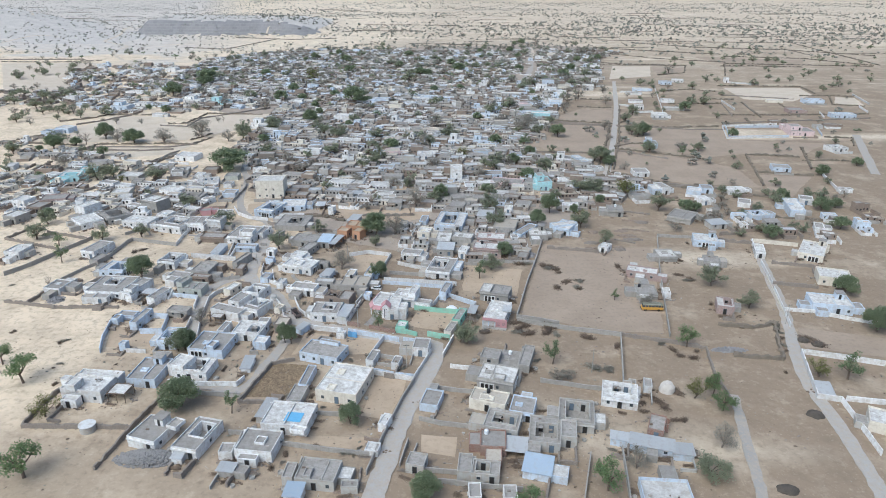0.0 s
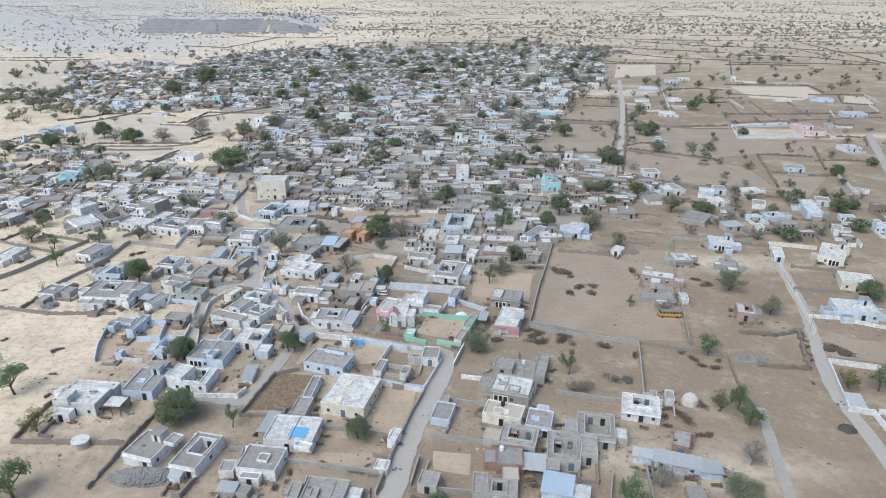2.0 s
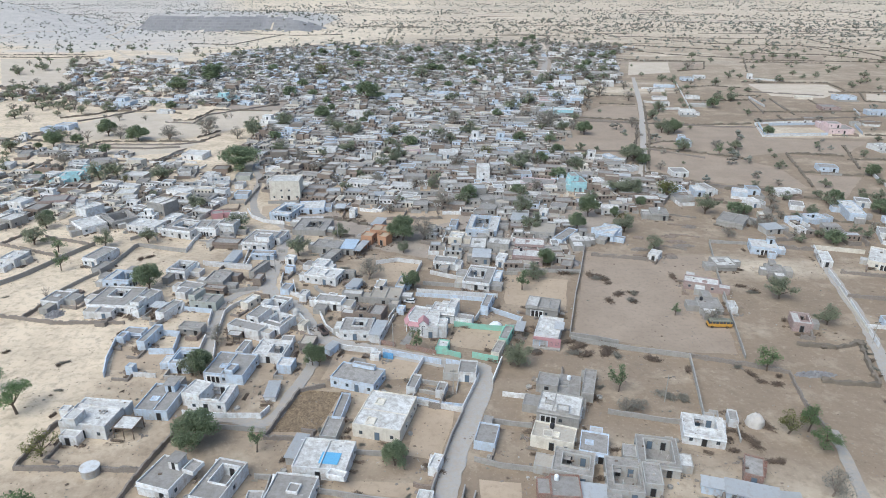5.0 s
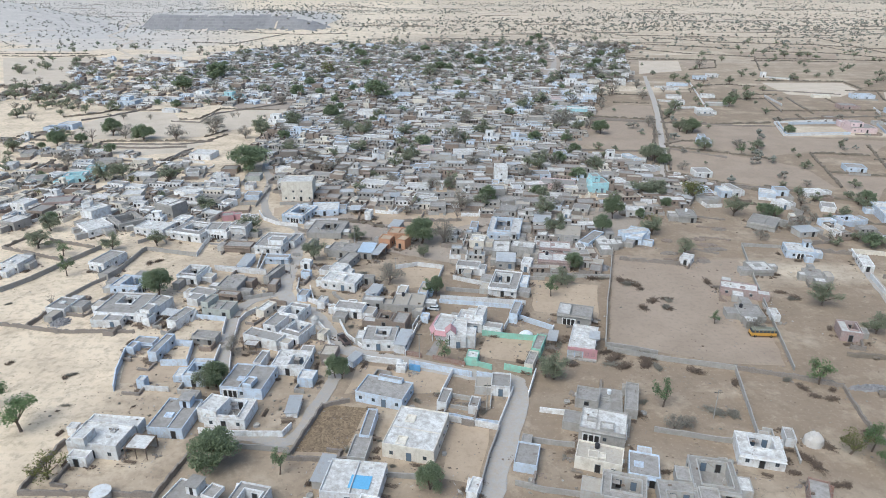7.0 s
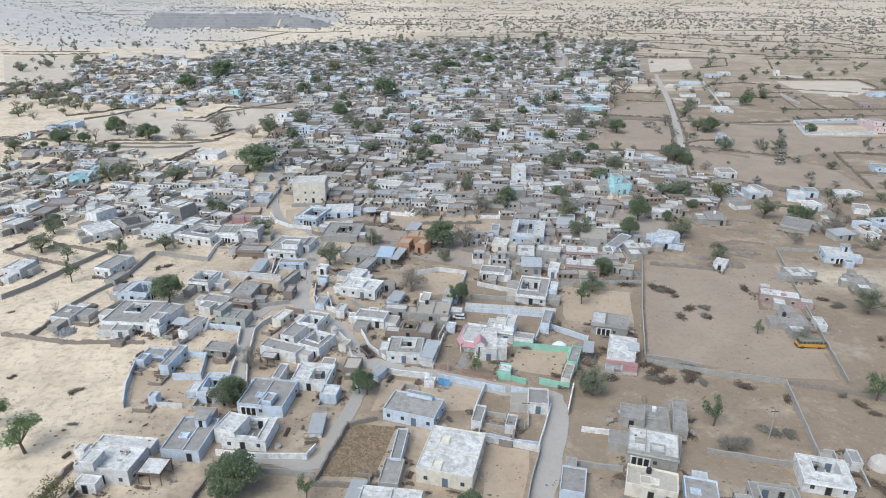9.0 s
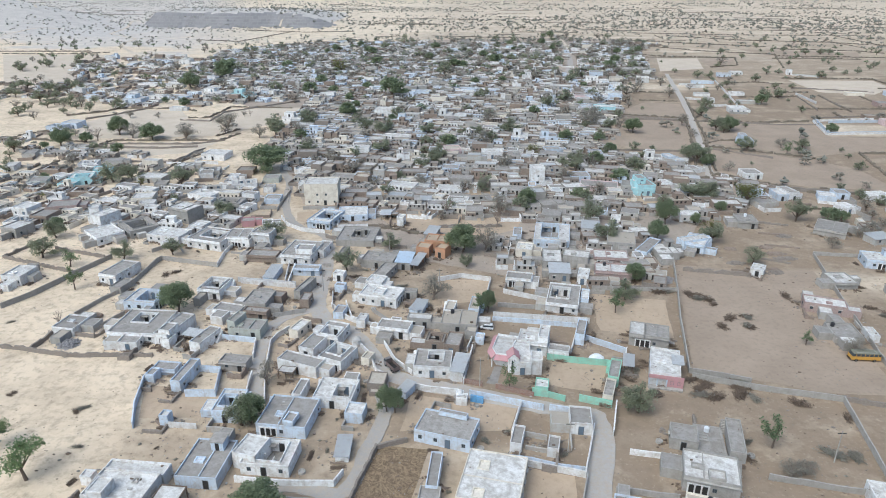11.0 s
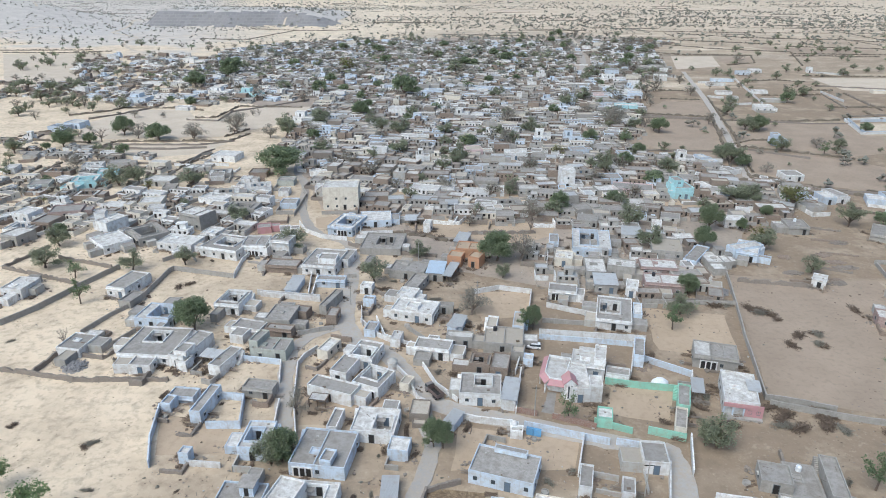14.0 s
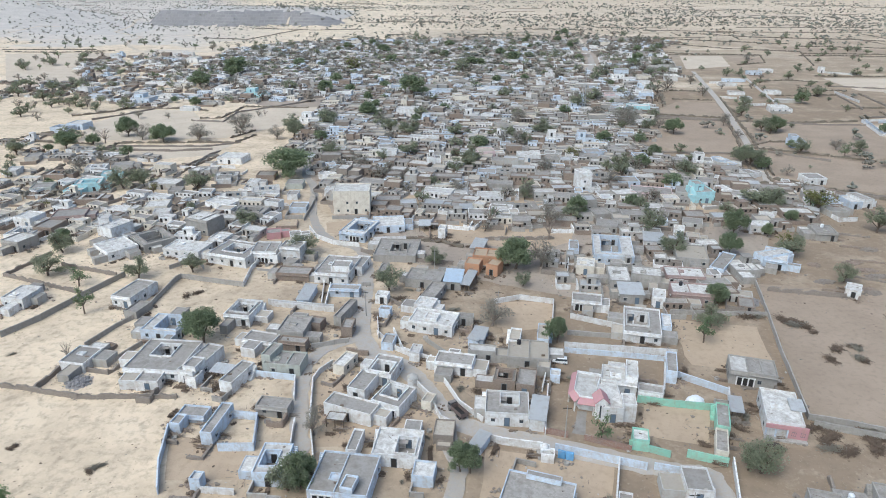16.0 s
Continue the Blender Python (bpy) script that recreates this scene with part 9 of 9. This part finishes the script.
farmstead("cyan", "white", 48.8, 331.9, 58.6, 330.5, 9, 3.4, True)
farmstead("white", "concrete", 63.2, 335.1, 70.8, 332.0, 8, 3.0)
farmstead("white", "white", 69.2, 309.6, 74.0, 308.3, 5, 2.5)
farmstead("white", "concrete", 18.0, 289.0, 24.3, 287.9, 7, 2.5)
farmstead("wood", "metal", -63.8, 296.7, -59.8, 296.7, 5, 2.5)
farmstead("wood", "metal", -48.2, 315.8, -43.4, 315.8, 5, 2.5)
CORE = [(-111, 338), (-139, 426), (-140, 505), (-140, 594), (-87, 658), (-21, 695), (62, 697), (115, 662), (95, 546), (60, 428), (60, 405), (98, 370), (118, 335), (70, 305), (25, 302), (-18, 294), (-44, 282), (-68, 302), (-89, 319)]
UPPER = [(-200, 560), (-236, 592), (-314, 774), (-323, 944), (-262, 1030), (-180, 1100), (0, 1150), (165, 1190), (255, 1150), (275, 1040), (222, 960), (168, 700), (115, 662), (62, 697), (-21, 695), (-87, 658), (-140, 594)]
WEST = [(-270, 395), (-180, 395), (-130, 340), (-110, 285), (-165, 285), (-240, 300)]
NEAR_CORE = [(-110, 338), (-135, 420), (60, 420), (60, 405), (98, 370), (118, 335), (70, 305), (25, 302), (-18, 294), (-44, 282), (-68, 302), (-89, 319)]


def copse(seed, poly, count, kinds, r0, r1):
    """Loose trees spread over a stretch of open land."""
    rnd = random.Random(seed)
    x0, x1 = min(p[0] for p in poly), max(p[0] for p in poly)
    y0, y1 = min(p[1] for p in poly), max(p[1] for p in poly)
    made = 0
    for k in range(count * 20):
        x, y = rnd.uniform(x0, x1), rnd.uniform(y0, y1)
        if made < count and inside(x, y, poly) and free(x, y, 2.0, 0.5):
            made += 1
            r = rnd.uniform(r0, r1)
            grove_tree(rnd.choice(kinds), x, y, r, r * rnd.uniform(1.1, 1.5) + 0.8)


copse(9, CORE, 46, ("dry", "olive", "dry", "neem", "olive"), 3.0, 5.6)
copse(10, UPPER, 150, ("dry", "olive", "dry", "olive", "neem"), 3.6, 7.5)
quarter(8, NEAR_CORE, 100, 9000, 0.4, ("concrete", "concrete", "grey", "brown", "stone", "concrete", "grey", "white", "brown", "cream"), (7.0, 14.5), -8, 14, GREEN, 26)
quarter(10, [(-19, 301), (10, 304), (37, 294), (41, 264), (33, 236), (3, 231), (-17, 241)], 26, 4000, 0.2, ("concrete", "grey", "brown", "white", "grey", "concrete"), (5, 10), -8, 0, GREEN, 26)
quarter(1, CORE, 900, 60000, -1.4, MIX + ("concrete", "grey", "stone", "brown", "grey"), (6.5, 14.0), -8, 34, GREEN, 0)
quarter(2, UPPER, 1300, 60000, 0.3, MIX + ("white", "grey", "concrete", "stone"), (6, 14), -8, 0, GREEN, 0)
quarter(3, [(-455, 800), (-430, 1000), (-254, 990), (-200, 700), (-200, 590), (-228, 560), (-279, 545), (-334, 585), (-380, 680)], 110, 3000, 3.0, MIX + ("white", "white"), (6, 14), -8, 0, GREEN, 0)
quarter(9, [(-461, 681), (-330, 650), (-334, 585), (-401, 584)], 18, 500, 4.0, ("white", "white", "grey", "stone", "brown"), (6, 12), -4, 0, GREEN, 0)
quarter(4, WEST, 44, 1600, 0.6, ("white", "white", "cream", "grey", "cream", "white"), (5, 10), -14, 0, GREEN, 10)
quarter(6, [(-330, 452), (-268, 434), (-248, 420), (-190, 396), (-270, 395), (-290, 420)], 12, 400, 2.0, ("white", "grey", "concrete", "stone"), (5, 10), -8, 0, GREEN, 6)
quarter(5, [(128, 335), (225, 330), (200, 262), (130, 262)], 10, 300, 3.0, MIX, (5, 9), -6, 0, GREEN, 4)


copse(1, [(-429, 634), (-363, 652), (-306, 551), (-308, 512), (-324, 466)], 16, ("olive", "olive", "dry"), 3.5, 6.5)
copse(11, [(228.1, 1145.4), (270.5, 1099.0), (146.4, 670.5), (94.9, 520.2), (64.4, 471.5), (78.3, 578.6), (140.1, 793.7)], 34, ("dry", "dry", "olive", "dry"), 3.0, 6.0)
copse(2, [(-299, 527), (-395, 728), (-357, 867), (-271, 690), (-233, 545)], 14, ("olive", "dry"), 3.0, 5.5)
copse(7, [(-520, 780), (-600, 1040), (-430, 1060), (-254, 1020), (-200, 700), (-279, 560), (-380, 620)], 64, ("dry", "dry", "olive", "thin"), 3.0, 6.0)
copse(8, [(-461, 690), (-330, 660), (-279, 545), (-250, 470), (-340, 500), (-420, 600)], 20, ("olive", "dry", "dry"), 3.0, 5.2)
copse(3, [(437, 1179), (732, 1140), (438, 668), (317, 743), (290, 896)], 42, ("olive", "olive", "thin"), 2.5, 5.0)
copse(4, [(138, 321), (222, 322), (181, 256), (140, 259), (108, 280)], 26, ("olive", "olive", "dry", "neem"), 2.4, 4.6)
copse(5, [(189, 700), (264, 702), (236, 548), (153, 535)], 16, ("olive", "dry"), 2.2, 4.0)
copse(6, [(-308, 439), (-253, 439), (-179, 380), (-154, 352), (-177, 321), (-254, 352)], 12, ("olive", "dry", "neem"), 2.5, 4.5)


def crumbling_walls():
    """Old stone and mud yard walls by the hundred, between the crowded houses and on the sand at the village's edge."""
    rnd = random.Random(77)
    kinds = {"stone": Build(), "brown": Build(), "concrete": Build(), "white": Build()}
    for k in range(5200):
        x, y = rnd.uniform(-330, 220), rnd.uniform(240, 1000)
        if not (inside(x, y, CORE) or inside(x, y, UPPER) or inside(x, y, WEST)) or not free(x, y, 0.6, 0.2):
            continue
        b = kinds[rnd.choice(("stone", "stone", "brown", "concrete", "white"))]
        g = radians(-8 + rnd.gauss(0, 8) + 90 * rnd.randrange(2))
        hgt = rnd.uniform(0.8, 1.7)
        for leg in range(rnd.choice((1, 2, 2))):
            L = rnd.uniform(3, 9)
            n = max(2, int(L / 1.5))
            cg, sg = math.cos(g), math.sin(g)
            i = len(b.v)
            for j in range(n + 1):
                t = L * j / n
                z = hgt + rnd.uniform(-0.25, 0.2)
                for off, zz in ((-0.18, -0.1), (-0.18, z), (0.18, z), (0.18, -0.1)):
                    b.v.append((x + t * cg - off * sg, y + t * sg + off * cg, zz))
            for j in range(n):
                for m in range(3):
                    a = i + 4 * j + m
                    b.f.append((a, a + 4, a + 5, a + 1))
            b.f += [(i, i + 1, i + 2, i + 3), (i + 4 * n + 3, i + 4 * n + 2, i + 4 * n + 1, i + 4 * n)]
            x, y = x + L * cg, y + L * sg
            g += radians(90)
    for kind, b in kinds.items():
        tagged(new("yard_walling", b.mesh("yard_walling", WALL[kind])), "low crumbling yard walls among crowded village houses", "walls", kind="stuff")


crumbling_walls()
for key, (b, mat) in FAR.items():
    tagged(new("far_houses", b.mesh("far_houses", mat)), "crowded flat-roofed houses in the far part of the village", "houses", kind="stuff")
grow_groves()

# ---- far scrub: uncountable trees as one spread ----


def far_scrub():
    """Trees by the thousand: along the belts, thinly on the fields, and between the far houses."""
    rnd = random.Random(9)
    cells = {}
    for a, b, q in TAKEN:
        cells.setdefault((int(a // 20), int(b // 20)), []).append((a, b, q))
    tone = {"olive": Build(), "dry": Build(), "far": Build()}
    for k in range(36000):
        y = 330 + 3300 * rnd.random() ** 1.4
        half = 0.74 * y + 80
        x = rnd.uniform(-half, half)
        town = inside(x, y, UPPER) or inside(x, y, CORE)
        if town and y < 590:
            continue
        belt = noise.noise(Vector((x * 0.003, y * 0.0045, 2))) + 0.5 * noise.noise(Vector((x * 0.02, y * 0.02, 5)))
        if x > 90 and 1330 < y < 1680:
            belt += 0.75 * smooth(90, 400, x) + 0.2
        if x < -0.27 * y and y > 930:
            belt += 0.45
        if town:
            belt += 0.5 if y > 700 else -0.4
        elif y < 1000 and rnd.random() < 0.93:
            continue
        elif y < 1250 and rnd.random() < 0.45:
            continue
        if belt < rnd.uniform(-0.45, 0.5):
            continue
        near = cells.get((int(x // 20), int(y // 20)), ())
        if any(math.hypot(x - a, y - b) < q * (0.34 if town and y > 640 else 0.7) for a, b, q in near):
            continue
        if any(math.hypot(x - a, y - b) < q + 2.5 for a, b, q in ROADS if abs(a - x) < 9):
            continue
        r = rnd.uniform(1.3, 3.6)
        if x < -0.27 * y and y > 900:
            r *= 0.7
        elif rnd.random() < 0.12:
            r *= 1.5
        z = terrain(x, y)
        # past 900 m mostly the haze-paled leaf colour
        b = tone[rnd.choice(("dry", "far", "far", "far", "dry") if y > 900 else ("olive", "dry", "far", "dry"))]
        for q in range(10 if y < 1000 else 7 if y < 1500 else 4):
            a = rnd.uniform(0, 6.28)
            f = rnd.random() ** 0.6
            rr = r * f * 0.85
            s = r * rnd.uniform(0.22, 0.45) * (1.0 if y < 1500 else 1.35)
            b.blob((x + rr * math.cos(a), y + rr * math.sin(a), z + r * (1.2 - 0.5 * f + rnd.uniform(-0.3, 0.2))), s, s, s * 0.75, rnd, 1, 5, 0.45)
        b.tube([(x, y, z - 0.2), (x + 0.1 * r, y, z + r * 1.1)], [0.07 * r, 0.03 * r], 3)
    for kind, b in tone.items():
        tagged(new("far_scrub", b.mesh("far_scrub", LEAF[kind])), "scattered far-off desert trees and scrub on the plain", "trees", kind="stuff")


far_scrub()


def far_hedges():
    """Banks of thorn and stone between the distant fields."""
    rnd = random.Random(61)
    b = Build()
    for k in range(150):
        y = 1000 + 1500 * rnd.random() ** 1.2
        x = rnd.uniform(-0.7, 0.72) * y
        if inside(x, y, UPPER) or x < -0.2 * y and y < 1700:
            continue
        g = radians(rnd.choice((-6, -4, 2, 82, 70)) + rnd.gauss(0, 6))
        line = []
        for j in range(rnd.randrange(10, 34)):
            line.append((x, y))
            x, y = x + 4.5 * math.cos(g), y + 4.5 * math.sin(g)
            g += rnd.gauss(0, 0.03)
        bank_strip(b, line, rnd, 0.5, 0.9, terrain)
    tagged(new("far_hedging", b.mesh("far_hedging", HEDGE)), "low brown banks of thorn between distant fields", "hedges", kind="stuff")


far_hedges()


def tufts():
    """Tufts of dry grass, dung and pebbles, thick in some places and thin in others."""
    rnd = random.Random(15)
    sets = {"tuft": (Build(), BRUSH), "grass": (Build(), LEAF["dry"]), "pebble": (Build(), WALL["stone"])}
    for k in range(16000):
        x, y = rnd.uniform(-190, 170), 92 + 230 * rnd.random() ** 1.2
        thick = noise.noise(Vector((x * 0.035, y * 0.035, 8))) + 0.6 * noise.noise(Vector((x * 0.14, y * 0.14, 3)))
        if thick < rnd.uniform(-0.1, 0.7) or not free(x, y, 0.2, 0.1):
            continue
        b = sets[rnd.choice(("tuft", "tuft", "grass", "pebble"))][0]
        z = rnd.uniform(0.07, 0.2) if rnd.random() < 0.85 else rnd.uniform(0.2, 0.45)
        b.blob((x, y, z * 0.35), z * rnd.uniform(0.8, 1.8), z, z * 0.6, rnd, 1, 5, 0.45)
    for kind, (b, mat) in sets.items():
        tagged(new("ground_tufts", b.mesh("ground_tufts", mat)), "dry tufts, dung and pebbles strewn over sandy ground", "tufts", kind="stuff")


tufts()


def clutter():
    """Stones, sticks, sacks and rubble lying about the yards."""
    rnd = random.Random(4)
    sets = {"stone": Build(), "grey": Build(), "white": Build(), "brown": Build()}
    spots = [t for t in TAKEN if t[1] < 330 and t[2] > 1.6]
    for x, y, r in spots:
        for k in range(rnd.randrange(14, 34)):
            a, q = rnd.uniform(0, 6.28), r * rnd.uniform(1.0, 2.0) + 0.5
            px, py = x + q * math.cos(a), y + q * math.sin(a)
            if any(math.hypot(px - u, py - v) < w + 0.5 for u, v, w in ROADS):
                continue
            b = sets[rnd.choice(("stone", "stone", "stone", "brown", "brown", "brown", "grey"))]
            s = rnd.uniform(0.08, 0.22) if rnd.random() < 0.88 else rnd.uniform(0.22, 0.42)
            if rnd.random() < 0.22:
                g = rnd.uniform(0, 3.14)
                L = rnd.uniform(0.5, 1.7)
                b.tube([(px, py, 0.1), (px + L * math.cos(g), py + L * math.sin(g), 0.22)], [0.05, 0.035], 4)
            else:
                b.blob((px, py, s * 0.3), s * rnd.uniform(0.6, 1.6), s, s * 0.6, rnd, 2, 5, 0.4)
    # stacks of brick and firewood leaning on house walls, and litter on the roofs
    roofs = {"stone": Build(), "brick": Build(), "grey": Build(), "wood": Build(), "brown": Build()}
    for h, x, y, w, d, rot, top in NEAR:
        c, s = math.cos(radians(rot)), math.sin(radians(rot))
        flat = h["look"].split()[1] not in ("metal", "bluemetal", "thatch")
        for k in range(int(1 + w * d / 26) if flat else 0):
            u, v = rnd.uniform(-0.42, 0.42) * w, rnd.uniform(-0.42, 0.42) * d
            px, py, z = x + u * c - v * s, y + u * s + v * c, top - 0.42
            b = roofs[rnd.choice(("stone", "grey", "grey", "wood", "wood"))]
            r = rnd.random()
            if r < 0.35:
                g, L = rnd.uniform(0, 3.14), rnd.uniform(0.8, 2.4)
                b.tube([(px, py, z), (px + L * math.cos(g), py + L * math.sin(g), z + 0.05)], [0.05, 0.04], 4)
            elif r < 0.6:
                q = rnd.uniform(0.15, 0.45)
                b.box(px - q, px + q, py - q * 0.6, py + q * 0.6, z - 0.08, z + rnd.uniform(0.1, 0.4))
            else:
                q = rnd.uniform(0.12, 0.32)
                b.blob((px, py, z), q * 1.3, q, q * 0.6, rnd, 2, 5, 0.4)
        for k in range(rnd.randrange(2, 6) if y < 180 else rnd.randrange(5, 12)):
            e = rnd.choice((-1, 1))
            if rnd.random() < 0.5:
                u, v = rnd.uniform(-0.5, 0.5) * w, e * (d / 2 + rnd.uniform(0.5, 1.4))
            else:
                u, v = e * (w / 2 + rnd.uniform(0.5, 1.4)), rnd.uniform(-0.5, 0.5) * d
            px, py = x + u * c - v * s, y + u * s + v * c
            if not free(px, py, 0.3, -0.5) and rnd.random() < 0.5:
                continue
            b = roofs[rnd.choice(("stone", "stone", "wood", "brown", "wood"))]
            if rnd.random() < 0.4:
                for j in range(14):
                    a, L = rot + rnd.gauss(0, 9), rnd.uniform(0.8, 1.6)
                    ox, oy = rnd.uniform(-0.4, 0.4), rnd.uniform(-0.4, 0.4)
                    ca, sa = math.cos(radians(a)), math.sin(radians(a))
                    b.tube([(px + ox - L * ca, py + oy - L * sa, 0.1 + 0.05 * j), (px + ox + L * ca, py + oy + L * sa, 0.12 + 0.05 * j)], [0.05, 0.04], 4)
            else:
                for j in range(9):
                    q = rnd.uniform(0.15, 0.4)
                    b.blob((px + rnd.gauss(0, 0.7), py + rnd.gauss(0, 0.5), q * 0.4), q * 1.2, q, q * 0.7, rnd, 2, 5, 0.45)
    for kind, b in roofs.items():
        tagged(new("house_litter", b.mesh("house_litter", WALL[kind])), "sticks, bricks, stones and litter on roofs and along walls", "litter", kind="stuff")
    for kind, b in RUBBLE.items():
        tagged(new("wall_rubble", b.mesh("wall_rubble", WALL[kind])), "fallen stones along the foot of old yard walls", "rubble", kind="stuff")
    for kind, b in sets.items():
        tagged(new("yard_rubble", b.mesh("yard_rubble", WALL[kind])), "loose stones, sticks and rubble lying about sandy yards", "rubble", kind="stuff")


clutter()
